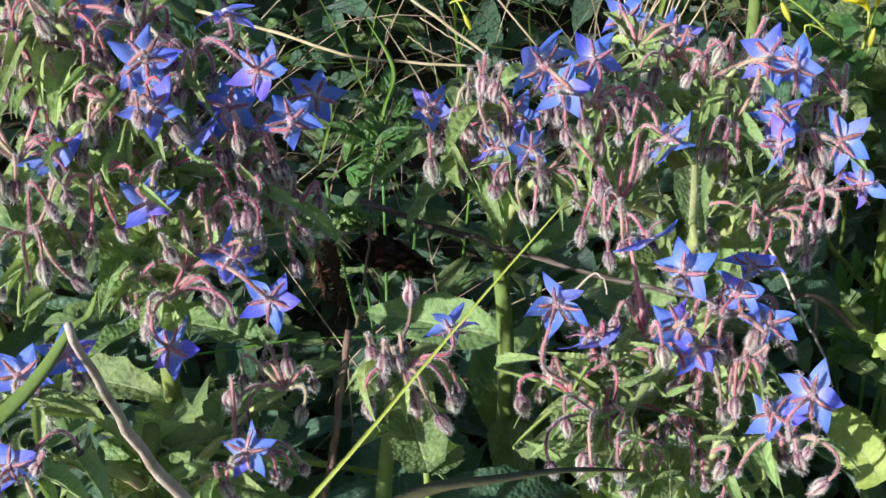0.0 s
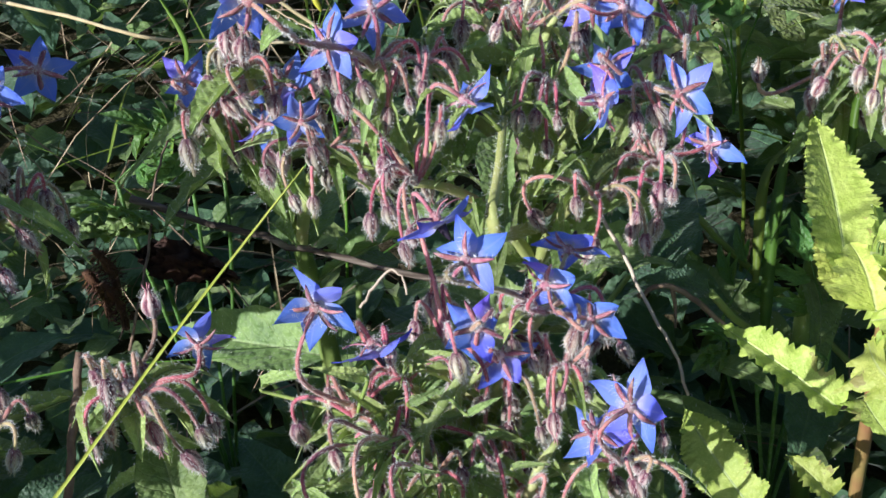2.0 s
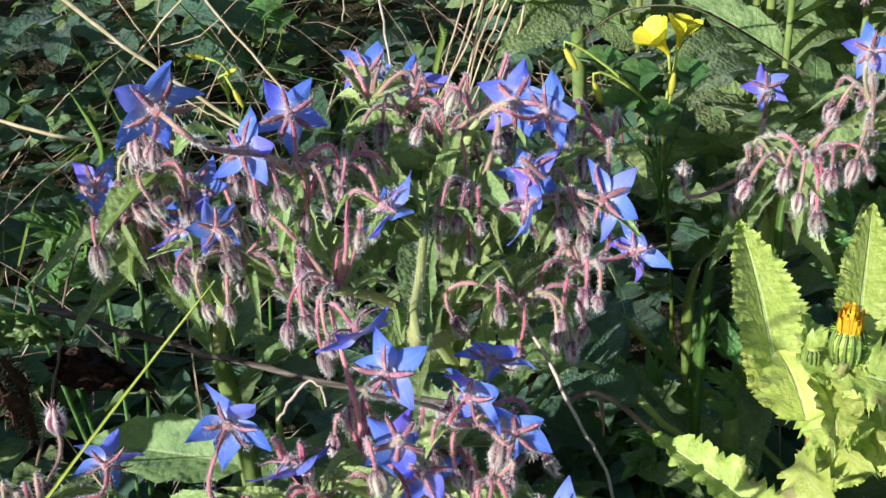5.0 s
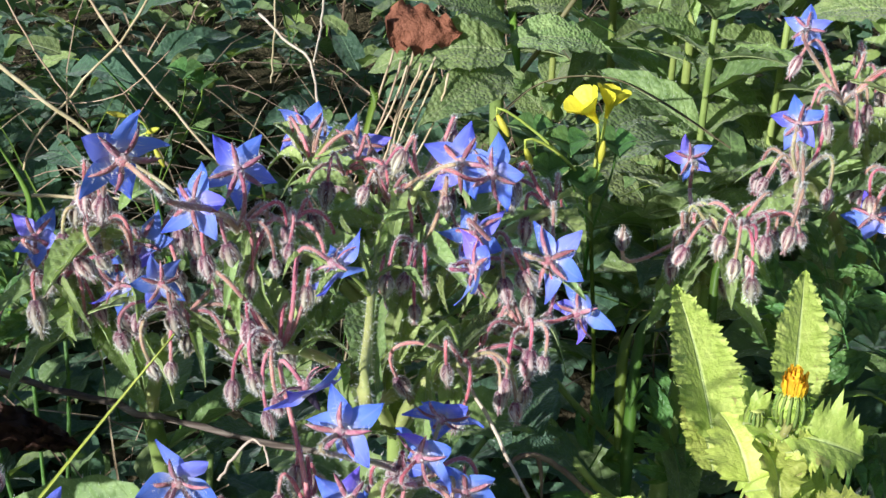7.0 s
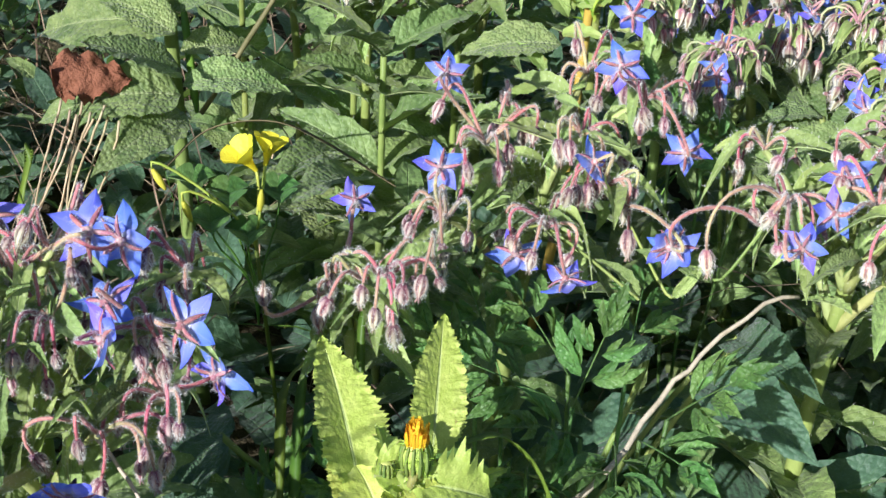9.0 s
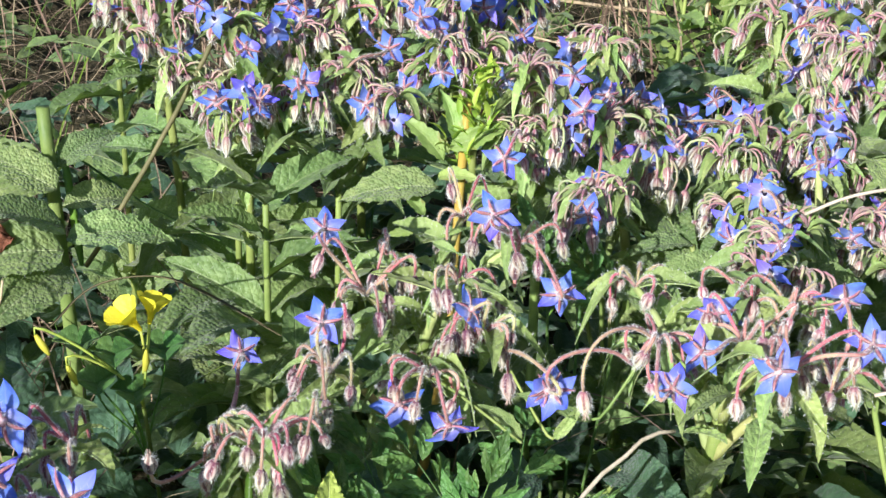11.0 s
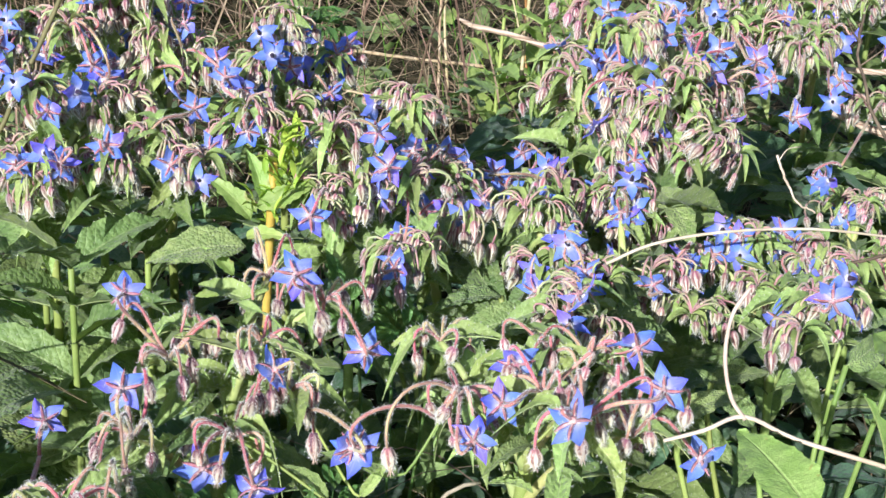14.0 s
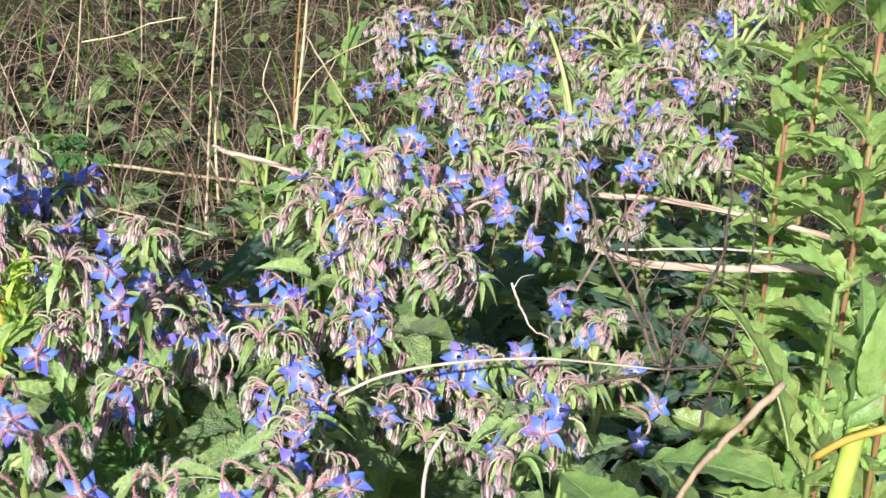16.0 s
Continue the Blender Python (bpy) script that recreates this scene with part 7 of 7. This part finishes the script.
borage(
    "tall borage with clustered blue stars and striped buds",
    (0.560, 0.968), (0.558, 0.960, 0.575),
    hubs=[
        (0.538, 0.898, 0.570), (0.582, 0.986, 0.565), (0.539, 0.954, 0.594), (0.515, 0.886, 0.579), (0.596, 0.992, 0.584), (0.556, 0.957, 0.629),
    ],
    flowers=[
        (0.539, 0.920, 0.613, 190, -4), (0.561, 0.951, 0.595, 45, 12), (0.603, 0.980, 0.593, -7, -14), (0.534, 0.931, 0.624, 232, 49),
        (0.566, 0.945, 0.617, 45, -61), (0.519, 0.921, 0.592, 40, 33), (0.537, 0.943, 0.578, 202, -10), (0.517, 0.912, 0.573, 8, -7),
        (0.592, 0.955, 0.571, 70, -53), (0.506, 0.914, 0.601, 28, 5), (0.614, 0.986, 0.600, -3, 20), (0.511, 0.872, 0.575, 37, -43),
        (0.603, 0.981, 0.585, 33, 14),
    ],
    leaves=7, basal=7, extra=3, crown_leaves=26, detail=0.6, bract=4, pale=True,
)
borage(
    "tall borage with clustered blue stars and striped buds",
    (0.579, 0.867), (0.574, 0.851, 0.548),
    hubs=[
        (0.558, 0.841, 0.579), (0.552, 0.820, 0.544), (0.541, 0.836, 0.543), (0.577, 0.824, 0.544), (0.618, 0.861, 0.588),
    ],
    flowers=[
        (0.599, 0.875, 0.586, 146, 0), (0.581, 0.814, 0.588, 25, -33), (0.579, 0.787, 0.575, 19, -17), (0.579, 0.833, 0.552, 212, 20),
        (0.526, 0.776, 0.551, 5, -37), (0.619, 0.871, 0.579, 48, -58),
    ],
    leaves=7, basal=7, extra=3, crown_leaves=26, detail=0.6, bract=4, pale=True,
)
borage(
    "tall borage with clustered blue stars and striped buds",
    (0.637, 0.853), (0.632, 0.840, 0.519),
    hubs=[
        (0.593, 0.815, 0.548), (0.646, 0.840, 0.524), (0.594, 0.771, 0.521), (0.646, 0.863, 0.541), (0.655, 0.839, 0.520),
    ],
    flowers=[
        (0.611, 0.832, 0.568, -8, -4), (0.654, 0.880, 0.546, 21, -7), (0.624, 0.833, 0.524, 49, 3), (0.601, 0.819, 0.514, 12, 7),
        (0.621, 0.841, 0.552, -43, -47), (0.604, 0.829, 0.540, 143, 32), (0.572, 0.745, 0.525, 63, 1),
    ],
    leaves=7, basal=7, extra=3, crown_leaves=26, detail=0.6, bract=4, pale=True,
)
borage(
    "dense sunlit borage with pink drooping buds",
    (0.709, 0.812), (0.702, 0.799, 0.500),
    hubs=[
        (0.719, 0.890, 0.516), (0.691, 0.809, 0.528), (0.721, 0.783, 0.486), (0.701, 0.788, 0.503), (0.647, 0.659, 0.525),
    ],
    flowers=[
        (0.703, 0.817, 0.529, 11, 15), (0.703, 0.773, 0.515, 239, 35), (0.658, 0.725, 0.509, 50, 8), (0.706, 0.883, 0.514, 37, -33),
        (0.695, 0.836, 0.517, 6, -32), (0.705, 0.752, 0.504, 56, -64), (0.703, 0.785, 0.514, 11, -5), (0.633, 0.628, 0.534, 235, 63),
    ],
    leaves=7, basal=7, extra=3, crown_leaves=26, detail=0.6, bract=4, pale=True,
)
borage(
    "dense sunlit borage with pink drooping buds",
    (0.809, 0.985), (0.796, 0.960, 0.571),
    hubs=[
        (0.804, 0.969, 0.583), (0.772, 0.945, 0.556), (0.825, 0.996, 0.603), (0.792, 0.887, 0.585), (0.762, 0.910, 0.585), (0.781, 0.972, 0.584),
    ],
    flowers=[
        (0.819, 0.967, 0.621, 29, -5), (0.821, 0.995, 0.589, 137, -54), (0.760, 0.860, 0.566, 138, -40), (0.811, 0.924, 0.623, 46, -0),
        (0.797, 0.918, 0.596, 26, 3), (0.779, 0.970, 0.593, 152, -54),
    ],
    leaves=7, basal=7, extra=3, crown_leaves=26, detail=0.6, bract=4, pale=True,
)
borage(
    "dense sunlit borage with pink drooping buds",
    (0.787, 0.872), (0.787, 0.872, 0.509),
    hubs=[
        (0.779, 0.865, 0.555), (0.753, 0.849, 0.515), (0.800, 0.879, 0.513), (0.787, 0.842, 0.502),
    ],
    flowers=[
        (0.784, 0.842, 0.543, 14, -63), (0.743, 0.886, 0.526, 23, -7), (0.763, 0.853, 0.516, 51, -47), (0.769, 0.825, 0.511, 66, -53),
    ],
    leaves=7, basal=7, extra=3, crown_leaves=26, detail=0.6, bract=4, pale=True,
)
borage(
    "dense sunlit borage with pink drooping buds",
    (0.867, 0.928), (0.856, 0.908, 0.562),
    hubs=[
        (0.815, 0.905, 0.617), (0.806, 0.853, 0.578), (0.843, 0.863, 0.547), (0.884, 0.891, 0.538), (0.899, 0.931, 0.561), (0.860, 0.952, 0.612),
        (0.862, 0.900, 0.595), (0.846, 0.882, 0.571), (0.816, 0.881, 0.547),
    ],
    flowers=[
        (0.889, 0.997, 0.615, 216, 28), (0.851, 0.898, 0.615, -47, -36), (0.806, 0.864, 0.589, 9, -7), (0.885, 0.912, 0.583, 42, 0),
        (0.898, 0.900, 0.548, 152, -61), (0.933, 0.914, 0.568, 74, -53), (0.941, 0.936, 0.584, 59, 8), (0.821, 0.909, 0.592, 58, -15),
        (0.880, 0.962, 0.615, 62, -51), (0.889, 0.914, 0.600, 8, -5), (0.835, 0.905, 0.616, 46, -5), (0.863, 0.893, 0.593, -8, 8),
        (0.818, 0.874, 0.555, 45, 1),
    ],
    leaves=7, basal=7, extra=3, crown_leaves=26, detail=0.6, bract=4, pale=True,
)
borage(
    "low borage with nodding striped buds",
    (0.761, 0.801), (0.757, 0.795, 0.485),
    hubs=[
        (0.782, 0.751, 0.477), (0.780, 0.776, 0.484), (0.707, 0.759, 0.493), (0.661, 0.692, 0.515), (0.798, 0.869, 0.491), (0.773, 0.841, 0.519),
    ],
    flowers=[
        (0.801, 0.776, 0.478, 38, -16), (0.796, 0.781, 0.494, -62, -65), (0.704, 0.778, 0.514, 36, 7), (0.670, 0.738, 0.500, 61, -10),
        (0.804, 0.787, 0.482, 29, -2), (0.701, 0.896, 0.523, 53, -1), (0.754, 0.965, 0.509, 48, -56), (0.749, 0.738, 0.497, 45, 13),
        (0.667, 0.699, 0.513, 45, -21), (0.771, 0.822, 0.507, 21, -40), (0.774, 0.858, 0.511, -65, -61),
    ],
    leaves=7, basal=7, extra=3, crown_leaves=26, detail=0.6, bract=4, pale=True,
)
borage(
    "low borage with nodding striped buds",
    (0.861, 0.758), (0.859, 0.755, 0.481),
    hubs=[
        (0.879, 0.814, 0.471), (0.837, 0.730, 0.483), (0.912, 0.794, 0.471), (0.921, 0.776, 0.468), (0.834, 0.798, 0.480), (0.801, 0.625, 0.533),
        (0.766, 0.597, 0.544), (0.858, 0.808, 0.491),
    ],
    flowers=[
        (0.924, 0.825, 0.470, 14, -37), (0.766, 0.622, 0.522, -7, -35), (0.845, 0.812, 0.497, 187, -1), (0.917, 0.837, 0.478, 46, -5),
        (0.891, 0.783, 0.466, 147, -33), (0.925, 0.782, 0.468, 162, -42), (0.825, 0.788, 0.488, 33, 10), (0.763, 0.574, 0.558, 52, 12),
        (0.849, 0.794, 0.498, 27, -10),
    ],
    leaves=7, basal=7, extra=3, crown_leaves=26, detail=0.6, bract=4, pale=True,
)
borage(
    "sprawling borage with pale buds, far up the bank",
    (1.206, 1.571), (1.205, 1.568, 0.578),
    hubs=[
        (1.189, 1.550, 0.585), (1.192, 1.593, 0.613), (1.355, 1.730, 0.597), (1.145, 1.526, 0.576), (1.128, 1.529, 0.611), (1.290, 1.656, 0.564),
        (1.084, 1.297, 0.586),
    ],
    flowers=[
        (1.290, 1.694, 0.587, -37, -46), (1.126, 1.373, 0.584, 42, -27), (1.101, 1.436, 0.560, 17, -2), (0.985, 1.283, 0.588, 54, -9),
        (1.015, 1.193, 0.590, 73, -8), (1.295, 1.634, 0.567, 44, -47), (1.205, 1.584, 0.596, -20, -62), (1.324, 1.721, 0.612, 84, -52),
        (1.134, 1.530, 0.578, 63, -70), (1.128, 1.378, 0.580, 74, -26),
    ],
    leaves=7, basal=7, extra=3, crown_leaves=38, detail=0.6, bract=4, pale=True,
)
borage(
    "sprawling borage with pale buds, far up the bank",
    (1.118, 1.232), (1.109, 1.217, 0.570),
    hubs=[
        (1.093, 1.260, 0.576), (1.103, 1.221, 0.591), (1.100, 1.143, 0.574), (1.051, 1.149, 0.563), (1.225, 1.455, 0.590), (1.015, 1.037, 0.578),
        (1.026, 0.993, 0.569), (0.967, 1.026, 0.583), (1.225, 1.391, 0.610), (1.145, 1.281, 0.601), (1.169, 1.248, 0.595), (1.095, 1.248, 0.554),
    ],
    flowers=[
        (1.252, 1.445, 0.619, 53, -69), (1.158, 1.261, 0.608, 48, 23), (1.105, 1.217, 0.564, 97, -64), (1.113, 1.176, 0.574, 118, -58),
        (0.934, 0.906, 0.575, 14, -10), (0.946, 0.881, 0.553, 54, 6), (0.965, 0.968, 0.579, 124, -33), (1.099, 1.247, 0.596, 27, -20),
        (1.089, 1.225, 0.587, 20, -20), (1.066, 1.196, 0.557, 25, 5), (1.134, 1.280, 0.604, 18, -34), (1.154, 1.219, 0.590, 194, -15),
    ],
    leaves=7, basal=7, extra=3, crown_leaves=38, detail=0.6, bract=4, pale=True,
)
borage(
    "sprawling borage with pale buds, far up the bank",
    (1.259, 1.288), (1.257, 1.286, 0.566),
    hubs=[
        (1.147, 1.141, 0.567), (1.255, 1.212, 0.557), (1.351, 1.418, 0.589), (1.235, 1.230, 0.566), (1.283, 1.363, 0.581), (1.267, 1.390, 0.644),
        (1.346, 1.368, 0.564), (1.104, 1.073, 0.558),
    ],
    flowers=[
        (1.257, 1.407, 0.653, 294, -30), (1.343, 1.417, 0.613, 13, -10), (1.226, 1.339, 0.620, 143, -27), (1.223, 1.318, 0.604, 37, -46),
        (1.343, 1.371, 0.574, 20, -18), (1.141, 1.185, 0.586, 9, -58), (1.174, 1.183, 0.573, 53, -2), (1.287, 1.270, 0.564, 38, -66),
        (1.013, 0.928, 0.547, 213, 7), (1.061, 0.981, 0.546, 54, -12), (1.133, 1.071, 0.557, 176, -37), (1.300, 1.390, 0.646, 7, -20),
        (1.153, 1.145, 0.565, 14, -15), (1.230, 1.217, 0.565, 34, -17), (1.275, 1.378, 0.638, 229, -42), (1.118, 1.064, 0.554, 226, 28),
    ],
    leaves=7, basal=7, extra=3, crown_leaves=38, detail=0.6, bract=4, pale=True,
)
borage(
    "sprawling borage with pale buds, far up the bank",
    (1.289, 1.156), (1.276, 1.140, 0.541),
    hubs=[
        (1.357, 1.235, 0.568), (1.127, 1.002, 0.521), (1.253, 1.093, 0.545), (1.288, 1.180, 0.545), (1.280, 1.075, 0.561), (1.324, 1.221, 0.559),
        (1.302, 1.133, 0.569), (1.203, 1.088, 0.555),
    ],
    flowers=[
        (1.319, 1.217, 0.569, 37, 12), (1.292, 1.062, 0.581, 32, -27), (1.149, 1.000, 0.559, 231, -44), (1.146, 0.995, 0.533, 95, -53),
        (0.970, 0.862, 0.506, 159, 17), (1.296, 1.016, 0.537, 6, 15), (1.285, 1.192, 0.544, 0, -45), (1.163, 1.049, 0.557, 41, 11),
    ],
    leaves=7, basal=7, extra=3, crown_leaves=38, detail=0.6, bract=4, pale=True,
)
borage(
    "sprawling borage with pale buds, far up the bank",
    (1.402, 1.379), (1.385, 1.357, 0.616),
    hubs=[
        (1.377, 1.283, 0.617), (1.385, 1.399, 0.621), (1.355, 1.356, 0.670), (1.329, 1.269, 0.594), (1.344, 1.383, 0.652), (1.397, 1.352, 0.651),
        (1.444, 1.350, 0.623), (1.379, 1.373, 0.598),
    ],
    flowers=[
        (1.290, 1.231, 0.570, 58, -7), (1.363, 1.234, 0.597, 229, -33), (1.381, 1.314, 0.630, 150, -62), (1.388, 1.283, 0.615, 61, -12),
        (1.357, 1.214, 0.595, 21, -42), (1.388, 1.303, 0.627, 44, -44),
    ],
    leaves=7, basal=7, extra=3, crown_leaves=38, detail=0.6, bract=4, pale=True,
)
borage(
    "sprawling borage with pale buds, far up the bank",
    (1.624, 1.449), (1.605, 1.427, 0.611),
    hubs=[
        (1.388, 1.197, 0.596), (1.503, 1.360, 0.592), (1.557, 1.459, 0.624), (1.674, 1.465, 0.654), (1.662, 1.485, 0.595), (1.672, 1.454, 0.617),
        (1.648, 1.493, 0.649), (1.654, 1.409, 0.656),
    ],
    flowers=[
        (1.572, 1.448, 0.598, 213, -46), (1.656, 1.496, 0.620, 27, -1), (1.629, 1.489, 0.629, 209, -26), (1.656, 1.457, 0.608, 90, 4),
        (1.353, 1.130, 0.607, 169, -35), (1.601, 1.482, 0.612, 54, -14), (1.663, 1.431, 0.649, -38, -59),
    ],
    leaves=7, basal=7, extra=3, crown_leaves=38, detail=0.6, bract=4, pale=True,
)
borage(
    "small borage with pale buds half hidden behind dead stalks",
    (1.082, 0.960), (1.082, 0.960, 0.420),
    hubs=[(1.072, 0.972, 0.438), (1.092, 0.963, 0.441), (1.067, 0.900, 0.408)],
    flowers=[(1.058, 0.986, 0.450, 20, -40), (1.053, 0.904, 0.400, -60, -30), (1.049, 0.838, 0.383, -100, -10), (1.096, 0.876, 0.391, 40, -30)],
    leaves=4, basal=5, extra=2, crown_leaves=6, detail=0.6, bract=2, pale=True,
)
# unseen plants added past the bed's edge to cast shade into it
for base, crown in (((-0.27, 0.43), (-0.275, 0.42, 0.590)), ((-0.27, 0.62), (-0.27, 0.61, 0.560)), ((-0.36, 0.31), (-0.36, 0.30, 0.585)), ((-0.21, 0.19), (-0.215, 0.18, 0.50))):
    c = np.array(crown)
    hubs = [tuple(c + [0.055 * math.cos(1.26 * k), 0.055 * math.sin(1.26 * k), 0.012 * (-1) ** k]) for k in range(5)]
    borage("unseen leafy borage in flower, added for its shade", base, crown, hubs=hubs + [crown], flowers=[], leaves=5, basal=5, extra=1, crown_leaves=8, detail=0.6, bract=1)
